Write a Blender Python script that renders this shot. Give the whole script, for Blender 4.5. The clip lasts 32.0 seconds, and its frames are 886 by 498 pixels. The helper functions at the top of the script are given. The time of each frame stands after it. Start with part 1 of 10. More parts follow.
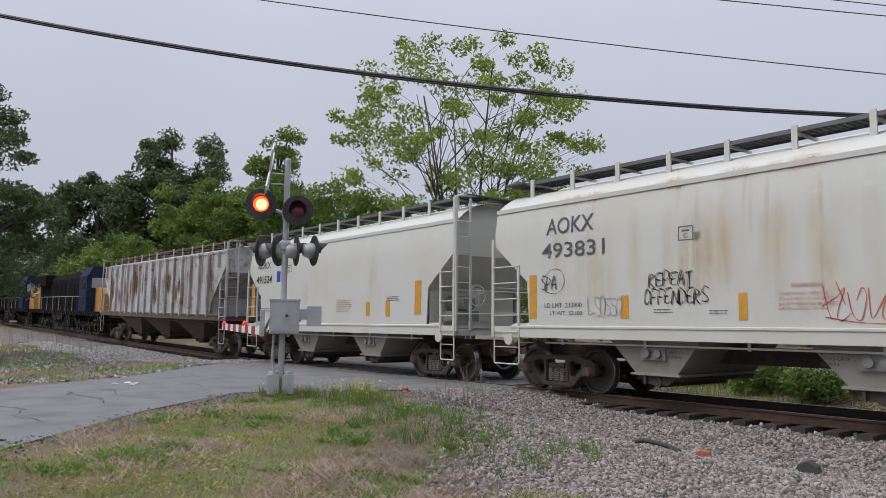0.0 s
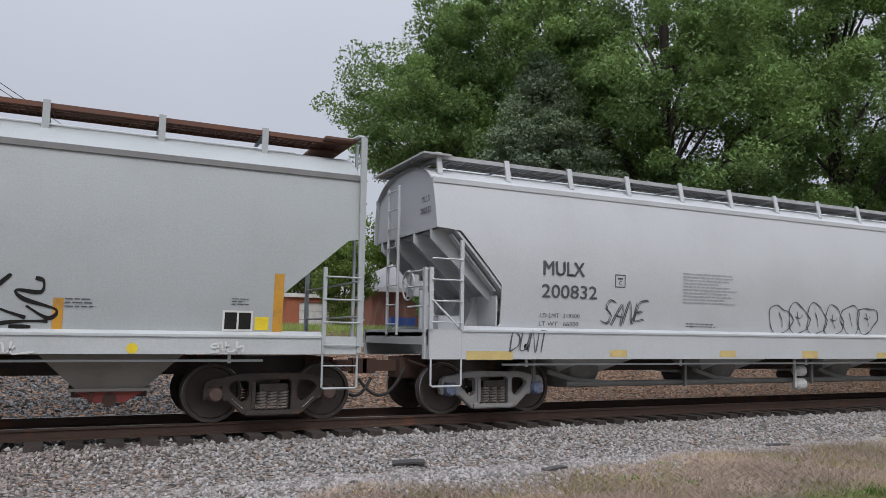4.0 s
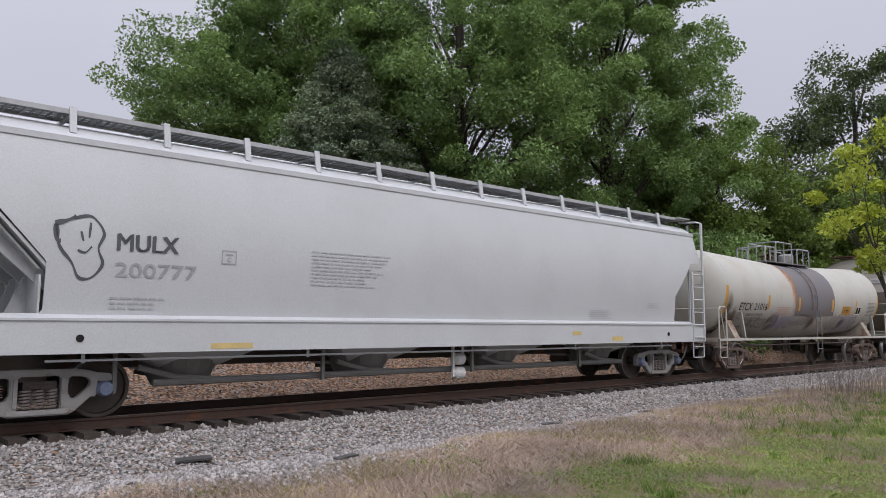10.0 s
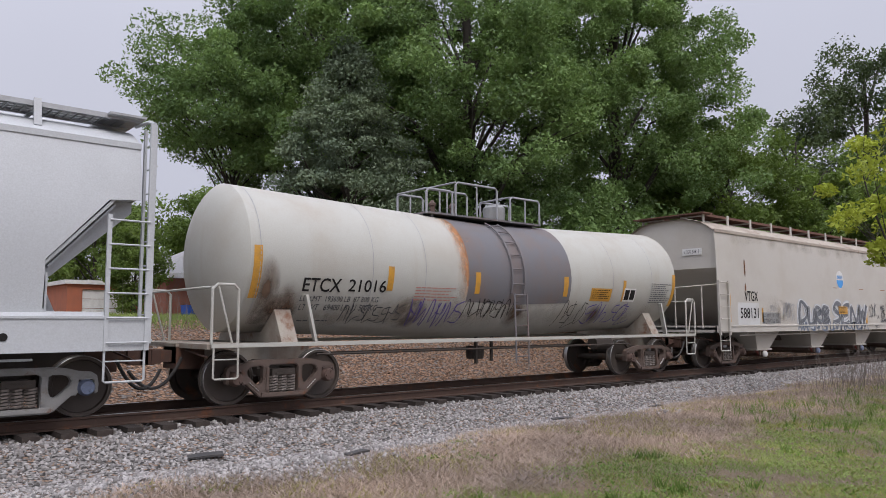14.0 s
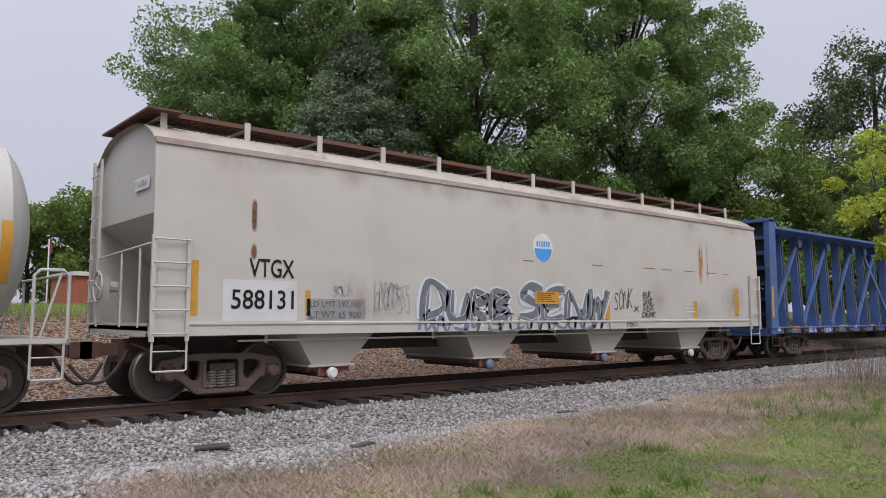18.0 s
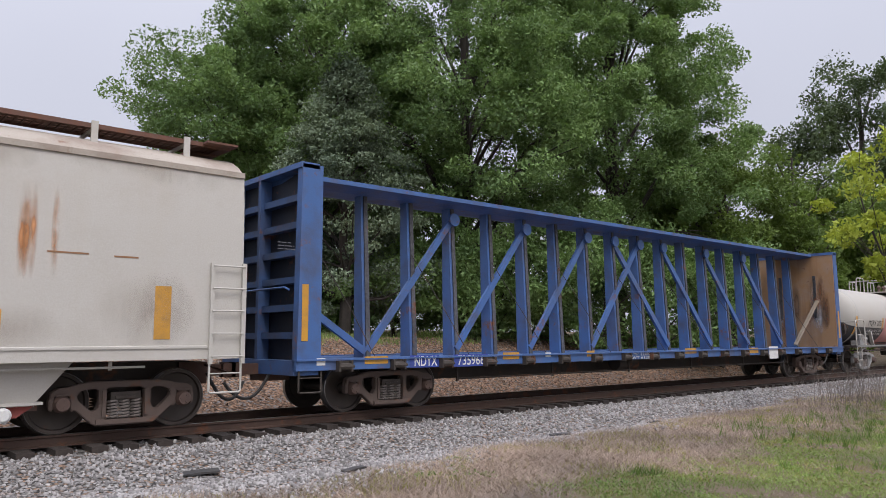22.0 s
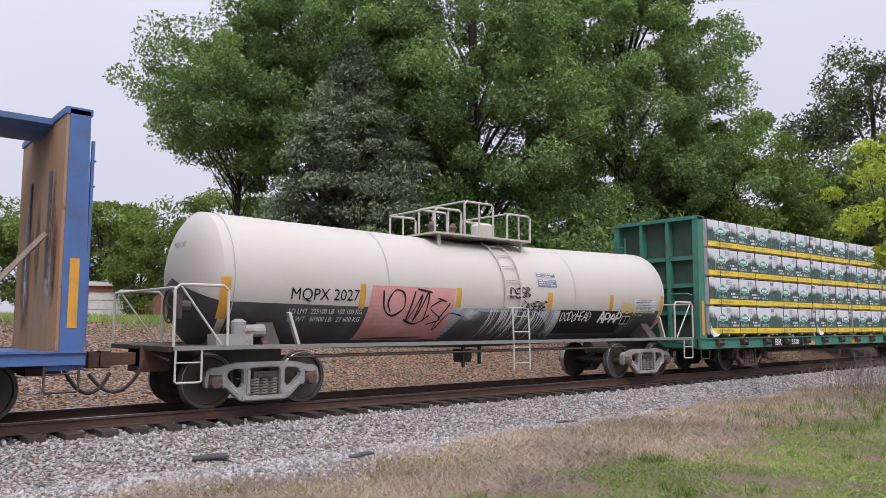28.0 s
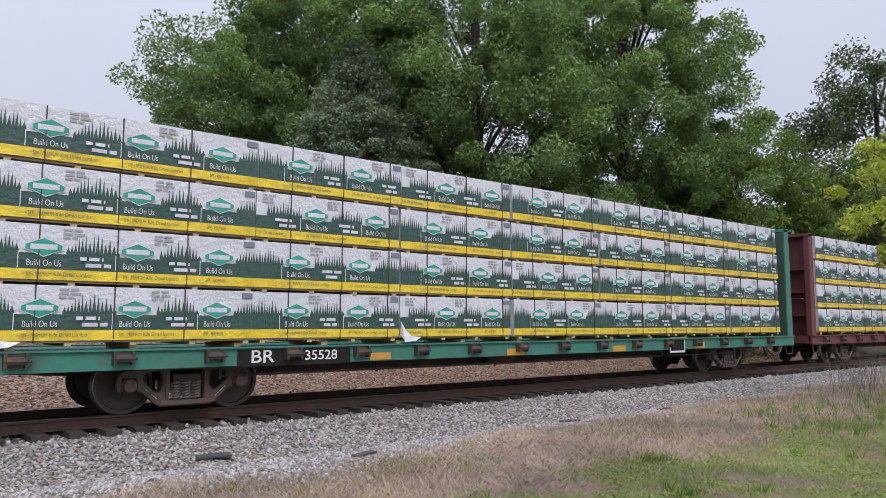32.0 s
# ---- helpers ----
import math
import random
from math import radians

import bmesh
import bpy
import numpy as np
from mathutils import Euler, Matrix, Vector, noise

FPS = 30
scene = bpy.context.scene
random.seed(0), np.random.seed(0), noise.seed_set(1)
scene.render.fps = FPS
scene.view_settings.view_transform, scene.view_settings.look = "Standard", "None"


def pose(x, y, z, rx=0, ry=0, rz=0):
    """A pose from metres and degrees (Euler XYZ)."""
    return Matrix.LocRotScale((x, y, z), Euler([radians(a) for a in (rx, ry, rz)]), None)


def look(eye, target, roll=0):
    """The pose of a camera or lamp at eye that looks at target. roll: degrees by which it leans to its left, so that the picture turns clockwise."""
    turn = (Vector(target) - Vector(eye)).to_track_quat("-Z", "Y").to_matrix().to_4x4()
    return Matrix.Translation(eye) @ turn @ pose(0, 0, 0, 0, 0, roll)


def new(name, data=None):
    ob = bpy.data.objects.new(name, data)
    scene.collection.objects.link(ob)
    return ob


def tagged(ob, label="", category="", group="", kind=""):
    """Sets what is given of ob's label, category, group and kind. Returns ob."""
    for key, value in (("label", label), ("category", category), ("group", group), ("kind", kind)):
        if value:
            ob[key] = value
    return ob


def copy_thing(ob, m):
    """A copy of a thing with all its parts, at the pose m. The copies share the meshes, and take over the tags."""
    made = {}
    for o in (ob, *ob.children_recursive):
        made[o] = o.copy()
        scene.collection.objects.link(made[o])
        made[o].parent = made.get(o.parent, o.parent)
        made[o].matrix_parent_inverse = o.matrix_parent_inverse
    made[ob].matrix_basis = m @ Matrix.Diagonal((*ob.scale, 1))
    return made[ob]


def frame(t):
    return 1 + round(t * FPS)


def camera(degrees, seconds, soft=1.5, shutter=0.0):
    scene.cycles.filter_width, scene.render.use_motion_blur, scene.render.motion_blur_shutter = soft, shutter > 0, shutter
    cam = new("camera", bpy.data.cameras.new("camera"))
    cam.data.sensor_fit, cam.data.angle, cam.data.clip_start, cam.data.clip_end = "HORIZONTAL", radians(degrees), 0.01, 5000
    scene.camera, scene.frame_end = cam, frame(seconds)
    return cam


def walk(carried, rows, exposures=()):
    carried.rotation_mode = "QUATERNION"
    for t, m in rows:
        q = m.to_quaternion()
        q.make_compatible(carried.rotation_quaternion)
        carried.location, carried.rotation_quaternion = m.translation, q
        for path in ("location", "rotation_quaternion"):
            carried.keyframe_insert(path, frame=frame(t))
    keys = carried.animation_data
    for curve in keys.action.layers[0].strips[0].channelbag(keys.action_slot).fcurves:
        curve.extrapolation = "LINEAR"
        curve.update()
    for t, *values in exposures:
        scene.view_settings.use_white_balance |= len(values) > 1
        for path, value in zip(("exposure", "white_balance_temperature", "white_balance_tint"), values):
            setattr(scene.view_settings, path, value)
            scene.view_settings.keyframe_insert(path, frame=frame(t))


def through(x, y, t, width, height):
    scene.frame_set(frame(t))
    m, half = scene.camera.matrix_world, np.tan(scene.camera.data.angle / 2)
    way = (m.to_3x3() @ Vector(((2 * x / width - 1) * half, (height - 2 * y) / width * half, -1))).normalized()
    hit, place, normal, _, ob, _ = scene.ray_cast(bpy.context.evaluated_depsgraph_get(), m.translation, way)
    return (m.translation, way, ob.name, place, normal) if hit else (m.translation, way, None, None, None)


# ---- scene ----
EYE = (0.0, 0.0, 1.39)        # the camera's stand, metres above the rail head
YC = 13.06                    # centre line of the track
cam = camera(61.33, 32.0, soft=0.6)
# seconds, turn to the left of +y, tilt up, lean (degrees)
CAM_ROWS = [
    (0, 52.08, 5.82, 0.48),
    (0.5, 50.35, 5.92, 0.54),
    (1, 43.09, 6.28, 0.55),
    (1.5, 30.21, 6.64, 0.56),
    (2, 15.62, 6.90, 0.76),
    (2.5, 1.86, 7.08, 1.44),
    (3, -10.05, 6.83, 1.28),
    (3.5, -19.23, 6.77, 1.08),
    (4, -25.61, 6.64, 0.77),
    (4.5, -30.79, 6.51, 0.57),
    (6.5, -42.56, 4.80, 0.40),
    (7, -42.62, 4.99, 0.30),
    (7.5, -42.18, 5.23, 0.16),
    (8, -41.67, 5.37, -0.00),
    (8.5, -41.36, 5.42, -0.07),
    (9, -41.26, 5.50, 0.03),
    (9.5, -41.25, 5.73, 0.12),
    (10, -41.26, 5.98, 0.15),
    (10.5, -41.15, 6.06, 0.08),
    (11, -40.97, 5.97, -0.06),
    (11.5, -40.62, 5.90, -0.10),
    (12, -40.35, 5.87, -0.09),
    (12.5, -40.42, 5.70, -0.13),
    (13, -40.54, 5.58, -0.20),
    (13.5, -40.54, 5.61, -0.22),
    (14, -40.57, 5.65, -0.20),
    (14.5, -40.68, 5.47, -0.13),
    (16.5, -40.37, 5.53, 0.42),
    (17, -40.27, 5.24, 0.26),
    (17.5, -40.19, 4.94, 0.12),
    (18, -40.11, 5.12, 0.04),
    (18.5, -40.02, 5.46, -0.08),
    (19, -39.99, 5.62, -0.16),
    (19.5, -40.00, 5.86, -0.16),
    (20, -40.15, 6.12, -0.14),
    (20.5, -40.36, 6.21, -0.08),
    (21, -40.55, 6.35, -0.14),
    (21.5, -40.70, 6.57, -0.17),
    (22, -40.77, 6.82, -0.21),
    (22.5, -40.87, 6.95, -0.21),
    (23, -40.93, 6.92, -0.27),
    (23.5, -40.87, 6.83, -0.31),
    (24, -40.68, 6.54, -0.21),
    (24.5, -40.57, 6.32, -0.10),
    (26.5, -40.56, 6.44, -0.07),
    (27, -40.40, 6.13, -0.07),
    (27.5, -40.26, 5.88, -0.04),
    (28, -40.18, 5.84, 0.01),
    (28.5, -40.16, 5.85, 0.03),
    (29, -40.13, 5.81, 0.11),
    (29.5, -40.12, 5.84, 0.14),
    (30, -40.10, 6.00, 0.18),
    (30.5, -40.14, 6.00, 0.22),
    (31, -40.10, 5.94, 0.13),
    (31.5, -40.04, 5.87, 0.07),
    (32, -39.97, 5.78, 0.01),
]
TRAIN_ROWS = [
    (0, 5.080),
    (0.5, 3.002),
    (1, 0.930),
    (1.5, -1.145),
    (2, -3.174),
    (2.5, -5.174),
    (3, -7.147),
    (3.5, -9.099),
    (4, -11.022),
    (4.5, -12.952),
    (6.5, -20.688),
    (7, -22.643),
    (7.5, -24.629),
    (8, -26.627),
    (8.5, -28.626),
    (9, -30.610),
    (9.5, -32.598),
    (10, -34.602),
    (10.5, -36.610),
    (11, -38.608),
    (11.5, -40.616),
    (12, -42.651),
    (12.5, -44.702),
    (13, -46.736),
    (13.5, -48.777),
    (14, -50.838),
    (14.5, -52.907),
    (16.5, -61.145),
    (17, -63.213),
    (17.5, -65.281),
    (18, -67.365),
    (18.5, -69.453),
    (19, -71.554),
    (19.5, -73.661),
    (20, -75.778),
    (20.5, -77.900),
    (21, -80.009),
    (21.5, -82.128),
    (22, -84.239),
    (22.5, -86.361),
    (23, -88.505),
    (23.5, -90.676),
    (24, -92.872),
    (24.5, -95.130),
    (26.5, -104.275),
    (27, -106.485),
    (27.5, -108.672),
    (28, -110.884),
    (28.5, -113.103),
    (29, -115.345),
    (29.5, -117.601),
    (30, -119.869),
    (30.5, -122.149),
    (31, -124.439),
    (31.5, -126.737),
    (32, -129.040),
]
def aim(turn, tilt, lean):
    a, b = radians(turn), radians(tilt)
    ahead = Vector((-math.sin(a) * math.cos(b), math.cos(a) * math.cos(b), math.sin(b)))
    return look(EYE, Vector(EYE) + ahead, lean)


walk(cam, [(t, aim(a, b, c)) for t, a, b, c in CAM_ROWS],
     exposures=[(0, -0.02, 6350, 11), (3, -0.08, 6400, 10), (9, -0.03, 6500, 14), (14.5, 0.03, 6450, 15), (20, 0.05, 6400, 13), (22.1, 0.18, 6450, 14), (23.0, 0.54, 6550, 16), (24.5, 0.56, 6600, 17), (26.5, 0.44, 6550, 17),
                (32, 0.21, 6300, 14)])

# ---- light: an overcast sky, with the hidden sun high behind the camera ----
SUN_EL, SUN_AZ = radians(52), radians(200)
world = bpy.data.worlds.new("overcast_sky")
scene.world = world
world.use_nodes = True
wn, wl = world.node_tree.nodes, world.node_tree.links
sky = wn.new("ShaderNodeTexSky")
sky.sky_type, sky.sun_disc = "NISHITA", False
sky.sun_elevation, sky.sun_rotation = SUN_EL, SUN_AZ
sky.air_density, sky.dust_density, sky.ozone_density = 1.0, 6.0, 1.0
cloud = wn.new("ShaderNodeMix")
cloud.data_type = "RGBA"
cloud.inputs[0].default_value = 0.8
gray = wn.new("ShaderNodeHueSaturation")
gray.inputs["Saturation"].default_value = 0.25
tex = wn.new("ShaderNodeTexNoise")
tex.inputs["Scale"].default_value, tex.inputs["Detail"].default_value = 1.6, 4.0
ramp = wn.new("ShaderNodeValToRGB")
ramp.color_ramp.elements[0].position, ramp.color_ramp.elements[0].color = 0.3, (5.5, 5.8, 6.75, 1)
ramp.color_ramp.elements[1].position, ramp.color_ramp.elements[1].color = 0.7, (6.1, 6.4, 7.35, 1)
wl.new(tex.outputs["Fac"], ramp.inputs[0])
wl.new(sky.outputs[0], gray.inputs["Color"])
wl.new(gray.outputs[0], cloud.inputs[6])
wl.new(ramp.outputs[0], cloud.inputs[7])
# an overcast sky is brightest overhead
wc = wn.new("ShaderNodeTexCoord")
ws = wn.new("ShaderNodeSeparateXYZ")
wl.new(wc.outputs["Generated"], ws.inputs[0])
up = None
for op, value in (("MAXIMUM", 0.0), ("POWER", 3.0), ("MULTIPLY_ADD", 2.5)):
    n = wn.new("ShaderNodeMath")
    n.operation = op
    n.inputs[1].default_value = value
    n.inputs[2].default_value = 1.0
    wl.new(ws.outputs[2] if up is None else up, n.inputs[0])
    up = n.outputs[0]
bright = wn.new("ShaderNodeMix")
bright.data_type, bright.blend_type = "RGBA", "MULTIPLY"
bright.inputs[0].default_value = 1.0
wl.new(cloud.outputs[2], bright.inputs[6])
wl.new(up, bright.inputs[7])
wl.new(bright.outputs[2], wn["Background"].inputs[0])
wn["Background"].inputs[1].default_value = 0.1
sun = new("sun", bpy.data.lights.new("sun", "SUN"))
sun.data.energy, sun.data.angle, sun.data.color = 1.3, radians(25), (1.0, 0.97, 0.93)
sun.matrix_world = look((0, 0, 0), Vector((-math.sin(SUN_AZ) * math.cos(SUN_EL), -math.cos(SUN_AZ) * math.cos(SUN_EL), -math.sin(SUN_EL))))


# ---- materials ----
def mix_rgb(nt, fac, a, b, blend="MIX"):
    n = nt.nodes.new("ShaderNodeMix")
    n.data_type, n.blend_type = "RGBA", blend
    for slot, v in ((0, fac), (6, a), (7, b)):
        if isinstance(v, (int, float)):
            n.inputs[slot].default_value = v
        elif isinstance(v, tuple):
            n.inputs[slot].default_value = (*v[:3], 1)
        else:
            nt.links.new(v, n.inputs[slot])
    return n.outputs[2]


def noise_fac(nt, scale, lo, hi, stretch=(1, 1, 1), detail=5.0, rough=0.6, kind="Object"):
    c = nt.nodes.new("ShaderNodeTexCoord")
    m = nt.nodes.new("ShaderNodeMapping")
    m.inputs["Scale"].default_value = stretch
    nt.links.new(c.outputs[kind], m.inputs[0])
    n = nt.nodes.new("ShaderNodeTexNoise")
    n.inputs["Scale"].default_value, n.inputs["Detail"].default_value, n.inputs["Roughness"].default_value = scale, detail, rough
    nt.links.new(m.outputs[0], n.inputs["Vector"])
    r = nt.nodes.new("ShaderNodeMapRange")
    r.inputs[1].default_value, r.inputs[2].default_value = lo, hi
    nt.links.new(n.outputs["Fac"], r.inputs[0])
    return r.outputs[0]


def material(name, color, rough=0.6, metal=0.0, dirt=(0.1, 0.085, 0.07), dirt_amount=0.35, scale=3.0, grain=40.0, bump=0.15,
             streak=0.0, streak_color=(0.16, 0.06, 0.025), island=0.0, random_obj=0.0, spec=0.5, rust=0.0, bump_dist=0.01):
    m = bpy.data.materials.new(name)
    m.use_nodes = True
    nt = m.node_tree
    b = nt.nodes["Principled BSDF"]
    b.inputs["Roughness"].default_value, b.inputs["Metallic"].default_value = rough, metal
    b.inputs["Specular IOR Level"].default_value = spec
    col = mix_rgb(nt, noise_fac(nt, scale, 0.45, 0.8), color, tuple(c * (1 - dirt_amount) + d * dirt_amount for c, d in zip(color, dirt)))
    fine = noise_fac(nt, grain, 0.3, 0.75)
    col = mix_rgb(nt, fine, col, mix_rgb(nt, 0.18, col, tuple(dirt)))
    if streak:
        s = noise_fac(nt, 1.6, 0.52, 0.78, stretch=(1.6, 1.6, 0.12), detail=6)
        k = nt.nodes.new("ShaderNodeMath")
        k.operation = "MULTIPLY"
        k.inputs[1].default_value = streak
        nt.links.new(s, k.inputs[0])
        col = mix_rgb(nt, k.outputs[0], col, streak_color)
    if rust:
        s = noise_fac(nt, 2.2, 0.62 - rust * 0.2, 0.7, detail=8, rough=0.7)
        col = mix_rgb(nt, s, col, (0.17, 0.065, 0.028))
    if island or random_obj:
        if island:
            g = nt.nodes.new("ShaderNodeNewGeometry").outputs["Random Per Island"]
        else:
            g = nt.nodes.new("ShaderNodeObjectInfo").outputs["Random"]
        amt = island or random_obj
        col = mix_rgb(nt, g, mix_rgb(nt, amt, col, (0.0, 0.0, 0.0)), mix_rgb(nt, amt * 0.5, col, tuple(min(1, c * 2.2) for c in color)))
    nt.links.new(col, b.inputs["Base Color"])
    if bump:
        p = nt.nodes.new("ShaderNodeBump")
        p.inputs["Strength"].default_value, p.inputs["Distance"].default_value = bump, bump_dist
        nt.links.new(fine, p.inputs["Height"])
        nt.links.new(p.outputs[0], b.inputs["Normal"])
    return m


def stone_material(name, dark, light, cell, warm=(0.3, 0.2, 0.14), warm_part=0.25, bump=1.0, depth=0.03):
    """Packed broken stone: a cell for each stone, with dark gaps between."""
    m = bpy.data.materials.new(name)
    m.use_nodes = True
    nt = m.node_tree
    b = nt.nodes["Principled BSDF"]
    b.inputs["Roughness"].default_value = 0.92
    b.inputs["Specular IOR Level"].default_value = 0.2
    c = nt.nodes.new("ShaderNodeTexCoord")
    v = nt.nodes.new("ShaderNodeTexVoronoi")
    v.inputs["Scale"].default_value = cell
    nt.links.new(c.outputs["Object"], v.inputs["Vector"])
    s = nt.nodes.new("ShaderNodeSeparateColor")
    nt.links.new(v.outputs["Color"], s.inputs[0])
    col = mix_rgb(nt, s.outputs[0], dark, light)
    w = nt.nodes.new("ShaderNodeMath")
    w.operation = "LESS_THAN"
    w.inputs[1].default_value = warm_part
    nt.links.new(s.outputs[1], w.inputs[0])
    col = mix_rgb(nt, w.outputs[0], col, warm)
    col = mix_rgb(nt, noise_fac(nt, 0.7, 0.4, 0.75), col, mix_rgb(nt, 0.3, col, tuple(x * 0.5 for x in dark)))
    r = nt.nodes.new("ShaderNodeMapRange")
    r.inputs[1].default_value, r.inputs[2].default_value = 0.35, 0.75
    nt.links.new(v.outputs["Distance"], r.inputs[0])
    col = mix_rgb(nt, r.outputs[0], col, tuple(x * 0.35 for x in dark))
    nt.links.new(col, b.inputs["Base Color"])
    p = nt.nodes.new("ShaderNodeBump")
    p.invert = True
    p.inputs["Strength"].default_value, p.inputs["Distance"].default_value = bump, depth
    nt.links.new(v.outputs["Distance"], p.inputs["Height"])
    nt.links.new(p.outputs[0], b.inputs["Normal"])
    return m


def leaf_material(name, color, spread=0.5, through=0.35):
    m = bpy.data.materials.new(name)
    m.use_nodes = True
    nt = m.node_tree
    b = nt.nodes["Principled BSDF"]
    g = nt.nodes.new("ShaderNodeNewGeometry").outputs["Random Per Island"]
    big = noise_fac(nt, 0.3, 0.36, 0.66, detail=3)
    c1 = mix_rgb(nt, g, tuple(c * (1 - spread) for c in color), tuple(c * (1 + spread) for c in color))
    fresh = mix_rgb(nt, 0.45, c1, (color[0] * 1.75, color[1] * 1.5, color[2] * 1.2))
    col = mix_rgb(nt, big, fresh, mix_rgb(nt, 0.65, c1, tuple(c * 0.42 for c in color)))
    nt.links.new(col, b.inputs["Base Color"])
    b.inputs["Roughness"].default_value = 0.55
    b.inputs["Specular IOR Level"].default_value = 0.25
    t = nt.nodes.new("ShaderNodeBsdfTranslucent")
    nt.links.new(mix_rgb(nt, 0.5, col, (color[0] * 1.6, color[1] * 1.5, color[2] * 0.6)), t.inputs[0])
    x = nt.nodes.new("ShaderNodeMixShader")
    x.inputs[0].default_value = through
    nt.links.new(b.outputs[0], x.inputs[1])
    nt.links.new(t.outputs[0], x.inputs[2])
    nt.links.new(x.outputs[0], nt.nodes["Material Output"].inputs["Surface"])
    return m


def soft_material(name, color, density=1.0, rough=0.8, grain=3.0, stretch=(1, 1, 0.35), hard=1.6):
    """A stain or a mist of spray that fades out at its rim and is broken up by grain."""
    m = bpy.data.materials.new(name)
    m.use_nodes = True
    nt = m.node_tree
    b = nt.nodes["Principled BSDF"]
    b.inputs["Roughness"].default_value = rough
    b.inputs["Specular IOR Level"].default_value = 0.3
    nt.links.new(mix_rgb(nt, noise_fac(nt, 6.0, 0.3, 0.7), tuple(c * 0.7 for c in color), tuple(min(1, c * 1.2) for c in color)), b.inputs["Base Color"])
    c = nt.nodes.new("ShaderNodeTexCoord")
    mp = nt.nodes.new("ShaderNodeMapping")
    mp.inputs["Location"].default_value, mp.inputs["Scale"].default_value = (-1, 0, -1), (2, 0, 2)
    nt.links.new(c.outputs["Generated"], mp.inputs[0])
    g = nt.nodes.new("ShaderNodeTexGradient")
    g.gradient_type = "SPHERICAL"
    nt.links.new(mp.outputs[0], g.inputs[0])
    out = g.outputs["Fac"]
    n = noise_fac(nt, grain, 0.3, 0.65, stretch=stretch, detail=6)
    for op, v in (("MULTIPLY", hard), ("MULTIPLY", n), ("MULTIPLY", density), ("MINIMUM", 0.95)):
        k = nt.nodes.new("ShaderNodeMath")
        k.operation = op
        nt.links.new(out, k.inputs[0])
        if isinstance(v, float):
            k.inputs[1].default_value = v
        else:
            nt.links.new(v, k.inputs[1])
        out = k.outputs[0]
    t = nt.nodes.new("ShaderNodeBsdfTransparent")
    x = nt.nodes.new("ShaderNodeMixShader")
    nt.links.new(out, x.inputs[0])
    nt.links.new(t.outputs[0], x.inputs[1])
    nt.links.new(b.outputs[0], x.inputs[2])
    nt.links.new(x.outputs[0], nt.nodes["Material Output"].inputs["Surface"])
    return m


def glow_material(name, color, strength):
    m = bpy.data.materials.new(name)
    m.use_nodes = True
    b = m.node_tree.nodes["Principled BSDF"]
    b.inputs["Base Color"].default_value = (*color, 1)
    b.inputs["Emission Color"].default_value = (*color, 1)
    b.inputs["Emission Strength"].default_value = strength
    return m


STEEL = material("dark_weathered_steel", (0.045, 0.036, 0.03), 0.75, 0.2, rust=0.35, scale=5)
TRUCK_BROWN = material("truck_casting", (0.12, 0.085, 0.07), 0.8, 0.1, rust=0.25, scale=6)
TRUCK_GRAY = material("truck_casting_gray", (0.3, 0.295, 0.285), 0.75, 0.1, scale=6, rust=0.12)
TRUCK_DARK = material("truck_casting_dark", (0.05, 0.039, 0.032), 0.7, 0.2, scale=6, rust=0.15)
WHEEL = material("wheel_steel", (0.07, 0.055, 0.046), 0.65, 0.3, rust=0.25, scale=4)
TREAD = material("polished_tread", (0.42, 0.41, 0.4), 0.3, 0.9, dirt_amount=0.2)
SPRING = material("spring_steel", (0.22, 0.19, 0.17), 0.7, 0.2)
CAP_BROWN = material("bearing_cap", (0.12, 0.075, 0.06), 0.65, 0.1, rust=0.2, scale=8)
CAP_BLUE = material("blue_bearing_cap", (0.15, 0.19, 0.29), 0.5, scale=10)
GRATE = material("roof_grating", (0.14, 0.145, 0.15), 0.6, 0.5, grain=90, dirt_amount=0.6)
GRATE_RUST = material("rusty_roof_grating", (0.14, 0.065, 0.045), 0.85, 0.1, rust=0.4)
WHITE_PAINT = material("white_paint", (0.72, 0.72, 0.7), 0.5, dirt_amount=0.2, scale=1.5)
BLACK_PAINT = material("black_paint", (0.012, 0.012, 0.013), 0.7, dirt_amount=0.1, spec=0.1)
LETTER_GRAY = material("faded_dark_lettering", (0.07, 0.077, 0.092), 0.6)
LETTER_PALE = material("faded_pale_lettering", (0.33, 0.34, 0.36), 0.6)
YELLOW = material("yellow_reflector", (0.58, 0.29, 0.03), 0.4, dirt_amount=0.45, scale=5)
YELLOW_BRIGHT = material("bright_yellow_decal", (0.8, 0.6, 0.02), 0.5)
RED_PAINT = material("red_spray_paint", (0.5, 0.11, 0.07), 0.6)
PURPLE = material("purple_spray_paint", (0.12, 0.09, 0.34), 0.6)
GATE_RED = material("dull_red_gate_paint", (0.28, 0.05, 0.04), 0.7, scale=5, rust=0.15)
GRATE_PALE = material("pale_gray_roof_grating", (0.42, 0.43, 0.44), 0.5, 0.2, grain=90)
BLUE_DECAL = material("blue_decal", (0.05, 0.32, 0.75), 0.45)
PLASTIC_BLACK = material("black_rubber_hose", (0.02, 0.02, 0.02), 0.6)
COUPLER = material("rusty_coupler", (0.085, 0.042, 0.03), 0.85, 0.1, rust=0.4, scale=8)


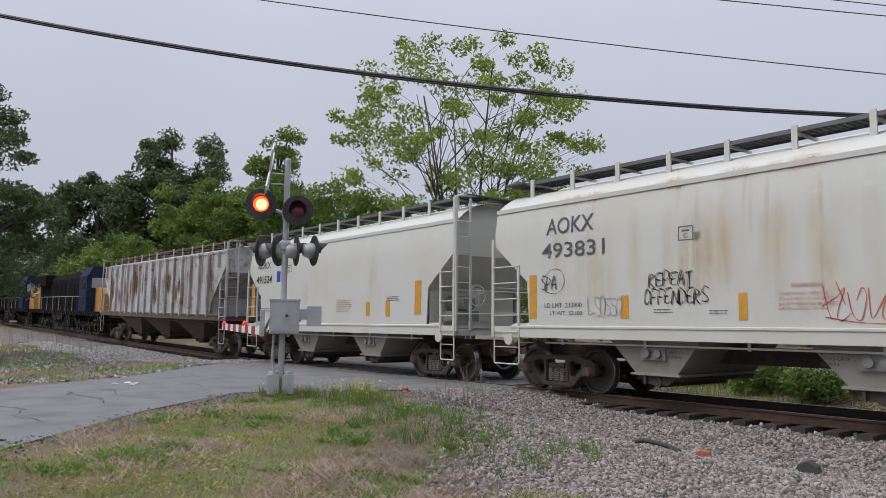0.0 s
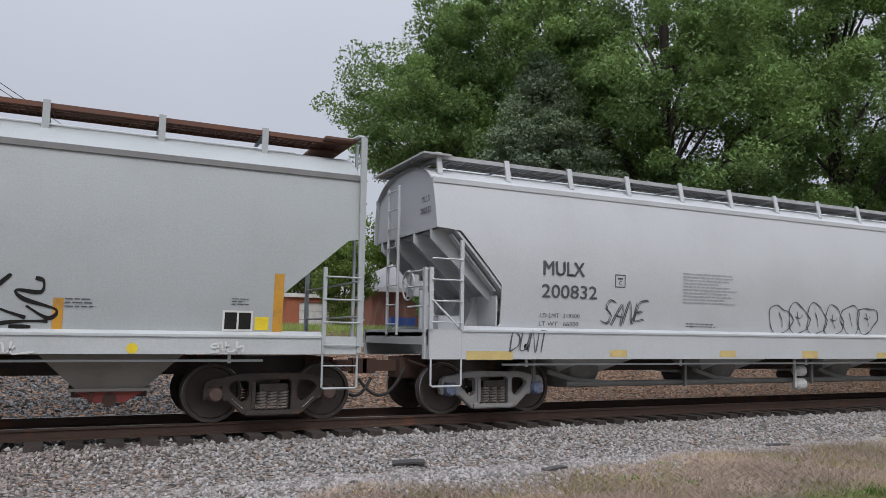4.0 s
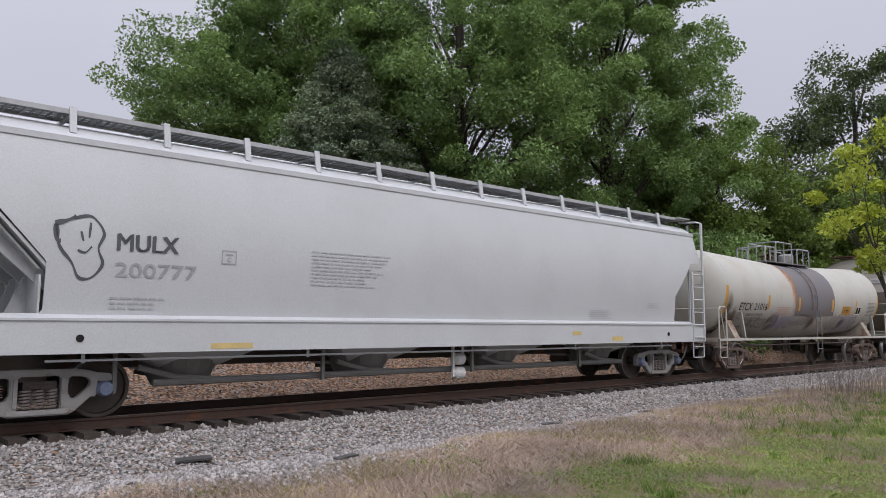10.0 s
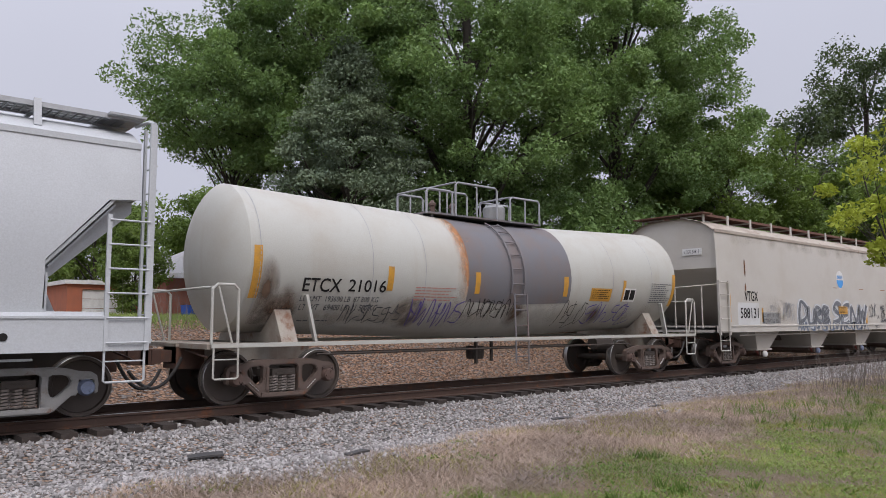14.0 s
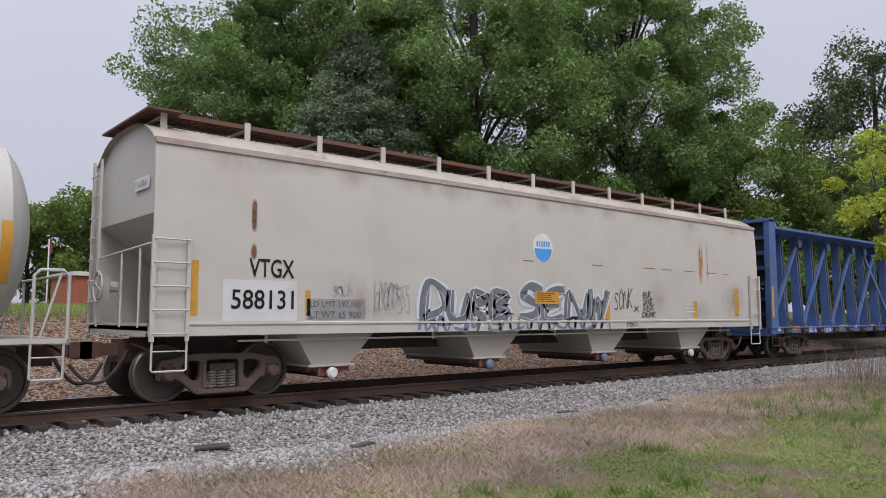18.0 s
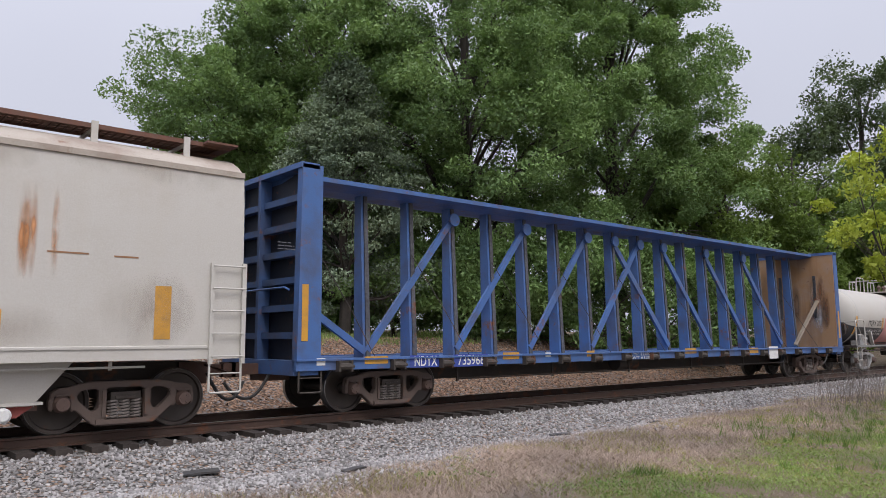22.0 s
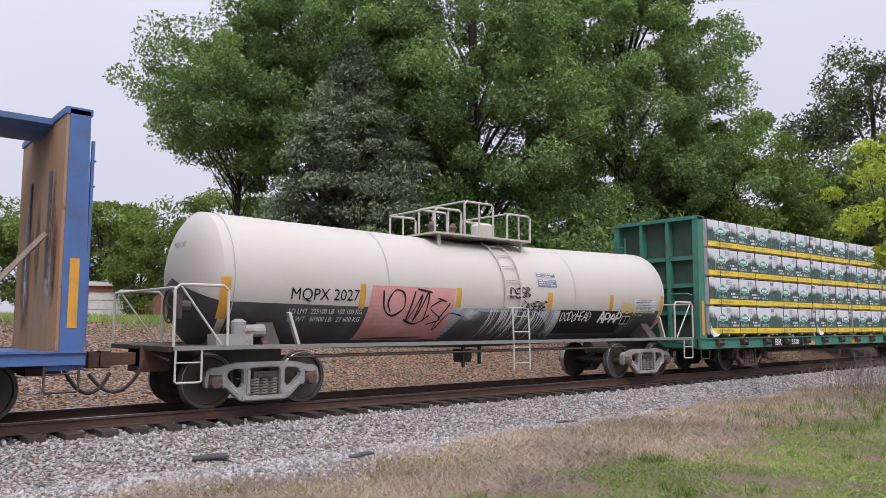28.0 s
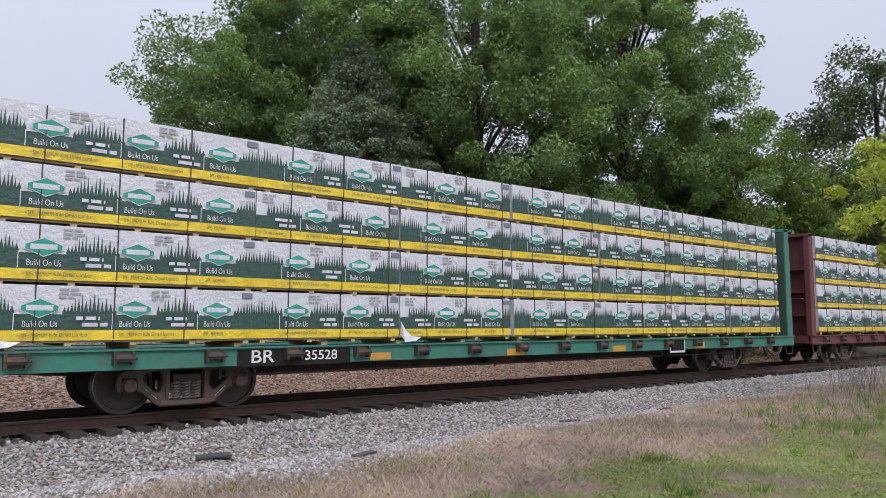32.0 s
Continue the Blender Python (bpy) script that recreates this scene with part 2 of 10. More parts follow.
# ---- mesh kit ----
class Kit:
    """Collects vertices and faces of one mesh."""

    def __init__(self):
        self.v, self.f = [], []

    def add(self, verts, faces):
        n = len(self.v)
        self.v += [tuple(p) for p in verts]
        self.f += [tuple(i + n for i in f) for f in faces]
        return self

    def box(self, x0, x1, y0, y1, z0, z1):
        return self.add([(x, y, z) for x in (x0, x1) for y in (y0, y1) for z in (z0, z1)],
                        [(0, 1, 3, 2), (4, 6, 7, 5), (0, 4, 5, 1), (2, 3, 7, 6), (0, 2, 6, 4), (1, 5, 7, 3)])

    def beam(self, p, q, w, h, up=(0, 0, 1)):
        p, q = Vector(p), Vector(q)
        d = (q - p).normalized()
        u = Vector(up)
        if abs(d.dot(u)) > 0.98:
            u = Vector((0, 1, 0))
        s = d.cross(u).normalized()
        t = s.cross(d)
        vs = [e + s * a * w / 2 + t * b * h / 2 for e in (p, q) for a, b in ((-1, -1), (1, -1), (1, 1), (-1, 1))]
        return self.add(vs, [(3, 2, 1, 0), (4, 5, 6, 7), (0, 1, 5, 4), (1, 2, 6, 5), (2, 3, 7, 6), (3, 0, 4, 7)])

    def tube(self, pts, r, n=8, r2=None, caps=True):
        pts = [Vector(p) for p in pts]
        rings, m = [], len(pts)
        side = None
        for i, p in enumerate(pts):
            d = (pts[min(i + 1, m - 1)] - pts[max(i - 1, 0)]).normalized()
            if side is None:
                a = Vector((0, 0, 1)) if abs(d.z) < 0.9 else Vector((1, 0, 0))
                side = d.cross(a).normalized()
            side = (side - d * side.dot(d)).normalized()
            b = d.cross(side)
            rr = r if r2 is None else r + (r2 - r) * i / max(1, m - 1)
            rings.append([p + (side * math.cos(2 * math.pi * k / n) + b * math.sin(2 * math.pi * k / n)) * rr for k in range(n)])
        vs = [v for ring in rings for v in ring]
        fs = [(i * n + k, i * n + (k + 1) % n, (i + 1) * n + (k + 1) % n, (i + 1) * n + k) for i in range(m - 1) for k in range(n)]
        if caps:
            fs += [tuple(range(n - 1, -1, -1)), tuple((m - 1) * n + k for k in range(n))]
        return self.add(vs, fs)

    def prism(self, poly, y0, y1):
        """A polygon in x, z drawn out along y."""
        n = len(poly)
        vs = [(x, y0, z) for x, z in poly] + [(x, y1, z) for x, z in poly]
        return self.add(vs, [tuple(range(n)), tuple(range(2 * n - 1, n - 1, -1))] + [(i, i + n, (i + 1) % n + n, (i + 1) % n) for i in range(n)])

    def prism_x(self, poly, x0, x1):
        """A polygon in y, z drawn out along x."""
        n = len(poly)
        vs = [(x0, y, z) for y, z in poly] + [(x1, y, z) for y, z in poly]
        return self.add(vs, [tuple(range(n)), tuple(range(2 * n - 1, n - 1, -1))] + [(i, i + n, (i + 1) % n + n, (i + 1) % n) for i in range(n)])

    def turned(self, prof, c, axis="y", n=24, caps=True):
        """A profile of (radius, along) turned about an axis through c."""
        vs, m = [], len(prof)
        for r, a in prof:
            for k in range(n):
                p, q = r * math.cos(2 * math.pi * k / n), r * math.sin(2 * math.pi * k / n)
                vs.append((c[0] + p, c[1] + a, c[2] + q) if axis == "y" else (c[0] + a, c[1] + p, c[2] + q) if axis == "x" else (c[0] + p, c[1] + q, c[2] + a))
        fs = [(i * n + k, i * n + (k + 1) % n, (i + 1) * n + (k + 1) % n, (i + 1) * n + k) for i in range(m - 1) for k in range(n)]
        if caps:
            fs += [tuple(range(n)), tuple((m - 1) * n + k for k in range(n - 1, -1, -1))]
        return self.add(vs, fs)

    def loft(self, rows, close=False):
        n = len(rows[0])
        fs = [(i * n + k, i * n + (k + 1) % n, (i + 1) * n + (k + 1) % n, (i + 1) * n + k) for i in range(len(rows) - 1) for k in range(n if close else n - 1)]
        return self.add([p for r in rows for p in r], fs)

    def mesh(self, name="part", smooth=False):
        me = bpy.data.meshes.new(name)
        me.from_pydata(self.v, [], self.f)
        if smooth:
            me.polygons.foreach_set("use_smooth", [True] * len(me.polygons))
        bm = bmesh.new()
        bm.from_mesh(me)
        bmesh.ops.recalc_face_normals(bm, faces=bm.faces)
        bm.to_mesh(me)
        bm.free()
        if smooth:
            me.set_sharp_from_angle(angle=radians(40))
        return me


def part(name, kit, mat, parent=None, label="", smooth=False, at=None):
    me = kit.mesh(name, smooth) if isinstance(kit, Kit) else kit
    if not me.materials:
        me.materials.append(mat)
    ob = new(name, me)
    ob.parent = parent
    if at is not None:
        ob.matrix_basis = at
    if label:
        ob["label"] = label
    return ob


def quads_mesh(name, quads, mat):
    """A mesh of many loose quads from an array of n x 4 x 3."""
    n = len(quads)
    me = bpy.data.meshes.new(name)
    me.vertices.add(4 * n)
    me.vertices.foreach_set("co", np.ascontiguousarray(quads, dtype=np.float32).ravel())
    me.loops.add(4 * n)
    me.loops.foreach_set("vertex_index", np.arange(4 * n, dtype=np.int32))
    me.polygons.add(n)
    me.polygons.foreach_set("loop_start", np.arange(0, 4 * n, 4, dtype=np.int32))
    me.update(calc_edges=True)
    me.materials.append(mat)
    return me


def tris_mesh(name, tris, mat):
    """A mesh of many loose triangles from an array of n x 3 x 3."""
    n = len(tris)
    return repeat_mesh(name, range(3), [(0, 1, 2)], tris, mat)


def repeat_mesh(name, verts, tris, places, mat):
    """One mesh of many small pieces: places holds n sets of the piece's vertices."""
    n, k = len(places), len(verts)
    me = bpy.data.meshes.new(name)
    me.vertices.add(n * k)
    me.vertices.foreach_set("co", np.ascontiguousarray(places, dtype=np.float32).ravel())
    f = (np.asarray(tris)[None] + (np.arange(n) * k)[:, None, None]).reshape(-1, 3)
    me.loops.add(f.size)
    me.loops.foreach_set("vertex_index", f.ravel().astype(np.int32))
    me.polygons.add(len(f))
    me.polygons.foreach_set("loop_start", np.arange(0, f.size, 3, dtype=np.int32))
    me.update(calc_edges=True)
    me.materials.append(mat)
    return me


# ---- ground ----
def smooth(a, b, x):
    t = np.clip((np.asarray(x, float) - a) / (b - a), 0, 1)
    return t * t * (3 - 2 * t)


def track_rise(x):
    """The line climbs gently beyond the road crossing."""
    d = np.maximum(0, -24 - np.asarray(x, float))
    return 0.02 * d * d / (d + 6)


def ground_height(x, y):
    x, y = np.asarray(x, float), np.asarray(y, float)
    dy = np.abs(y - YC)
    near = -0.30 + 0.27 * smooth(-5, -10.5, x) + 0.06 * np.sin(x * 0.31) * np.sin(y * 0.43)
    far_flat = -0.3 + 0.05 * np.sin(x * 0.2 + 1)
    bank = 1.75 * smooth(16.6, 24.5, y) * smooth(-13, -2, x) + 0.5 * smooth(24, 45, y) * smooth(-13, -2, x)
    out = np.where(y < YC, near, far_flat + bank)
    bed = -0.262 - 0.24 * smooth(1.6, 3.4, dy)
    over = smooth(-9.5, -12.2, x) * smooth(-30, -27.5, x)
    bed = bed * (1 - over) - 0.055 * over
    w = smooth(3.0, 5.0, dy)
    out = bed * (1 - w) + out * w
    return out + track_rise(x) * smooth(1, 9, y)


def zg(x, y):
    return float(ground_height(x, y))


# ---- the train: helpers ----
TRAIN = []      # (thing, place along the train)
WHEELSETS = []  # wheelsets with their place on their car
RIDERS = []     # loads that ride on a car: (thing, place along the train of its car, own x, y, z)


def wheel_kits():
    w, t, c = Kit(), Kit(), Kit()
    for s in (-1, 1):
        w.turned([(0.09, s * 0.66), (0.12, s * 0.70), (0.2, s * 0.715), (0.33, s * 0.745), (0.385, s * 0.75), (0.40, s * 0.80), (0.452, s * 0.802),
                  (0.452, s * 0.68), (0.478, s * 0.668), (0.478, s * 0.655), (0.38, s * 0.655), (0.33, s * 0.70), (0.2, s * 0.68), (0.09, s * 0.64)], (0, 0, 0), "y", 32)
    w.turned([(0.085, -1.0), (0.085, 1.0)], (0, 0, 0), "y", 12)
    t.turned([(0.446, -0.804), (0.455, -0.8), (0.459, -0.795), (0.459, -0.69), (0.454, -0.685)], (0, 0, 0), "y", 32, caps=False)
    c.turned([(0.115, -1.0), (0.125, -1.03), (0.125, -1.10), (0.1, -1.15), (0.095, -1.175), (0.05, -1.18)], (0, 0, 0), "y", 16)
    for k in range(3):
        a = k * 2.094 + 0.3
        c.turned([(0.02, -1.17), (0.02, -1.2)], (0.058 * math.cos(a), 0, 0.058 * math.sin(a)), "y", 6)
    return w.mesh("wheelset", True), t.mesh("tread", True), c.mesh("end_cap", True)


def side_frame_mesh():
    """A cast side frame: pedestals over the bearings, a window either side of the spring pocket."""
    half = [(0.50, 0.765), (0.66, 0.74), (0.80, 0.70), (0.96, 0.685), (1.045, 0.63), (1.07, 0.50), (1.06, 0.38), (1.02, 0.36), (1.0, 0.42), (1.0, 0.56), (0.97, 0.595), (0.82, 0.595), (0.79, 0.56), (0.79, 0.40),
            (0.76, 0.345), (0.70, 0.35), (0.47, 0.14), (0.40, 0.105)]
    window = [(0.69, 0.56), (0.65, 0.625), (0.58, 0.65), (0.43, 0.66), (0.385, 0.63), (0.38, 0.42), (0.42, 0.345), (0.48, 0.33), (0.54, 0.37), (0.67, 0.50)]
    pocket = [(-0.28, 0.2), (0.28, 0.2), (0.28, 0.64), (0.24, 0.67), (-0.24, 0.67), (-0.28, 0.64)]
    loops = [half + [(-x, z) for x, z in reversed(half)], window, [(-x, z) for x, z in window], pocket]
    bm = bmesh.new()
    for loop in loops:
        vs = [bm.verts.new((x, -1.09, z)) for x, z in loop]
        for a, b in zip(vs, vs[1:] + vs[:1]):
            bm.edges.new((a, b))
    bmesh.ops.triangle_fill(bm, edges=bm.edges[:], use_beauty=True)
    out = bmesh.ops.extrude_face_region(bm, geom=bm.faces[:])
    for v in out["geom"]:
        if isinstance(v, bmesh.types.BMVert):
            v.co.y = -0.965
    bmesh.ops.recalc_face_normals(bm, faces=bm.faces)
    rim = [e for e in bm.edges if len(e.link_faces) == 2 and e.calc_face_angle() > 1.2 and max(v.co.y for v in e.verts) < -1.08]
    bmesh.ops.bevel(bm, geom=rim, offset=0.014, segments=2, affect="EDGES")
    me = bpy.data.meshes.new("side_frame")
    bm.to_mesh(me)
    bm.free()
    # raised pads: spring seat, column guides and brake beam pockets
    k = Kit()
    k.box(-0.42, 0.42, -1.12, -0.95, 0.13, 0.2)
    for m in (-1, 1):
        k.box(min(m * 0.285, m * 0.34), max(m * 0.285, m * 0.34), -1.115, -0.95, 0.24, 0.63)
        k.prism([(m * 0.78, 0.6), (m * 1.0, 0.6), (m * 0.98, 0.575), (m * 0.8, 0.575)], -1.11, -0.95)
    bm = bmesh.new()
    bm.from_mesh(me)
    bm.from_mesh(k.mesh("pads"))
    bm.to_mesh(me)
    bm.free()
    return me


def bolster_kit():
    k = Kit()
    k.box(-0.22, 0.22, -1.0, 1.0, 0.46, 0.58)
    for s in (-1, 1):
        k.box(-0.22, 0.22, s * 1.0, s * 1.1, 0.48, 0.6)
        k.box(-0.16, 0.16, s * 1.1, s * 1.13, 0.5, 0.54)
    k.box(-0.22, 0.22, -0.5, 0.5, 0.5, 0.74)
    k.turned([(0.2, 0.7), (0.2, 0.84)], (0, 0, 0), "z", 12)
    return k


def spring_kit():
    k = Kit()
    pts = [(0.072 * math.cos(a * 1.047), -1.05 + 0.06 * math.sin(a * 1.047), 0.2 + 0.28 * a / 36) for a in range(37)]
    k.tube(pts, 0.019, 5)
    return k


MESHES = {"wheelset": wheel_kits()[0], "tread": wheel_kits()[1], "end_cap": wheel_kits()[2], "side_frame": side_frame_mesh(),
          "bolster": bolster_kit().mesh("bolster"), "spring": spring_kit().mesh("spring", True)}
PAINTED = {}


def shared(name, mat):
    """One mesh for each shape and paint."""
    key = name + mat.name
    if key not in PAINTED:
        PAINTED[key] = MESHES[name].copy()
        PAINTED[key].materials.append(mat)
    return PAINTED[key]


def frame_stencil_kit():
    """Slanted rows of painted print on the two struts of a side frame."""
    k = Kit()
    for m in (-1, 1):
        for i in range(5):
            a, c = 0.08 + i * 0.18, 0.2 + i * 0.18
            k.beam((m * (0.66 - 0.2 * a), -1.096, 0.40 - 0.18 * a), (m * (0.66 - 0.2 * c), -1.096, 0.40 - 0.18 * c), 0.006, 0.032, (0, 1, 0))
    return k


MESHES["frame_stencil"] = frame_stencil_kit().mesh("frame_stencil")


def truck(car, xc, mat=None, cap=None, stencil=True):
    mat, cap = mat or TRUCK_BROWN, cap or CAP_BROWN
    part("bolster", shared("bolster", TRUCK_DARK), TRUCK_DARK, car, at=pose(xc, 0, 0))
    for turn in (0, 180):
        f = part("side_frame", shared("side_frame", mat), mat, car, "cast steel truck side frame", at=pose(xc, 0, 0, 0, 0, turn))
        if stencil and turn == 0:
            part("frame_stencil", shared("frame_stencil", WHITE_PAINT), WHITE_PAINT, f, "white painted print")
        for x in (-0.17, 0, 0.17):
            part("spring", shared("spring", SPRING), SPRING, f, at=pose(x, 0, 0))
    for dx in (-0.895, 0.895):
        w = part("wheelset", shared("wheelset", WHEEL), WHEEL, car, at=pose(xc + dx, 0, 0.457))
        for turn in (0, 180):
            part("tread", shared("tread", TREAD), TREAD, w, at=pose(0, 0, 0, 0, 0, turn))
            part("end_cap", shared("end_cap", cap), cap, w, at=pose(0, 0, 0, 0, 0, turn))
        WHEELSETS.append((w, xc + dx))


def coupler(car, x, s):
    """Draft gear, shank and knuckle at one end; s is the way out."""
    k = Kit()
    k.box(min(x - s * 0.5, x), max(x - s * 0.5, x), -0.3, 0.3, 0.62, 1.0)
    k.beam((x, 0, 0.84), (x + s * 0.45, 0, 0.84), 0.18, 0.2)
    k.box(min(x + s * 0.42, x + s * 0.66), max(x + s * 0.42, x + s * 0.66), -0.16, 0.13, 0.7, 0.97)
    k.box(min(x + s * 0.6, x + s * 0.76), max(x + s * 0.6, x + s * 0.76), -0.18, -0.04, 0.72, 0.96)
    k.beam((x - s * 0.1, -0.45, 0.95), (x - s * 0.1, -1.35, 0.85), 0.03, 0.03)
    part("coupler", k, COUPLER, car, "rusty knuckle coupler")
    h = Kit()
    h.tube([(x - s * 0.05 + s * 0.8 * i / 12, -0.42 + 0.24 * (i / 12) ** 2, 0.82 - 1.55 * (i / 12) * (1 - i / 12) - 0.2 * i / 12) for i in range(13)], 0.03, 7)
    part("air_hose", h, PLASTIC_BLACK, car)


# ---- lettering and marks on a surface: surf(x, z) gives y ----
def skin_mesh(name, verts, faces, surf, mat, eps=0.006):
    me = bpy.data.meshes.new(name)
    me.from_pydata([(x, surf(x, z) - eps, z) for x, z in verts], [], faces)
    me.materials.append(mat)
    return me


def lettering(car, text, x, z, width, height, mat, surf, name="lettering", shear=0.0, bold=0.0):
    c = bpy.data.curves.new("lettering", "FONT")
    c.body, c.size, c.resolution_u, c.shear, c.offset = text, 1.0, 3, shear, bold + (0.01 if len(text) < 7 and "M" not in text else 0.0)
    c.fill_mode = "FRONT"
    t = bpy.data.objects.new("lettering", c)
    me = bpy.data.meshes.new_from_object(t)
    bpy.data.objects.remove(t)
    vs = [v.co for v in me.vertices]
    x0, x1 = min(v.x for v in vs), max(v.x for v in vs)
    y0, y1 = min(v.y for v in vs), max(v.y for v in vs)
    sx, sz = width / (x1 - x0), height / (y1 - y0)
    for v in me.vertices:
        px, pz = x + (v.co.x - x0) * sx, z + (v.co.y - y0) * sz
        v.co = (px, surf(px, pz) - 0.012, pz)
    me.materials.append(mat)
    return part(name, me, mat, car)


def end_lettering(car, text, x, y, z, width, height, mat):
    """Lettering on a wall that faces the head of the train, from y towards the near side."""
    ob = lettering(car, text, 0, z, width, height, mat, lambda a, b: 0.0)
    ob.matrix_basis = pose(x, y, 0, 0, 0, -90)


def decal(car, x0, x1, z0, z1, mat, surf, name="decal", lean=0.0, eps=0.005, steps=10, label=""):
    if mat.name in ("black_paint", "dark_blue_panel"):
        eps += 0.004
    vs, fs = [], []
    for i in range(steps + 1):
        k = i / steps
        z = z0 + (z1 - z0) * k
        vs += [(x0 + lean * k, z), (x1 + lean * k, z)]
    fs = [(2 * i, 2 * i + 1, 2 * i + 3, 2 * i + 2) for i in range(steps)]
    return part(name, skin_mesh(name, vs, fs, surf, mat, eps), mat, car, label)


def small_print(car, x, z, width, rows, row_height, mat, surf, seed=1, fill=0.32, name="small_print"):
    """Rows of print too small to read, as bars."""
    rnd = random.Random(seed)
    vs, fs = [], []
    if row_height > 0.06 and fill < 0.5:
        rows, row_height = int(rows * 1.6 + 0.5), row_height / 1.6
    for r in range(rows):
        p, top = x, z - r * row_height
        end = x + width * rnd.uniform(0.65, 1.0)
        while p < end:
            w = min(rnd.uniform(0.5, 1.7) * row_height * 1.6, end - p)
            n = len(vs)
            vs += [(p, top - row_height * fill), (p + w, top - row_height * fill), (p + w, top), (p, top)]
            fs.append((n, n + 1, n + 2, n + 3))
            p += w + row_height * 0.4
    return part(name, skin_mesh(name, vs, fs, surf, mat, 0.012), mat, car)


def stroke(vs, fs, pts, w):
    """A ribbon through points, smoothed."""
    P = [Vector((*p, 0)) for p in pts]
    Q = []
    for i in range(len(P) - 1):
        a, b, c, d = P[max(i - 1, 0)], P[i], P[i + 1], P[min(i + 2, len(P) - 1)]
        for k in range(5):
            t = k / 5
            Q.append(0.5 * ((2 * b) + (c - a) * t + (2 * a - 5 * b + 4 * c - d) * t * t + (3 * b - a - 3 * c + d) * t ** 3))
    Q.append(P[-1])
    n0 = len(vs)
    for i, q in enumerate(Q):
        d = (Q[min(i + 1, len(Q) - 1)] - Q[max(i - 1, 0)])
        d = d.normalized() if d.length > 1e-6 else Vector((1, 0, 0))
        s = Vector((-d.y, d.x, 0)) * w / 2 * (0.75 + 0.25 * math.sin(i * 0.7))
        vs += [(q.x + s.x, q.y + s.y), (q.x - s.x, q.y - s.y)]
    fs += [(n0 + 2 * i, n0 + 2 * i + 1, n0 + 2 * i + 3, n0 + 2 * i + 2) for i in range(len(Q) - 1)]


def scrawl(car, x, z, width, height, letters, mat, surf, seed, thick=0.035, label="spray-painted graffiti"):
    """A spray-painted tag: loops and strokes of letter size."""
    rnd = random.Random(seed)
    vs, fs = [], []
    letters = int(letters * 1.6)
    w = width / letters
    for i in range(letters):
        cx = x + (i + 0.5) * w
        kind = rnd.choice("olsnvh")
        j = lambda: rnd.uniform(-0.12, 0.12)
        G = {"o": [(-0.3, 0.2), (0, 0.5), (0.4, 0.1), (0.1, -0.45), (-0.35, -0.1), (-0.1, 0.4), (0.5, 0.3)],
             "l": [(-0.4, 0.5), (-0.3, -0.45), (0.1, -0.4), (0.5, -0.2)],
             "s": [(0.4, 0.45), (-0.2, 0.4), (-0.2, 0.05), (0.3, -0.05), (0.25, -0.45), (-0.4, -0.4)],
             "n": [(-0.4, -0.5), (-0.3, 0.3), (0.0, 0.45), (0.15, -0.4), (0.5, 0.35)],
             "v": [(-0.45, 0.5), (-0.05, -0.5), (0.25, 0.5), (0.3, 0.0), (-0.3, 0.05)],
             "h": [(-0.3, 0.6), (-0.35, -0.5), (-0.1, 0.1), (0.25, 0.1), (0.3, -0.5)]}[kind]
        stroke(vs, fs, [(cx + (a + j()) * w * 1.45, z + height / 2 + (b + j()) * height * 0.9) for a, b in G], thick)
    return part("graffiti", skin_mesh("graffiti", vs, fs, surf, mat, 0.0135 + 0.001 * (seed % 3)), mat, car, label)


STROKES = {"A": "0,0 .5,1 1,0;.2,.4 .8,.4", "B": "0,0 0,1 .8,.85 .1,.5 .9,.3 0,0", "C": "1,.8 .5,1 .05,.5 .5,0 1,.2", "D": "0,0 0,1 .8,.8 .9,.3 0,0", "E": "1,1 .1,.9 0,.5 .7,.5;0,.5 .1,.05 1,.1",
           "F": "1,1 .1,.95 0,0;.05,.5 .7,.5", "G": "1,.8 .5,1 .05,.5 .5,0 .95,.2 .9,.5 .5,.5", "H": "0,0 .05,1;1,0 .95,1;0,.5 1,.5", "I": ".5,0 .5,1", "K": "0,0 .05,1;1,1 .1,.5 1,0", "L": "0,1 .05,.05 1,.1",
           "M": "0,0 .15,1 .5,.4 .85,1 1,0", "N": "0,0 .1,1 .9,0 1,1", "O": ".5,1 .05,.6 .3,0 .9,.2 .9,.8 .4,1", "P": "0,0 .05,1 .8,.9 .8,.55 .05,.45", "R": "0,0 .05,1 .8,.85 .1,.5 .9,0",
           "S": "1,.9 .4,1 .1,.7 .8,.4 .7,.05 0,.1", "T": "0,.95 1,1;.5,1 .5,0", "U": "0,1 .1,.1 .8,.1 1,1", "V": "0,1 .5,0 1,1", "W": "0,1 .25,0 .5,.7 .75,0 1,1", "Y": "0,1 .5,.5 1,1;.5,.5 .4,0", "X": "0,0 1,1;0,1 1,0"}


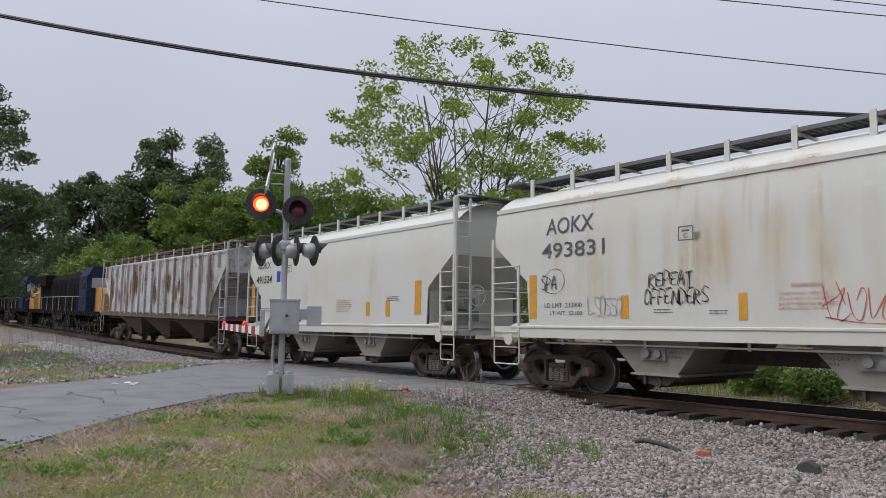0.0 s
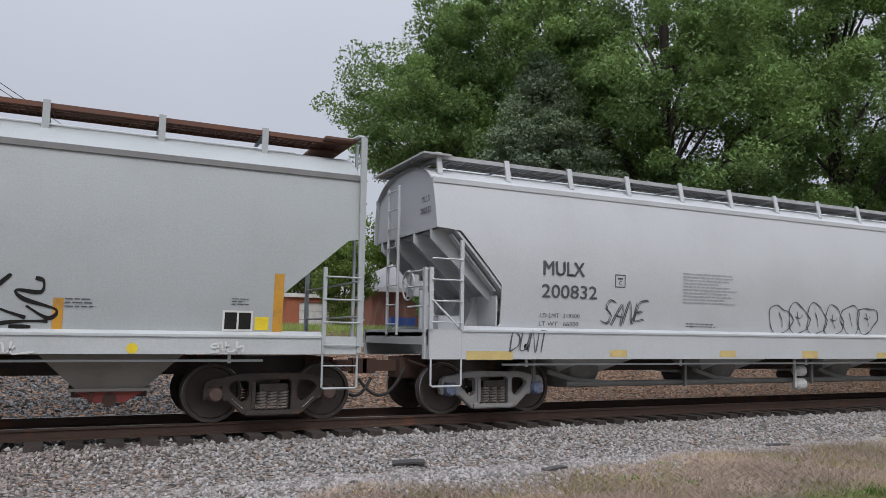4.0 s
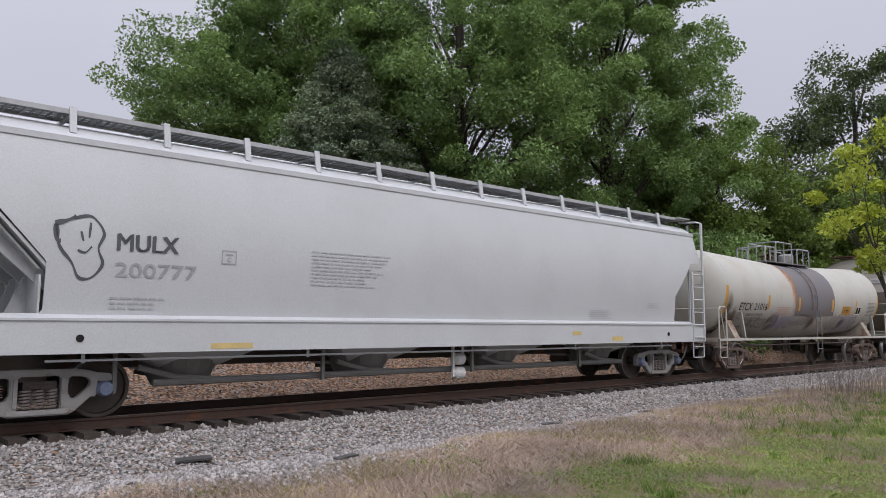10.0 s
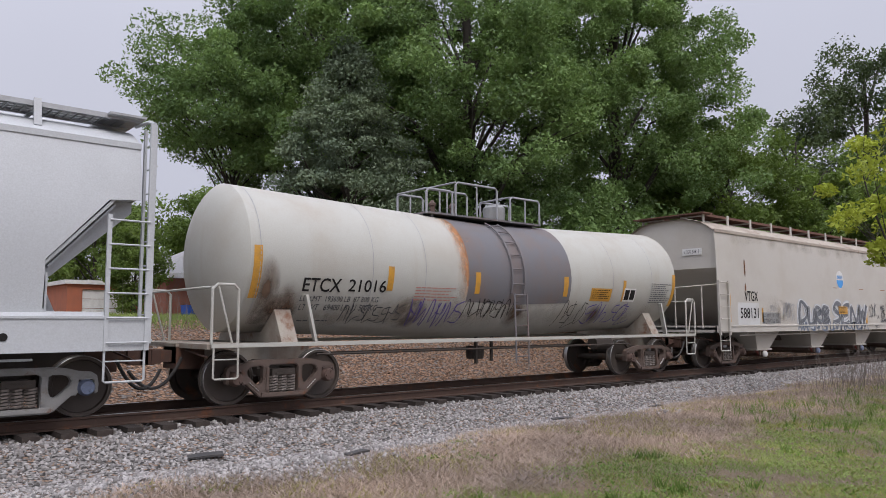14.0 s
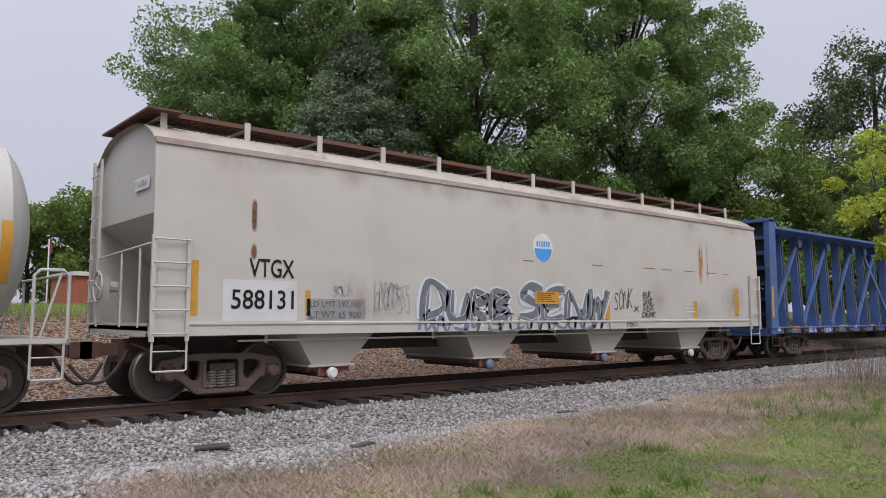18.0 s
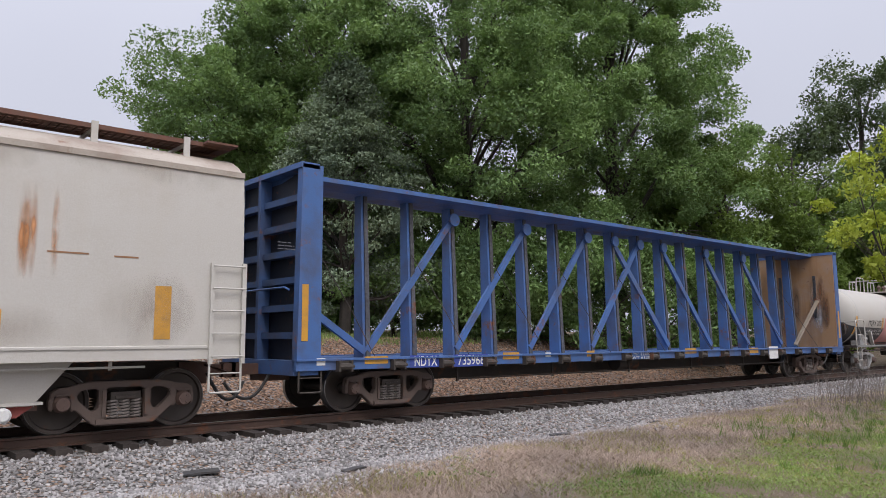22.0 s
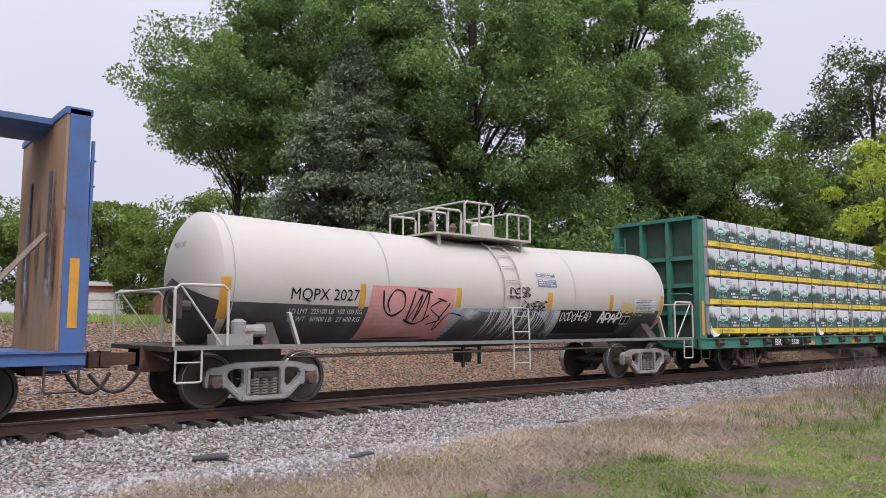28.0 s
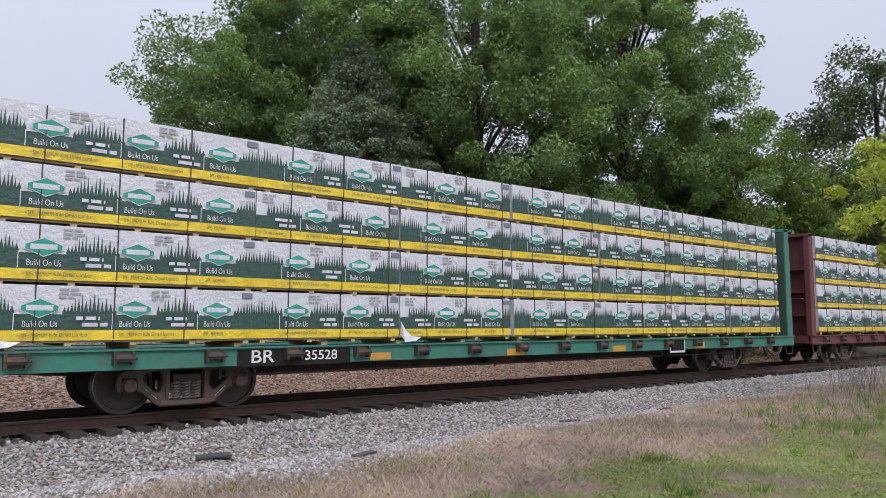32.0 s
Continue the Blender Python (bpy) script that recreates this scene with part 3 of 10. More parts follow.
def hand_text(car, text, x, z, width, height, mat, surf, thick=0.022, seed=1, slant=0.12, label="hand-sprayed graffiti lettering", double=0.0, lift=0.0):
    """Words sprayed by hand, each letter in a few wavering strokes; double draws a second line beside each."""
    r = random.Random(seed)
    vs, fs = [], []
    w = width / len(text)
    for i, ch in enumerate(text):
        if ch not in STROKES:
            continue
        up, big = r.uniform(-0.08, 0.08) * height, r.uniform(0.85, 1.12)
        for run in STROKES[ch].split(";"):
            pts = []
            for p in run.split():
                a, b = (float(c) for c in p.split(","))
                a, b = a + r.uniform(-0.06, 0.06), b + r.uniform(-0.05, 0.05)
                pts.append((x + i * w + (a * 0.86 + slant * b) * w, z + up + b * height * big))
            stroke(vs, fs, pts, thick)
            if double:
                stroke(vs, fs, [(a + double, b - double * 0.6) for a, b in pts], thick)
    return part("graffiti", skin_mesh("graffiti", vs, fs, surf, mat, 0.0135 + 0.0004 * (seed % 4) + lift), mat, car, label)


def end_ladder_kit(x, s, y0, y1, z0, z1, step=0.38):
    k = Kit()
    for y in (y0, y1):
        k.box(x - 0.02, x + 0.02, y - 0.03, y + 0.03, z0, z1)
    for i in range(int((z1 - z0) / step) + 1):
        z = z0 + 0.05 + i * step
        k.tube([(x + s * 0.04, y0, z), (x + s * 0.04, y1, z)], 0.014, 6)
    return k


def stirrup(car, x, w, y, z0, z1, mat):
    k = Kit()
    k.tube([(x - w / 2, y, z1), (x - w / 2, y, z0 + 0.02), (x - w / 2 + 0.03, y, z0), (x + w / 2 - 0.03, y, z0), (x + w / 2, y, z0 + 0.02), (x + w / 2, y, z1)], 0.018, 6)
    k.tube([(x - w / 2, y, (z0 + z1) / 2 + 0.05), (x + w / 2, y, (z0 + z1) / 2 + 0.05)], 0.012, 6)
    part("step", k, mat, car)


def brake_wheel(car, x, s, y, z, mat):
    k = Kit()
    k.tube([(x + s * 0.16, y + 0.27 * math.cos(a * 0.3927), z + 0.27 * math.sin(a * 0.3927)) for a in range(17)], 0.017, 6)
    for a in range(4):
        k.tube([(x + s * 0.16, y, z), (x + s * 0.16, y + 0.27 * math.cos(a * 1.571 + 0.4), z + 0.27 * math.sin(a * 1.571 + 0.4))], 0.012, 5)
    part("brake_wheel", k, mat, car)
    h = Kit()
    h.box(min(x, x + s * 0.14), max(x, x + s * 0.14), y - 0.13, y + 0.13, z - 0.2, z + 0.2)
    h.turned([(0.1, -0.02), (0.1, 0.16)], (x, y, z), "x", 10)
    part("brake_housing", h, mat, car)


def piecewise(pts, v):
    """Linear between (key, value) pairs of falling key."""
    if v >= pts[0][0]:
        return pts[0][1]
    for (a, p), (b, q) in zip(pts, pts[1:]):
        if v >= b:
            return q + (p - q) * (v - b) / (a - b) if a > b else q
    return pts[-1][1]


def thing(name, label, category, u, group=""):
    ob = new(name)
    ob.empty_display_size = 0.5
    tagged(ob, label, category, group)
    TRAIN.append((ob, u))
    return ob


def covered_hopper(label, u0, u1, paint, prof, cut, sill, roof_z, walk_z, trucks, bays, walk_mat, frame_mat=None, cap=None,
                   posts=1.3, post_first=0.6, walk_y=0.75, ribs=0, end_in=0.25, slope=2.4, bay_len=(1.0, 0.35), bay_bottom=0.32, wall_z=3.1,
                   sill_mat=None, trough=True, end_ribs=False, far_slab=True, gutter=None, post_lean=0.0, outlet=None, plat=True, end_paint=None, trim=None, bay_y=1.22, gate=None, slope_in=0.0, bay_mat=None):
    """A covered hopper car: side sheets cut away at the ends, slope sheets, hopper bays, roof walk."""
    uc, L = (u0 + u1) / 2, u1 - u0
    car = thing("covered_hopper", label, "freight car", uc, "cars of the train")
    half, ze = L / 2, prof[0][1]
    zy = [(z, y) for y, z in prof]
    trim = trim or paint
    end_paint = end_paint or paint

    def surf(x, z):
        return -piecewise(zy, z)

    zs = sorted({z for z, _ in zy if z >= sill[1] - 0.01} | {z for z, _ in cut} | {sill[1] - 0.01}, reverse=True)
    for s in (-1, 1):
        k, rows = Kit(), []
        for z in zs:
            y, i = s * piecewise(zy, z), piecewise(cut, z)
            rows.append([(-half + i, y, z), (half - i, y, z), (half - i, y - s * 0.025, z), (-half + i, y - s * 0.025, z)])
        k.loft(rows, True)
        k.f += [(0, 1, 2, 3), tuple(len(k.v) - 4 + i for i in (3, 2, 1, 0))]
        part("side_sheet", k, paint, car, smooth=True)
        b = Kit()
        b.box(-half, half, min(s * 1.5, s * 1.615), max(s * 1.5, s * 1.615), sill[0], sill[1])
        b.box(-half, half, min(s * 1.46, s * 1.5), max(s * 1.46, s * 1.5), sill[0], sill[0] + 0.03)
        part("side_sill", b, sill_mat or paint, car)
        b = Kit()
        b.prism_x([(s * 1.47, sill[1] + 0.07), (s * 1.635, sill[1] + 0.005), (s * 1.635, sill[1] - 0.03), (s * 1.47, sill[1] - 0.03)], -half + 0.6, half - 0.6)
        part("sill_ledge", b, sill_mat or paint, car)
        e = Kit()
        ye = prof[0][0]
        i0 = piecewise(cut, ze)
        e.prism_x([(s * (ye - 0.03), ze + 0.03), (s * (ye + 0.035), ze + 0.03), (s * (ye + 0.035), ze - 0.06), (s * (ye - 0.0), ze - 0.06)], -half + i0, half - i0)
        part("eave", e, gutter or trim, car)
        if ribs:
            r = Kit()
            for j in range(ribs):
                x = -half + 0.9 + (L - 1.8) * j / (ribs - 1)
                zb = sill[1]
                for z in zs:
                    if x > -half + piecewise(cut, z) and x < half - piecewise(cut, z):
                        zb = z
                r.box(x - 0.045, x + 0.045, min(s * ye, s * (1.6 + 0.07)), max(s * ye, s * (1.6 + 0.07)), max(zb, sill[0]), ze)
            part("rib", r, paint, car)
    k, ye = Kit(), prof[0][0]
    i0 = piecewise(cut, ze)
    rows = []
    for x in (-half + i0, half - i0):
        top = [(x, -ye + 2 * ye * j / 14, ze + (roof_z - ze) * (1 - abs(1 - j / 7) ** 3.0)) for j in range(15)]
        rows.append(top + [(p[0], p[1], p[2] - 0.02) for p in reversed(top)])
    k.loft(rows, True)
    part("roof", k, trim, car, smooth=True)
    for s in (-1, 1):
        xe = s * (half - end_in)
        w = Kit()
        arc = [(-ye + 2 * ye * j / 14, ze - 0.02 + (roof_z - ze) * (1 - abs(1 - j / 7) ** 3.0)) for j in range(15)]
        yw = min(ye + 0.1, piecewise(zy, wall_z) - 0.03)
        w.prism_x([(-yw, wall_z), (-ye, ze - 0.02)] + arc[1:-1] + [(ye, ze - 0.02), (yw, wall_z)], min(xe, xe - s * 0.03), max(xe, xe - s * 0.03))
        part("end_sheet", w, end_paint, car)
        w = Kit()
        xi = xe - s * slope_in
        wid = min(1.56, min(y for y, z in prof if z < 3.2) - 0.035)
        rows = []
        for j in range(6):
            zz = wall_z + (sill[1] - wall_z) * j / 5
            xx_, ww = xi - s * slope * j / 5, piecewise(zy, zz) - 0.028
            rows.append([(xx_, -ww, zz), (xx_, ww, zz), (xx_ - s * 0.04, ww, zz + 0.02), (xx_ - s * 0.04, -ww, zz + 0.02)])
        w.loft(rows, True)
        w.f += [(0, 1, 2, 3), (23, 22, 21, 20)]
        if slope_in:
            w.box(min(xe, xi - s * 0.03), max(xe, xi - s * 0.03), -wid, wid, wall_z, wall_z + 0.02)
        part("slope_sheet", w, end_paint, car)
        if end_ribs:
            for y in (-1.2, -0.45, 0.45, 1.2):
                w = Kit()
                w.prism([(xe + s * 0.02, wall_z + 0.02), (xe + s * 0.02, wall_z - 0.16), (xi - s * slope * 0.72, sill[1] + 0.26), (xi - s * slope * 0.72, sill[1] + 0.5), (xi - s * 0.02, wall_z + 0.01)], y - 0.03, y + 0.03)
                part("end_rib", w, end_paint, car)
            for y in (-1.36, 1.36):
                w = Kit()
                w.beam((xi, y, wall_z - 0.08), (xi - s * (slope * 0.55), y, 2.2), 0.03, 0.16, (0, 1, 0))
                part("gusset", w, end_paint, car)
            xw = xi - s * slope * 0.55
            w = Kit()
            w.prism_x([(-1.44, sill[1]), (1.44, sill[1]), (1.47, 2.0), (1.45, 2.12), (-1.45, 2.12), (-1.47, 2.0)], min(xw, xw - s * 0.03), max(xw, xw - s * 0.03))
            part("bolster_web", w, end_paint, car)
            for y in (-0.75, 0.0, 0.75):
                w = Kit()
                w.prism([(xw, sill[1]), (xw + s * 0.3, sill[1]), (xw + s * 0.05, 2.1), (xw, 2.1)], y - 0.015, y + 0.015)
                part("web_stiffener", w, end_paint, car)
        dw = max(i for z, i in cut) + 0.03
        zw = wall_z - (dw - end_in - slope_in) * (wall_z - sill[1]) / slope - 0.02
        if not end_ribs and dw > 1.0 and zw > sill[1] + 0.15:
            xw = s * (half - dw)
            w = Kit()
            w.box(min(xw, xw - s * 0.03), max(xw, xw - s * 0.03), -1.47, 1.47, sill[1] - 0.05, zw)
            part("bolster_web", w, end_paint, car)
        if plat:
            w = Kit()
            w.box(min(s * half, s * (half - 0.9)), max(s * half, s * (half - 0.9)), -1.55, 1.55, sill[1] - 0.12, sill[1] - 0.05)
            w.box(min(s * half, s * (half - 0.06)), max(s * half, s * (half - 0.06)), -1.55, 1.55, max(sill[0], sill[1] - 0.26), sill[1])
            part("end_platform", w, sill_mat or paint, car)
        coupler(car, s * (half - 0.02), s)
    k = Kit()
    k.box(-half + 0.3, half - 0.3, -0.25, 0.25, 0.72, 1.02)
    part("centre_sill", k, STEEL, car)
    for n, xb in enumerate(bays):
        wt, wb = bay_len
        zt, zb = sill[0] + 0.12, bay_bottom
        k = Kit()
        k.loft([[(xb - wt, -1.42, zt), (xb + wt, -1.42, zt), (xb + wt, 1.42, zt), (xb - wt, 1.42, zt)],
                [(xb - wb, -bay_y, zb + 0.18), (xb + wb, -bay_y, zb + 0.18), (xb + wb, bay_y, zb + 0.18), (xb - wb, bay_y, zb + 0.18)],
                [(xb - wb, -bay_y + 0.05, zb + 0.12), (xb + wb, -bay_y + 0.05, zb + 0.12), (xb + wb, bay_y - 0.05, zb + 0.12), (xb - wb, bay_y - 0.05, zb + 0.12)]], True)
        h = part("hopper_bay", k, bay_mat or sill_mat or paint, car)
        lip = Kit()
        lip.box(xb - wb - 0.09, xb + wb + 0.09, -bay_y - 0.05, bay_y + 0.05, zb + 0.15, zb + 0.19)
        part("flange", lip, bay_mat or sill_mat or paint, h)
        hinge = Kit()
        hinge.prism([(xb - wb - 0.02, zb + 0.15), (xb + wb + 0.02, zb + 0.15), (xb + wb * 0.45, zb - 0.02), (xb - wb * 0.45, zb - 0.02)], -bay_y + 0.04, -bay_y + 0.09)
        part("gate_plate", hinge, gate or STEEL, h)
        k = Kit()
        k.box(xb - wb - 0.05, xb + wb + 0.05, -bay_y + 0.1, bay_y - 0.1, zb + 0.06, zb + 0.13)
        k.tube([(xb, -bay_y + 0.02, zb + 0.03), (xb, 0.9, zb + 0.03)], 0.1, 12)
        k.beam((xb - 0.25, -bay_y, zb + 0.14), (xb - 0.25, -bay_y, zb - 0.02), 0.05, 0.05)
        part("outlet_gate", k, outlet or STEEL, h, "outlet gate under the hopper")
        if outlet and outlet is not COUPLER:
            k = Kit()
            k.turned([(0.105, 0), (0.105, -0.06), (0.07, -0.09)], (xb, -bay_y - 0.02, zb + 0.03), "y", 14)
            part("outlet_cap", k, CAP_BLUE if n % 3 else WHITE_PAINT, h)
    for s in (-1, 1):
        k = Kit()
        yb = s * walk_y
        for j in range(4):
            y = yb - 0.21 + 0.14 * j
            k.box(-half + 0.1, half - 0.1, y - 0.055, y + 0.055, walk_z - 0.03, walk_z)
        for y in (yb - 0.29, yb + 0.29):
            k.box(-half + 0.05, half - 0.05, y - 0.012, y + 0.012, walk_z - 0.07, walk_z + 0.005)
        n = int(L / 0.12)
        for j in range(n):
            x = -half + 0.1 + j * (L - 0.2) / n
            k.box(x, x + 0.02, yb - 0.28, yb + 0.28, walk_z - 0.05, walk_z - 0.005)
        part("running_board", k, walk_mat, car, "perforated steel roof walk")
        x = -half + post_first
        while x < half - 0.2:
            k = Kit()
            yo = s * (walk_y + 0.32)
            rz = ze + (roof_z - ze) * (1 - min(1, (abs(yo) + 0.05) / ye) ** 3)
            k.beam((x, yo + s * post_lean, rz - 0.02), (x, yo, walk_z + 0.04), 0.1, 0.035, (0, 1, 0))
            k.beam((x, yo, walk_z - 0.08), (x, s * 0.3, walk_z - 0.08), 0.06, 0.04)
            part("walk_bracket", k, paint, car)
            x += posts
    for s in (-1, 1):
        k = Kit()
        k.box(min(s * (half - 0.55), s * half), max(s * (half - 0.55), s * half), -1.25, 1.25, walk_z - 0.035, walk_z)
        part("end_running_board", k, walk_mat, car)
    if trough:
        k = Kit()
        k.prism_x([(-0.3, roof_z - 0.06), (-0.27, roof_z + 0.07), (-0.12, roof_z + 0.12), (0.12, roof_z + 0.12), (0.27, roof_z + 0.07), (0.3, roof_z - 0.06)], -half + 0.8, half - 0.8)
        part("trough_hatch", k, trim, car)
    else:
        for j in range(int(L / 1.9)):
            k = Kit()
            x = -half + 1.6 + j * (L - 3.2) / max(1, int(L / 1.9) - 1)
            k.turned([(0.3, roof_z - 0.08), (0.31, roof_z + 0.08), (0.2, roof_z + 0.13), (0.05, roof_z + 0.14)], (x, -0.12, 0), "z", 18)
            part("hatch", k, trim, car)
    for xc in trucks:
        truck(car, xc - uc, frame_mat, cap, outlet is COUPLER)
    k = Kit()
    k.tube([(-half + 1.5, -1.45, sill[0] - 0.1), (half - 1.5, -1.45, sill[0] - 0.1)], 0.02, 6)
    n = 5
    for j in range(n):
        x = -half + 2 + j * (L - 4) / (n - 1)
        k.beam((x, -1.45, sill[0] + 0.03), (x, -1.45, sill[0] - 0.14), 0.05, 0.02)
    part("train_line_pipe", k, sill_mat or paint, car)
    return car, surf, half


# ---- paints ----
P_AOKX = material("cream_car_paint", (0.51, 0.52, 0.49), 0.55, dirt=(0.47, 0.38, 0.24), dirt_amount=0.35, scale=0.7, streak=0.25, streak_color=(0.5, 0.41, 0.26))
P_NCIX = material("pale_gray_car_paint", (0.4, 0.43, 0.435), 0.5, dirt_amount=0.15, scale=0.8, streak=0.12, streak_color=(0.3, 0.31, 0.31))
P_MULX = material("light_gray_car_paint", (0.5, 0.52, 0.535), 0.5, dirt_amount=0.13, scale=0.7, streak=0.1, streak_color=(0.4, 0.41, 0.42))
P_VTGX = material("beige_car_paint", (0.5, 0.48, 0.44), 0.55, dirt=(0.3, 0.24, 0.17), dirt_amount=0.3, scale=0.9, streak=0.3, streak_color=(0.44, 0.4, 0.33))
P_RIB = material("chalky_white_paint_with_rust", (0.46, 0.47, 0.47), 0.7, dirt=(0.2, 0.13, 0.09), dirt_amount=0.7, scale=1.0, streak=1.25, streak_color=(0.15, 0.07, 0.04), rust=0.4)
# hopper bay paint: soiled cream, with the shade under the car in its colour
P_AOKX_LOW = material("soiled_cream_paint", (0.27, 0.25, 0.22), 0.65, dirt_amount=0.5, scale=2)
P_RUSTY_LOW = material("rusty_grimy_paint", (0.1, 0.075, 0.055), 0.85, dirt_amount=0.6, scale=2, rust=0.3)
P_DIRTY = material("grimy_gray_paint", (0.2, 0.2, 0.19), 0.7, dirt_amount=0.5, scale=2)


# ---- the setting ----
def axis_steps(lo, hi, a, b, fine, coarse):
    out = list(np.arange(lo, a, coarse)) + list(np.arange(a, b, fine)) + list(np.arange(b, hi + coarse, coarse))
    return np.array(out)


SOIL = material("grassy_soil", (0.15, 0.115, 0.07), 0.95, dirt=(0.24, 0.165, 0.11), dirt_amount=1.0, scale=0.9, grain=18, bump=1.0, bump_dist=0.04)
BALLAST = stone_material("crushed_stone_ballast", (0.12, 0.112, 0.105), (0.4, 0.38, 0.36), 19.0)
STONE_WARM = material("warm_ballast_stone", (0.27, 0.235, 0.215), 0.9, dirt=(0.17, 0.13, 0.11), dirt_amount=0.5, scale=0.8, grain=60, bump=0.2, island=0.6, spec=0.2)
STONE = material("ballast_stone", (0.36, 0.345, 0.335), 0.9, dirt=(0.2, 0.17, 0.15), dirt_amount=0.5, scale=1.0, grain=60, bump=0.2, island=0.5, spec=0.2)
BANK = stone_material("leaf_littered_bank", (0.14, 0.085, 0.055), (0.37, 0.23, 0.15), 13.0, (0.2, 0.19, 0.18), 0.3)
LITTER = material("rusty_gravel", (0.34, 0.21, 0.14), 0.95, dirt=(0.1, 0.08, 0.07), dirt_amount=0.7, scale=0.9, island=0.5)
GRAY_GRAVEL = material("blue_gray_gravel", (0.16, 0.165, 0.17), 0.9, dirt=(0.1, 0.09, 0.08), dirt_amount=0.4, scale=2, island=0.4)
ASPHALT = material("worn_asphalt", (0.165, 0.163, 0.16), 0.92, dirt=(0.07, 0.068, 0.064), dirt_amount=0.8, scale=1.1, grain=28, bump=0.5, streak=0.0)
TIE_WOOD = material("creosoted_tie", (0.035, 0.026, 0.022), 0.9, scale=6, grain=30, bump=0.5, random_obj=0.4)
RAIL = material("rusty_rail_side", (0.075, 0.042, 0.03), 0.75, 0.3, rust=0.3, scale=5)
RAIL_TOP = material("rail_running_surface", (0.35, 0.34, 0.33), 0.35, 0.85)

xs = axis_steps(-460, 460, -44, 46, 0.5, 14.0)
ys = axis_steps(-300, 620, -2, 32, 0.4, 12.0)
gx, gy = np.meshgrid(xs, ys)
gz = ground_height(gx, gy)
k = Kit()
k.v = [tuple(p) for p in np.stack([gx.ravel(), gy.ravel(), gz.ravel()], -1).tolist()]
nx = len(xs)
k.f = [(j * nx + i, j * nx + i + 1, (j + 1) * nx + i + 1, (j + 1) * nx + i) for j in range(len(ys) - 1) for i in range(nx - 1)]
tagged(part("ground", k, SOIL, smooth=True), "patchy green and dead brown grass on dry soil", "ground", kind="structure")


def sheet(name, x0, x1, nx, near, far, ny, lift, mat, label, category):
    """A layer laid over the ground between two edges near(x) and far(x), tucked in at its rim."""
    kk = Kit()
    for j in range(ny + 1):
        for i in range(nx + 1):
            x = x0 + (x1 - x0) * i / nx
            y = near(x) + (far(x) - near(x)) * j / ny
            rim = 0 < i < nx and 0 < j < ny
            kk.v.append((x, y, zg(x, y) + (lift if rim else -0.12)))
    kk.f = [(j * (nx + 1) + i, j * (nx + 1) + i + 1, (j + 1) * (nx + 1) + i + 1, (j + 1) * (nx + 1) + i) for j in range(ny) for i in range(nx)]
    return tagged(part(name, kk, mat, smooth=True), label, category, kind="structure")


def near_edge(x):
    """Where the stone ballast meets the grass on the camera's side."""
    w = 0.35 * math.sin(x * 0.9) + 0.25 * math.sin(x * 2.3 + 1)
    if x < -11:
        return 9.6 - 2.9 * float(smooth(-25, -29, x)) + w * 0.5
    if x < -3:
        return 9.6 - 4.6 * float(smooth(-11, -5.5, x)) + w
    return 5.0 + 2.7 * float(smooth(-1.5, 3.0, x)) + 0.11 * max(0, min(x - 2, 22)) + w * 0.8


sheet("ballast_bed", -75, 90, 330, near_edge, lambda x: 16.3 + 0.3 * math.sin(x), 30, 0.012, BALLAST, "gray crushed-stone ballast along the track", "ballast")
sheet("bank", -9, 90, 200, lambda x: 16.2 + 0.3 * math.sin(x * 1.3), lambda x: 25.5 + math.sin(x * 0.5), 16, 0.015, BANK, "rust-brown earth bank with leaf litter behind the track", "bank")

track = tagged(new("railway_track"), "steel rails on dark wooden ties", "railway track", kind="structure")
tie = Kit()
tie.box(-0.115, 0.115, -1.32, 1.32, -0.18, 0.0)
TIE_MESH = tie.mesh("tie")
TIE_MESH.materials.append(TIE_WOOD)
rnd = random.Random(4)
for i in range(250):
    x = -52 + i * 0.5 + rnd.uniform(-0.03, 0.03)
    if -26.5 < x < -14:
        continue
    part("tie", TIE_MESH, TIE_WOOD, track, at=pose(x, YC + rnd.uniform(-0.06, 0.06), -0.165 + float(track_rise(x)) + rnd.uniform(-0.012, 0.004), rz=rnd.uniform(-1.2, 1.2)))
prof = [(-0.07, -0.172), (0.07, -0.172), (0.07, -0.155), (0.012, -0.135), (0.012, -0.045), (0.036, -0.035), (0.036, -0.004), (-0.036, -0.004), (-0.036, -0.035), (-0.012, -0.045), (-0.012, -0.135), (-0.07, -0.155)]
for y in (YC - 0.755, YC + 0.755):
    steps = [-140 + 4 * i for i in range(70)]
    k, t = Kit(), Kit()
    k.loft([[(x, y + a, b + float(track_rise(x))) for a, b in prof] for x in steps], True)
    r = part("rail", k, RAIL, track, "rusty steel rail")
    t.loft([[(x, y + a, b + float(track_rise(x))) for a, b in ((-0.03, -0.003), (-0.026, 0.0), (0.026, 0.0), (0.03, -0.003))] for x in steps])
    part("rail_head", t, RAIL_TOP, r, "polished running surface")

# road over the crossing
def ROAD_Z(x, y):
    return max(zg(x, y) + 0.012, -0.03 - 0.2 * float(smooth(5, -3, y)))


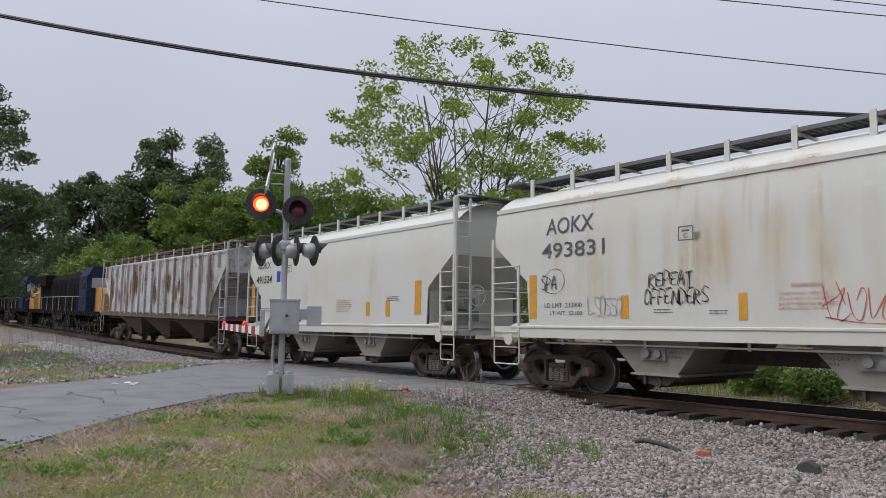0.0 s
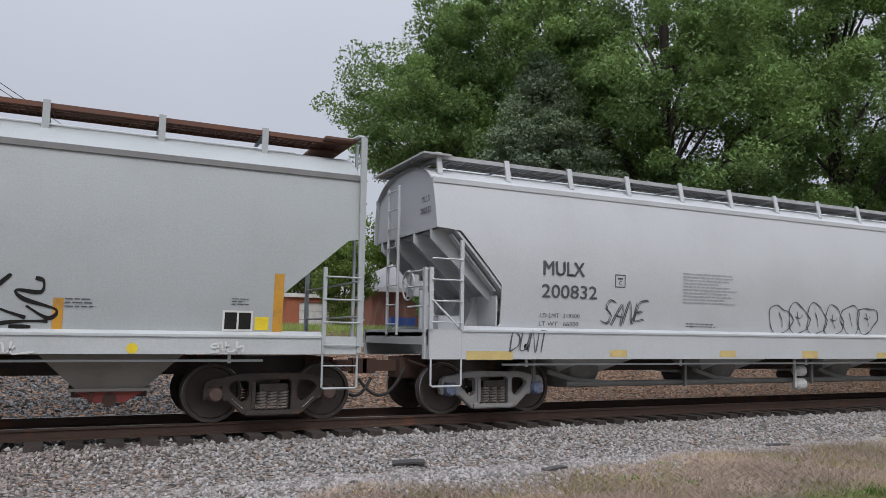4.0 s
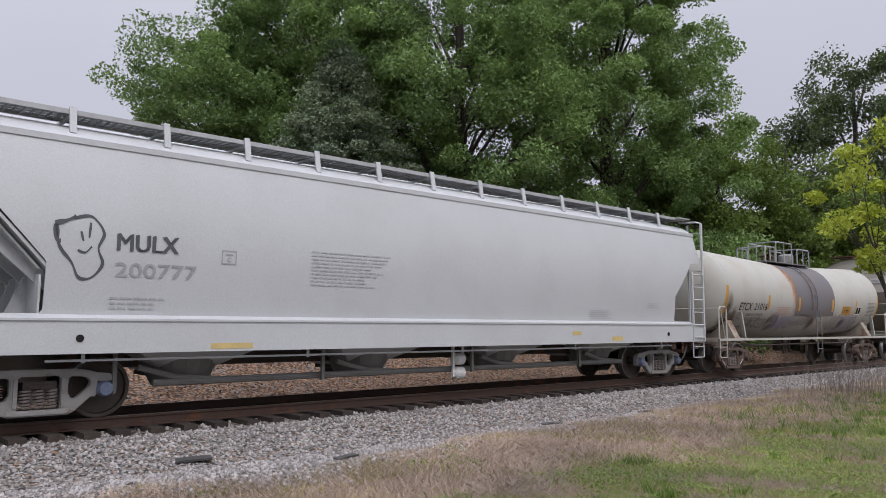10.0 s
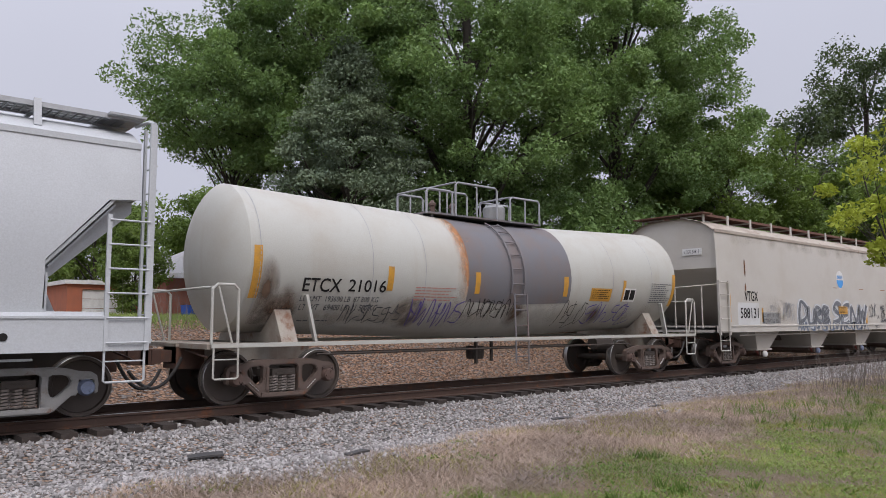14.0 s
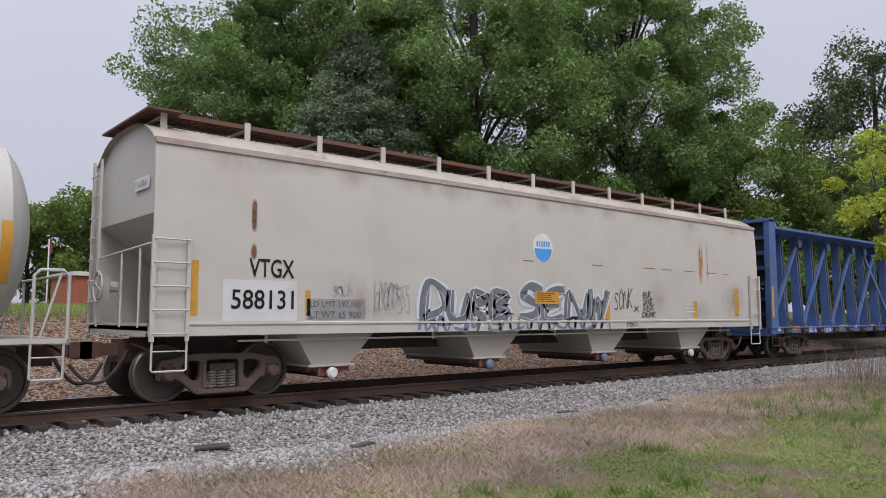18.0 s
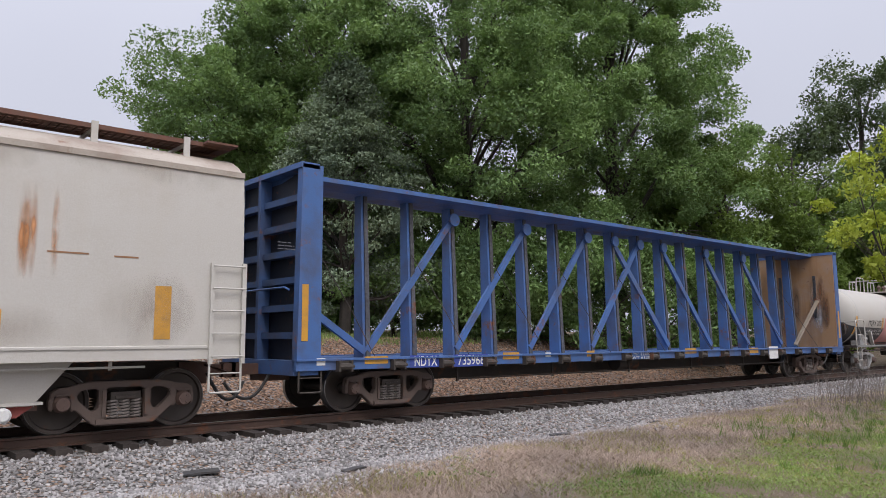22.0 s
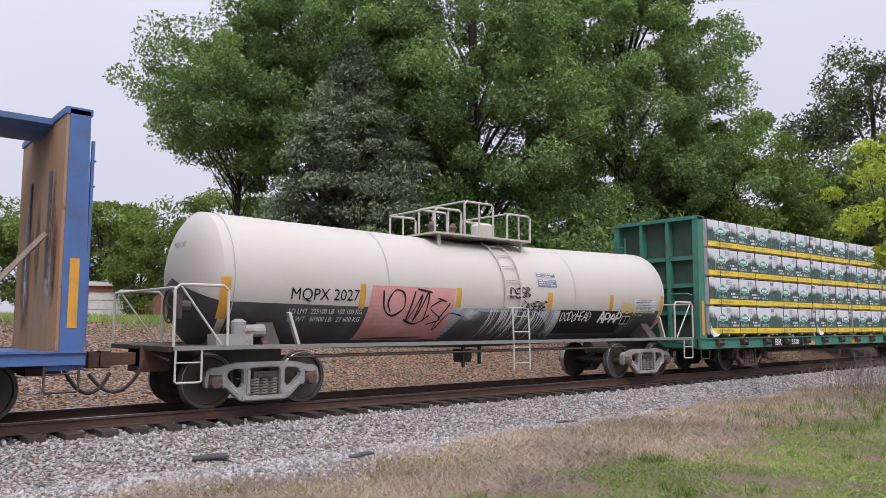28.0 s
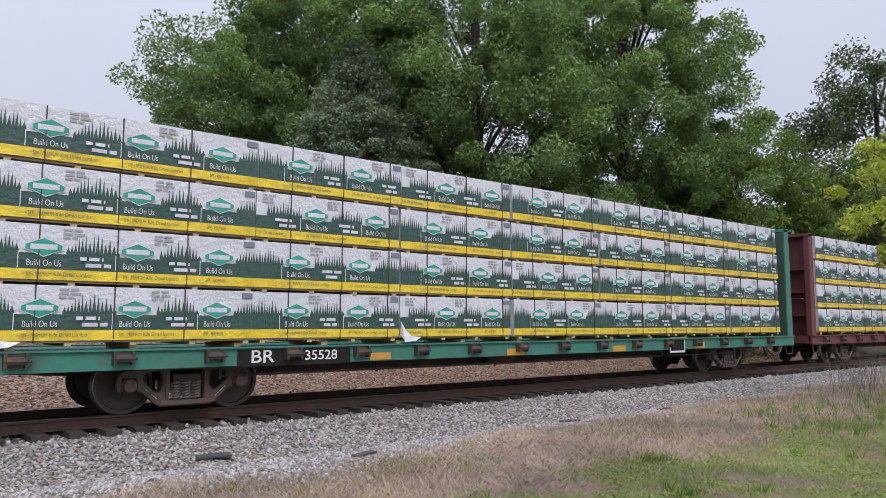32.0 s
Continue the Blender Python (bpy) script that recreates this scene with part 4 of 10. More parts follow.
k = Kit()
R = [((-5.5, -6.0), (-16.5, -3.0)), ((-8.0, -0.6), (-17.0, 1.4)), ((-10.0, 1.6), (-18.5, 3.4)), ((-12.3, 3.7), (-20.5, 5.4)), ((-14.6, 6.2), (-23.5, 8.2)), ((-14.2, 8.6), (-26.0, 10.2)), ((-13.0, 10.6), (-27.2, 11.6)),
     ((-12.6, 12.1), (-27.4, 12.2))]
R = [((p[0] + (r[0] - p[0]) * f / 6, p[1] + (r[1] - p[1]) * f / 6), (q[0] + (s_[0] - q[0]) * f / 6, q[1] + (s_[1] - q[1]) * f / 6)) for (p, q), (r, s_) in zip(R, R[1:]) for f in range(6)] + R[-1:]
for i, (a, b) in enumerate(R):
    for j in range(9):
        x, y = a[0] + (b[0] - a[0]) * j / 8, a[1] + (b[1] - a[1]) * j / 8
        h = -0.005 if i >= len(R) - 1 else ROAD_Z(x, y)
        k.v.append((x, y, h + float(track_rise(x)) * (i >= len(R) - 1)))
k.f = [(i * 9 + j, i * 9 + j + 1, (i + 1) * 9 + j + 1, (i + 1) * 9 + j) for i in range(len(R) - 1) for j in range(8)]
tagged(part("road", k, ASPHALT, smooth=True), "worn gray asphalt road up to the crossing", "road", kind="structure")
k = Kit()
k.box(-27.2, -13.2, YC - 0.66, YC + 0.66, -0.15, -0.01)
k.box(-27.2, -13.2, YC + 0.84, YC + 1.6, -0.15, -0.01)
tagged(part("crossing_panel", k, ASPHALT), "asphalt between the rails of the level crossing", "level crossing", kind="structure")
k = Kit()
k.box(-26, -13, YC + 1.5, 22.5, -0.5, -0.02)
k.box(-120, -9, 22.0, 27.5, -0.6, -0.03)
road2 = part("road", k, ASPHALT)
tagged(road2, "gray asphalt road beyond the track", "road", kind="structure")

# ---- the cars ----
P_VTGX_ROOF = material("dirty_beige_roof_paint", (0.4, 0.355, 0.3), 0.8, dirt=(0.16, 0.09, 0.06), dirt_amount=0.7, scale=1.2, rust=0.12)
# lighter copy of P_NCIX: the sill's stronger light is put into its colour
P_NCIX_SILL = material("clean_pale_gray_sill_paint", (0.5, 0.53, 0.535), 0.5, dirt_amount=0.2, scale=1.5)
GRAY_GUTTER = material("shaded_gutter_paint", (0.2, 0.2, 0.2), 0.6)
AOK_CUT = [(4.0, 0.05), (3.2, 0.05), (2.35, 1.1), (1.2, 1.18)]
AOK_PROF = [(1.5, 4.0), (1.58, 3.5), (1.6, 2.6), (1.6, 1.3)]


def aokx(label, u0, u1):
    return covered_hopper(label, u0, u1, P_AOKX, AOK_PROF, AOK_CUT, (1.14, 1.38), 4.5, 4.68,
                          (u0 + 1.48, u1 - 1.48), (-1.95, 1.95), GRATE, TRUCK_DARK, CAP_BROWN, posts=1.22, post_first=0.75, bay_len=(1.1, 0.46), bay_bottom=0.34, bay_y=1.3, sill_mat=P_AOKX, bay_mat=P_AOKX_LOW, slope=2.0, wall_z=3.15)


ribbed, rib_surf, rib_half = covered_hopper("old white ribbed covered hopper streaked with rust", -53.0, -33.8, P_RIB, [(1.55, 4.25), (1.56, 3.0), (1.56, 1.3)],
                                            [(4.25, 0.3), (3.6, 0.3), (2.2, 1.7), (1.6, 1.9)], (1.45, 1.66), 4.5, 4.75, (-51.2, -35.6), (-4.6, 0, 4.6), GRATE_RUST, TRUCK_DARK, ribs=17,
                                            bay_len=(2.3, 0.6), bay_bottom=0.45, bay_y=0.8, sill_mat=P_RUSTY_LOW, wall_z=3.4, slope=3.0)
car_a, surf_a, half_a = aokx("cream covered hopper with faded paint behind the signal", -31.6, -19.3)
car_b, surf_b, half_b = aokx("cream covered hopper with rust stains and graffiti", -17.9, -5.6)
# its bays get the dark bay paint, which has their shade painted in
car_n, surf_n, half_n = covered_hopper("clean pale gray covered hopper with black graffiti", -4.15, 15.05, P_NCIX, [(1.5, 3.97), (1.57, 3.4), (1.59, 2.7), (1.55, 1.9), (1.5, 1.3)],
                                       [(3.97, 0.02), (2.93, 0.02), (2.9, 0.22), (1.98, 1.27), (1.3, 1.32)], (1.08, 1.36), 4.5, 4.68, (-2.93, 13.82), (-6.0, -2.05, 2.05, 6.0), GRATE_RUST,
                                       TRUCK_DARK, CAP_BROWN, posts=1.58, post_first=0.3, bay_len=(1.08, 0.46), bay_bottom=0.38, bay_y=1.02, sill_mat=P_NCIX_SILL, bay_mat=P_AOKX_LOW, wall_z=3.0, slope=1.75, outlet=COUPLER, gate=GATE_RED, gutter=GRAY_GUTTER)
MUL_PROF = [(1.38, 4.13), (1.5, 3.65), (1.58, 3.1), (1.59, 2.6), (1.55, 2.0), (1.48, 1.4)]
MUL_CUT = [(4.13, 0.12), (3.26, 0.14), (3.22, 0.6), (2.3, 1.42), (1.62, 1.42), (1.48, 1.3)]


def mulx(label, u0, u1):
    return covered_hopper(label, u0, u1, P_MULX, MUL_PROF, MUL_CUT, (1.0, 1.5), 4.53, 4.64, (u0 + 1.54, u1 - 1.58), (-5.6, -1.9, 1.9, 5.6), GRATE_PALE, TRUCK_GRAY, CAP_BLUE,
                          posts=1.42, post_first=0.35, bay_len=(1.2, 0.4), bay_bottom=0.5, wall_z=3.25, slope=1.6, slope_in=0.28, bay_y=0.65, end_in=0.2, end_ribs=True, walk_y=0.8, post_lean=0.08)


car_m, surf_m, half_m = mulx("light gray covered hopper with curved sides and a graffiti scrawl", 16.28, 34.83)
car_k, surf_k, half_k = mulx("light gray covered hopper with curved sides and a painted face", 35.88, 54.8)
car_v, surf_v, half_v = covered_hopper("beige covered hopper with large block graffiti", 71.25, 89.78, P_VTGX, [(1.55, 4.12), (1.59, 3.6), (1.61, 2.8), (1.61, 1.2)],
                                       [(4.12, 0.02), (1.2, 0.02)], (1.08, 1.28), 4.56, 4.7, (72.65, 88.14), (-5.85, -1.9, 2.05, 5.95), GRATE_RUST, TRUCK_BROWN, CAP_BROWN, posts=1.45, post_first=0.3,
                                       bay_len=(0.92, 0.4), bay_bottom=0.33, wall_z=3.0, end_in=0.12, slope=2.6, outlet=CAP_BROWN, gate=GATE_RED, trim=P_VTGX_ROOF)


def tank_bend(x, r):
    """The two halves of a tank slope down a little to its middle, more on the wider tank."""
    return (0.23 if r > 1.3 else 0.12) * min(1.0, abs(x) / 6.8) - 0.07


def tank_head(r, q):
    """Radius and depth on a flat dished head with a tight knuckle, from its middle (0) to its rim (1)."""
    a, rim = q * 1.17, 1.17
    return r * math.sin(a) / math.sin(rim), 0.42 * (1 - math.cos(a)) / (1 - math.cos(rim))


def tank_car(label, u0, u1, r, zc, trucks, paint, sill_ends, sill_mat, frame_mat, cap, rail_mat=None):
    uc = (u0 + u1) / 2
    car = thing("tank_car", label, "tank car", uc, "cars of the train")
    h = (u1 - u0) / 2
    k = Kit()
    dish = [tank_head(r, i / 10) for i in range(11)]
    dish = [(a, b - h) for a, b in dish]
    dish[0] = (0.02, -h)
    k.turned(dish + [(r, -h + 0.5), (r, 0.0), (r, h - 0.5)] + [(a, -b) for a, b in reversed(dish)], (0, 0, zc), "x", 48)
    k.v = [(x, y, z + tank_bend(x, r)) for x, y, z in k.v]
    part("tank", k, paint, car, smooth=True)

    def surf(x, z):
        return -math.sqrt(max(0.0004, r * r - (z - zc - tank_bend(x, r)) ** 2))

    s0, s1 = sill_ends[0] - uc, sill_ends[1] - uc
    for a, b, p, q in ((s0, s0 + 2.6, s0 + 0.05, s0 + 0.9), (s1 - 2.6, s1, s1 - 0.9, s1 - 0.05)):
        k = Kit()
        k.box(a, b, -0.28, 0.28, 0.72, 1.05)
        k.box(p, q, -1.45, 1.45, 0.98, 1.06)
        part("stub_sill", k, sill_mat, car)
    for x in (trucks[0] - uc, trucks[1] - uc):
        k = Kit()
        k.prism_x([(-1.3, 1.06), (1.3, 1.06), (1.0, zc - r * 0.6), (0.5, zc - r * 0.9), (-0.5, zc - r * 0.9), (-1.0, zc - r * 0.6)], x - 0.16, x + 0.16)
        part("saddle", k, sill_mat, car)
        for y in (-1.25, 1.25):
            k = Kit()
            k.beam((x + 0.55, y, 1.02), (x + 0.35, y * 0.98, zc - 0.55), 0.12, 0.05)
            part("saddle_brace", k, paint, car)
    for y in (-1.5, 1.5):
        k = Kit()
        k.box(s0 + 0.1, s1 - 0.1, y - 0.02, y + 0.02, 1.0, 1.07)
        part("walkway_rail", k, rail_mat or paint, car)
        for s, e in ((1, s0), (-1, s1)):
            k = Kit()
            w = 0.55 if r > 1.3 else 0.98
            k.tube([(e + s * 0.1, y, 1.06), (e + s * 0.1, y, 1.95), (e + s * 0.18, y, 2.03), (e + s * (w - 0.08), y, 2.03), (e + s * w, y, 1.95), (e + s * w, y, 1.06)], 0.025, 7)
            k.tube([(e + s * 0.2, y, 2.0), (e + s * (w - 0.1), y, 1.08)], 0.018, 6)
            part("handrail", k, paint, car)
    for s, e in ((-1, s0), (1, s1)):
        k = Kit()
        k.tube([(e - s * 0.1, -1.5, 1.98), (e - s * 0.1, 1.5, 1.98)], 0.022, 7)
        part("end_handrail", k, paint, car)
        coupler(car, e, s)
        stirrup(car, e - s * 0.35, 0.42, -1.5, 0.5, 1.02, paint)
    for xc in trucks:
        truck(car, xc - uc, frame_mat, cap)
    k = Kit()
    k.tube([(s0 + 2.4, -0.9, 0.82), (s1 - 2.4, -0.9, 0.82)], 0.025, 6)
    k.tube([(s0 + 2.4, 0.4, 0.78), (s1 - 2.4, 0.4, 0.78)], 0.03, 6)
    k.turned([(0.16, -0.3), (0.17, 0.0), (0.17, 0.35), (0.12, 0.42)], (s1 - 3.3, -0.6, 0.85), "x", 14)
    k.turned([(0.2, 0.55), (0.22, 0.7), (0.22, 0.85)], (0, 0, 0), "z", 14)
    k.beam((-0.2, -0.25, zc - r + 0.1), (-0.2, -0.25, 0.45), 0.06, 0.06)
    k.beam((0.3, -0.25, zc - r + 0.1), (0.3, -0.25, 0.5), 0.06, 0.06)
    part("brake_rigging", k, STEEL, car)
    return car, surf, h


P_ETCX = material("tank_white_paint", (0.44, 0.445, 0.41), 0.6, dirt=(0.3, 0.22, 0.15), dirt_amount=0.35, scale=0.9, streak=0.4, streak_color=(0.36, 0.3, 0.24))
P_RUST_SILL = material("rusty_cream_paint", (0.36, 0.33, 0.28), 0.75, dirt=(0.15, 0.075, 0.045), dirt_amount=0.8, scale=1.4, streak=0.6, streak_color=(0.16, 0.08, 0.05), rust=0.35)
P_BAND = material("scorched_gray_band", (0.13, 0.135, 0.15), 0.6, dirt=(0.2, 0.11, 0.06), dirt_amount=0.5, scale=1.2, streak=0.4, streak_color=(0.2, 0.12, 0.08))
P_MQPX = material("tank_cream_paint", (0.45, 0.435, 0.4), 0.5, dirt=(0.4, 0.3, 0.2), dirt_amount=0.2, scale=0.9, streak=0.12, streak_color=(0.5, 0.42, 0.32))
P_LOWER = material("tank_black_lower_coat", (0.035, 0.035, 0.04), 0.5, dirt=(0.16, 0.15, 0.14), dirt_amount=0.3, scale=1.5, streak=0.25, streak_color=(0.16, 0.16, 0.17))
car_e, surf_e, half_e = tank_car("white tank car with a gray middle band and rust stains", 56.15, 69.85, 1.36, 2.455, (57.37, 68.5), P_ETCX, (55.75, 70.25), P_RUST_SILL, TRUCK_BROWN, CAP_BROWN)
car_q, surf_q, half_q = tank_car("cream tank car with a black lower half and graffiti", 115.7, 129.3, 1.215, 2.17, (116.97, 128.2), P_MQPX, (115.1, 129.9), TRUCK_DARK, TRUCK_GRAY, CAP_BROWN, P_DIRTY)


def centerbeam(label, u0, u1, paint, sill_mat, trucks, posts, step, end_mat, sz=0.83, back_mat=None):
    uc = (u0 + u1) / 2
    car = thing("centerbeam_car", label, "flat car", uc, "cars of the train")
    h = (u1 - u0) / 2
    for y in (-1.42, 1.42):
        k = Kit()
        k.box(-h, h, y - 0.06, y + 0.06, sz, 1.0)
        k.box(-h, h, y - 0.1, y + 0.1, 1.0, 1.03)
        part("side_sill", k, sill_mat, car)
        pitch = 1.22 if posts else 1.4
        for j in range(int((2 * h - 1) / pitch)):
            x = -h + 0.965 + j * pitch
            k = Kit()
            s = -1 if y < 0 else 1
            k.box(x - 0.15, x - 0.11, min(y, y + s * 0.18), max(y, y + s * 0.18), 0.8, 1.0)
            k.box(x + 0.11, x + 0.15, min(y, y + s * 0.18), max(y, y + s * 0.18), 0.8, 1.0)
            k.box(x - 0.13, x + 0.13, min(y, y + s * 0.09), max(y, y + s * 0.09), 0.86, 1.0)
            k.turned([(0.05, -0.14), (0.065, -0.12), (0.065, 0.12), (0.05, 0.14)], (x, y + s * 0.13, 0.89), "x", 8)
            k.turned([(0.03, 0.14), (0.03, 0.2)], (x, y + s * 0.13, 0.89), "x", 6)
            part("winch", k, STEEL, car)
    k = Kit()
    k.box(-h, h, -1.4, 1.4, 0.98, 1.01)
    part("deck", k, sill_mat, car)
    k = Kit()
    k.prism([(-h + 0.2, 0.7), (-h + 3.2, 0.5), (h - 3.2, 0.5), (h - 0.2, 0.7), (h - 0.2, 0.98), (-h + 0.2, 0.98)], -0.2, 0.2)
    part("centre_sill", k, STEEL, car)
    for s in (-1, 1):
        x = s * h
        a = lambda p, q: (min(x - s * p, x - s * q), max(x - s * p, x - s * q))
        k = Kit()
        k.box(*a(0.34, 0.40), -1.45, 1.45, 1.0, 4.48)
        part("bulkhead_sheet", k, end_mat, car, "scraped bulkhead panel")
        for y in (-1.38, 1.38):
            k = Kit()
            deep = 0.5 if posts and s < 0 else 0.36
            k.prism([(x - s * 0.02, 0.9), (x - s * deep, 0.9), (x - s * deep, 4.53), (x - s * 0.08, 4.53)], y - 0.09, y + 0.09)
            part("bulkhead_post", k, paint, car)
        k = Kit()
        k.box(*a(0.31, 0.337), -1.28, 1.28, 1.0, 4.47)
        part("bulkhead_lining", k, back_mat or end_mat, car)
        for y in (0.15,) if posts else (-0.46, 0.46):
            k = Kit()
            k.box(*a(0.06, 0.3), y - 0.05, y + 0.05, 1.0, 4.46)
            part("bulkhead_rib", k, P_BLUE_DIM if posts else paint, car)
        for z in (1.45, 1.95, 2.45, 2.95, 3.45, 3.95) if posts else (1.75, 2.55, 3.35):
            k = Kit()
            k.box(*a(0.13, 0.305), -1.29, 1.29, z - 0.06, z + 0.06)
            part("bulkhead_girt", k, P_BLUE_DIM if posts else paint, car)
        k = Kit()
        k.box(*a(0.05, 0.42), -1.47, 1.47, 4.46, 4.56)
        part("bulkhead_cap", k, paint, car)
        k = end_ladder_kit(x - s * 0.02, s, *((1.02, 1.42) if s < 0 else (-1.42, -1.02)), 1.1, 4.1)
        part("ladder", k, paint, car)
        k = Kit()
        k.tube([(x + s * 0.06, -1.3, 2.25), (x + s * 0.1, -1.2, 2.3), (x + s * 0.1, 1.1, 2.3), (x + s * 0.06, 1.2, 2.25)], 0.02, 6)
        part("end_handrail", k, paint, car)
        coupler(car, x - s * 0.03, s)
        stirrup(car, x - s * 0.3, 0.45, -1.45, 0.45, 0.86, STEEL)
        k = Kit()
        k.box(*a(0.0, 0.5), -1.4, 1.4, 0.75, 0.98)
        part("end_sill", k, sill_mat, car)
    if posts:
        k = Kit()
        k.prism_x([(-0.7, 4.44), (-0.7, 4.53), (-0.1, 4.61), (0.1, 4.61), (0.7, 4.53), (0.7, 4.44), (0.26, 4.37), (-0.26, 4.37)], -h + 0.3, h - 0.3)
        part("top_chord", k, paint, car, "weathered blue top beam")
        xs_ = [posts - uc + i * step for i in range(18)]
        for x in xs_:
            k = Kit()
            k.loft([[(x - 0.09, -0.36, 1.0), (x + 0.07, -0.36, 1.0), (x + 0.07, -0.02, 1.0), (x - 0.09, -0.02, 1.0)],
                    [(x - 0.08, -0.2, 4.4), (x + 0.06, -0.2, 4.4), (x + 0.06, 0.02, 4.4), (x - 0.08, 0.02, 4.4)]], True)
            q = part("post", k, paint, car, "weathered blue post")
            w = Kit()
            w.loft([[(x - 0.025, -0.39, 1.0), (x + 0.08, -0.39, 1.0), (x + 0.08, -0.33, 1.0), (x - 0.025, -0.33, 1.0)],
                    [(x - 0.02, -0.23, 4.4), (x + 0.07, -0.23, 4.4), (x + 0.07, -0.18, 4.4), (x - 0.02, -0.18, 4.4)]], True)
            part("wear_strip", w, WEAR, q)

        def diagonal(i, zi, j, zj):
            kk = Kit()
            kk.beam((xs_[i], -0.36 + 0.045 * (zi - 1), zi), (xs_[j], -0.36 + 0.045 * (zj - 1), zj), 0.15, 0.08, (0, 1, 0))
            kk.turned([(0.15, -0.36), (0.15, -0.3)], (xs_[j] if zj > zi else xs_[i], 0, max(zi, zj)), "y", 14)
            part("diagonal_brace", kk, paint, car)
        kk = Kit()
        kk.beam((xs_[1] - 0.05, -0.36, 1.12), (-h + 0.42, -0.31, 2.3), 0.14, 0.08, (0, 1, 0))
        part("diagonal_brace", kk, paint, car)
        for i in (1, 3, 5, 7):
            diagonal(i, 1.15, i + 2, 4.1)
        for i in (8, 10, 12, 14):
            diagonal(i, 4.1, i + 2, 1.15)
        for x in xs_[::2]:
            cab = Kit()
            cab.tube([(x, -0.3, 3.2), (x + 0.5, -0.9, 1.9), (x + 0.75, -1.35, 1.0)], 0.008, 4)
            part("tie_down_cable", cab, STEEL, car)
    for xc in trucks:
        truck(car, xc - uc, TRUCK_BROWN, CAP_BROWN, posts == 0)
    k = Kit()
    k.tube([(-h + 4, -1.2, 0.55), (h - 4, -1.2, 0.55)], 0.02, 6)
    for j in range(6):
        x = -h + 4 + j * (2 * h - 8) / 5
        k.beam((x, -1.2, 0.85), (x, -1.2, 0.5), 0.05, 0.03)
    k.turned([(0.2, -0.45), (0.21, 0.4)], (-1.0, -0.7, 0.72), "x", 14)
    part("brake_rigging", k, STEEL, car)
    return car, (lambda x, z: -1.48), h


# near-black blue with some rust, for the lining behind the bulkhead girts
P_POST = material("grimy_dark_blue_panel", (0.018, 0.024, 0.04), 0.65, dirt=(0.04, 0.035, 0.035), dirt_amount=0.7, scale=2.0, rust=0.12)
WEAR = material("dark_wear_strip", (0.035, 0.033, 0.036), 0.6, 0.2, dirt=(0.4, 0.42, 0.46), dirt_amount=0.16, scale=1.6, grain=14, rust=0.12)
P_BLUE = material("weathered_blue_paint", (0.05, 0.125, 0.32), 0.55, dirt=(0.07, 0.06, 0.06), dirt_amount=0.7, scale=2.0, streak=0.25, streak_color=(0.16, 0.12, 0.1), rust=0.12)
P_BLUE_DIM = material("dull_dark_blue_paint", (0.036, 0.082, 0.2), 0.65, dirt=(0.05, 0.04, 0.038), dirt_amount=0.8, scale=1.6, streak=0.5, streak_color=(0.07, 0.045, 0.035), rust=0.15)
P_BULK = material("scraped_rusty_panel", (0.33, 0.18, 0.075), 0.8, dirt=(0.3, 0.3, 0.32), dirt_amount=0.5, scale=1.1, streak=0.7, streak_color=(0.14, 0.07, 0.04), rust=0.15)
P_GREEN = material("weathered_green_paint", (0.03, 0.2, 0.14), 0.65, dirt=(0.07, 0.06, 0.05), dirt_amount=0.65, scale=2, streak=0.3, streak_color=(0.08, 0.07, 0.05), rust=0.1)
P_GRIMY_GREEN = material("grimy_green_panel", (0.035, 0.085, 0.06), 0.8, dirt=(0.05, 0.035, 0.026), dirt_amount=0.85, scale=1.4, streak=0.6, streak_color=(0.06, 0.04, 0.028), rust=0.2)
P_MAROON = material("maroon_paint", (0.12, 0.025, 0.03), 0.6, scale=2, streak=0.3, rust=0.1)
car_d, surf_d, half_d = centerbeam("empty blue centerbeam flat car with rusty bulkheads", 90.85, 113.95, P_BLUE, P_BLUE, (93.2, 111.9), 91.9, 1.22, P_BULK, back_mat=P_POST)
car_g, surf_g, half_g = centerbeam("green centerbeam flat car loaded with wrapped lumber", 130.2, 153.85, P_GREEN, P_GREEN, (133.7, 150.4), 0, 1.22, P_GRIMY_GREEN, 0.72)
car_r, surf_r, half_r = centerbeam("maroon centerbeam flat car loaded with wrapped lumber", 155.2, 178.8, P_MAROON, P_MAROON, (158.7, 175.4), 0, 1.22, P_MAROON, 0.72)


def motions():
    """The train rolls by: every car and its load along the track, every wheelset about its axle."""
    T = [t for t, _ in TRAIN_ROWS]
    D = [s for _, s in TRAIN_ROWS]

    def place(u, dx=0.0, dy=0.0, dz=0.0, span=7.0):
        rows = []
        for t, s in TRAIN_ROWS:
            x = u + s
            a, b = float(track_rise(x - span)), float(track_rise(x + span))
            rows.append((t, pose(x, YC, (a + b) / 2) @ pose(0, 0, 0, 0, -math.degrees(math.atan2(b - a, 2 * span)), 0) @ pose(dx, dy, dz)))
        return rows

    for car, u in TRAIN:
        walk(car, place(u))
    for load, u, x, y, z in RIDERS:
        walk(load, place(u, x, y, z))
    ticks = [i * 0.16 for i in range(201)]
    for w, x in WHEELSETS:
        walk(w, [(t, pose(x, 0, 0.457, 0, math.degrees((float(np.interp(t, T, D)) - D[0]) / 0.457), 0)) for t in ticks])


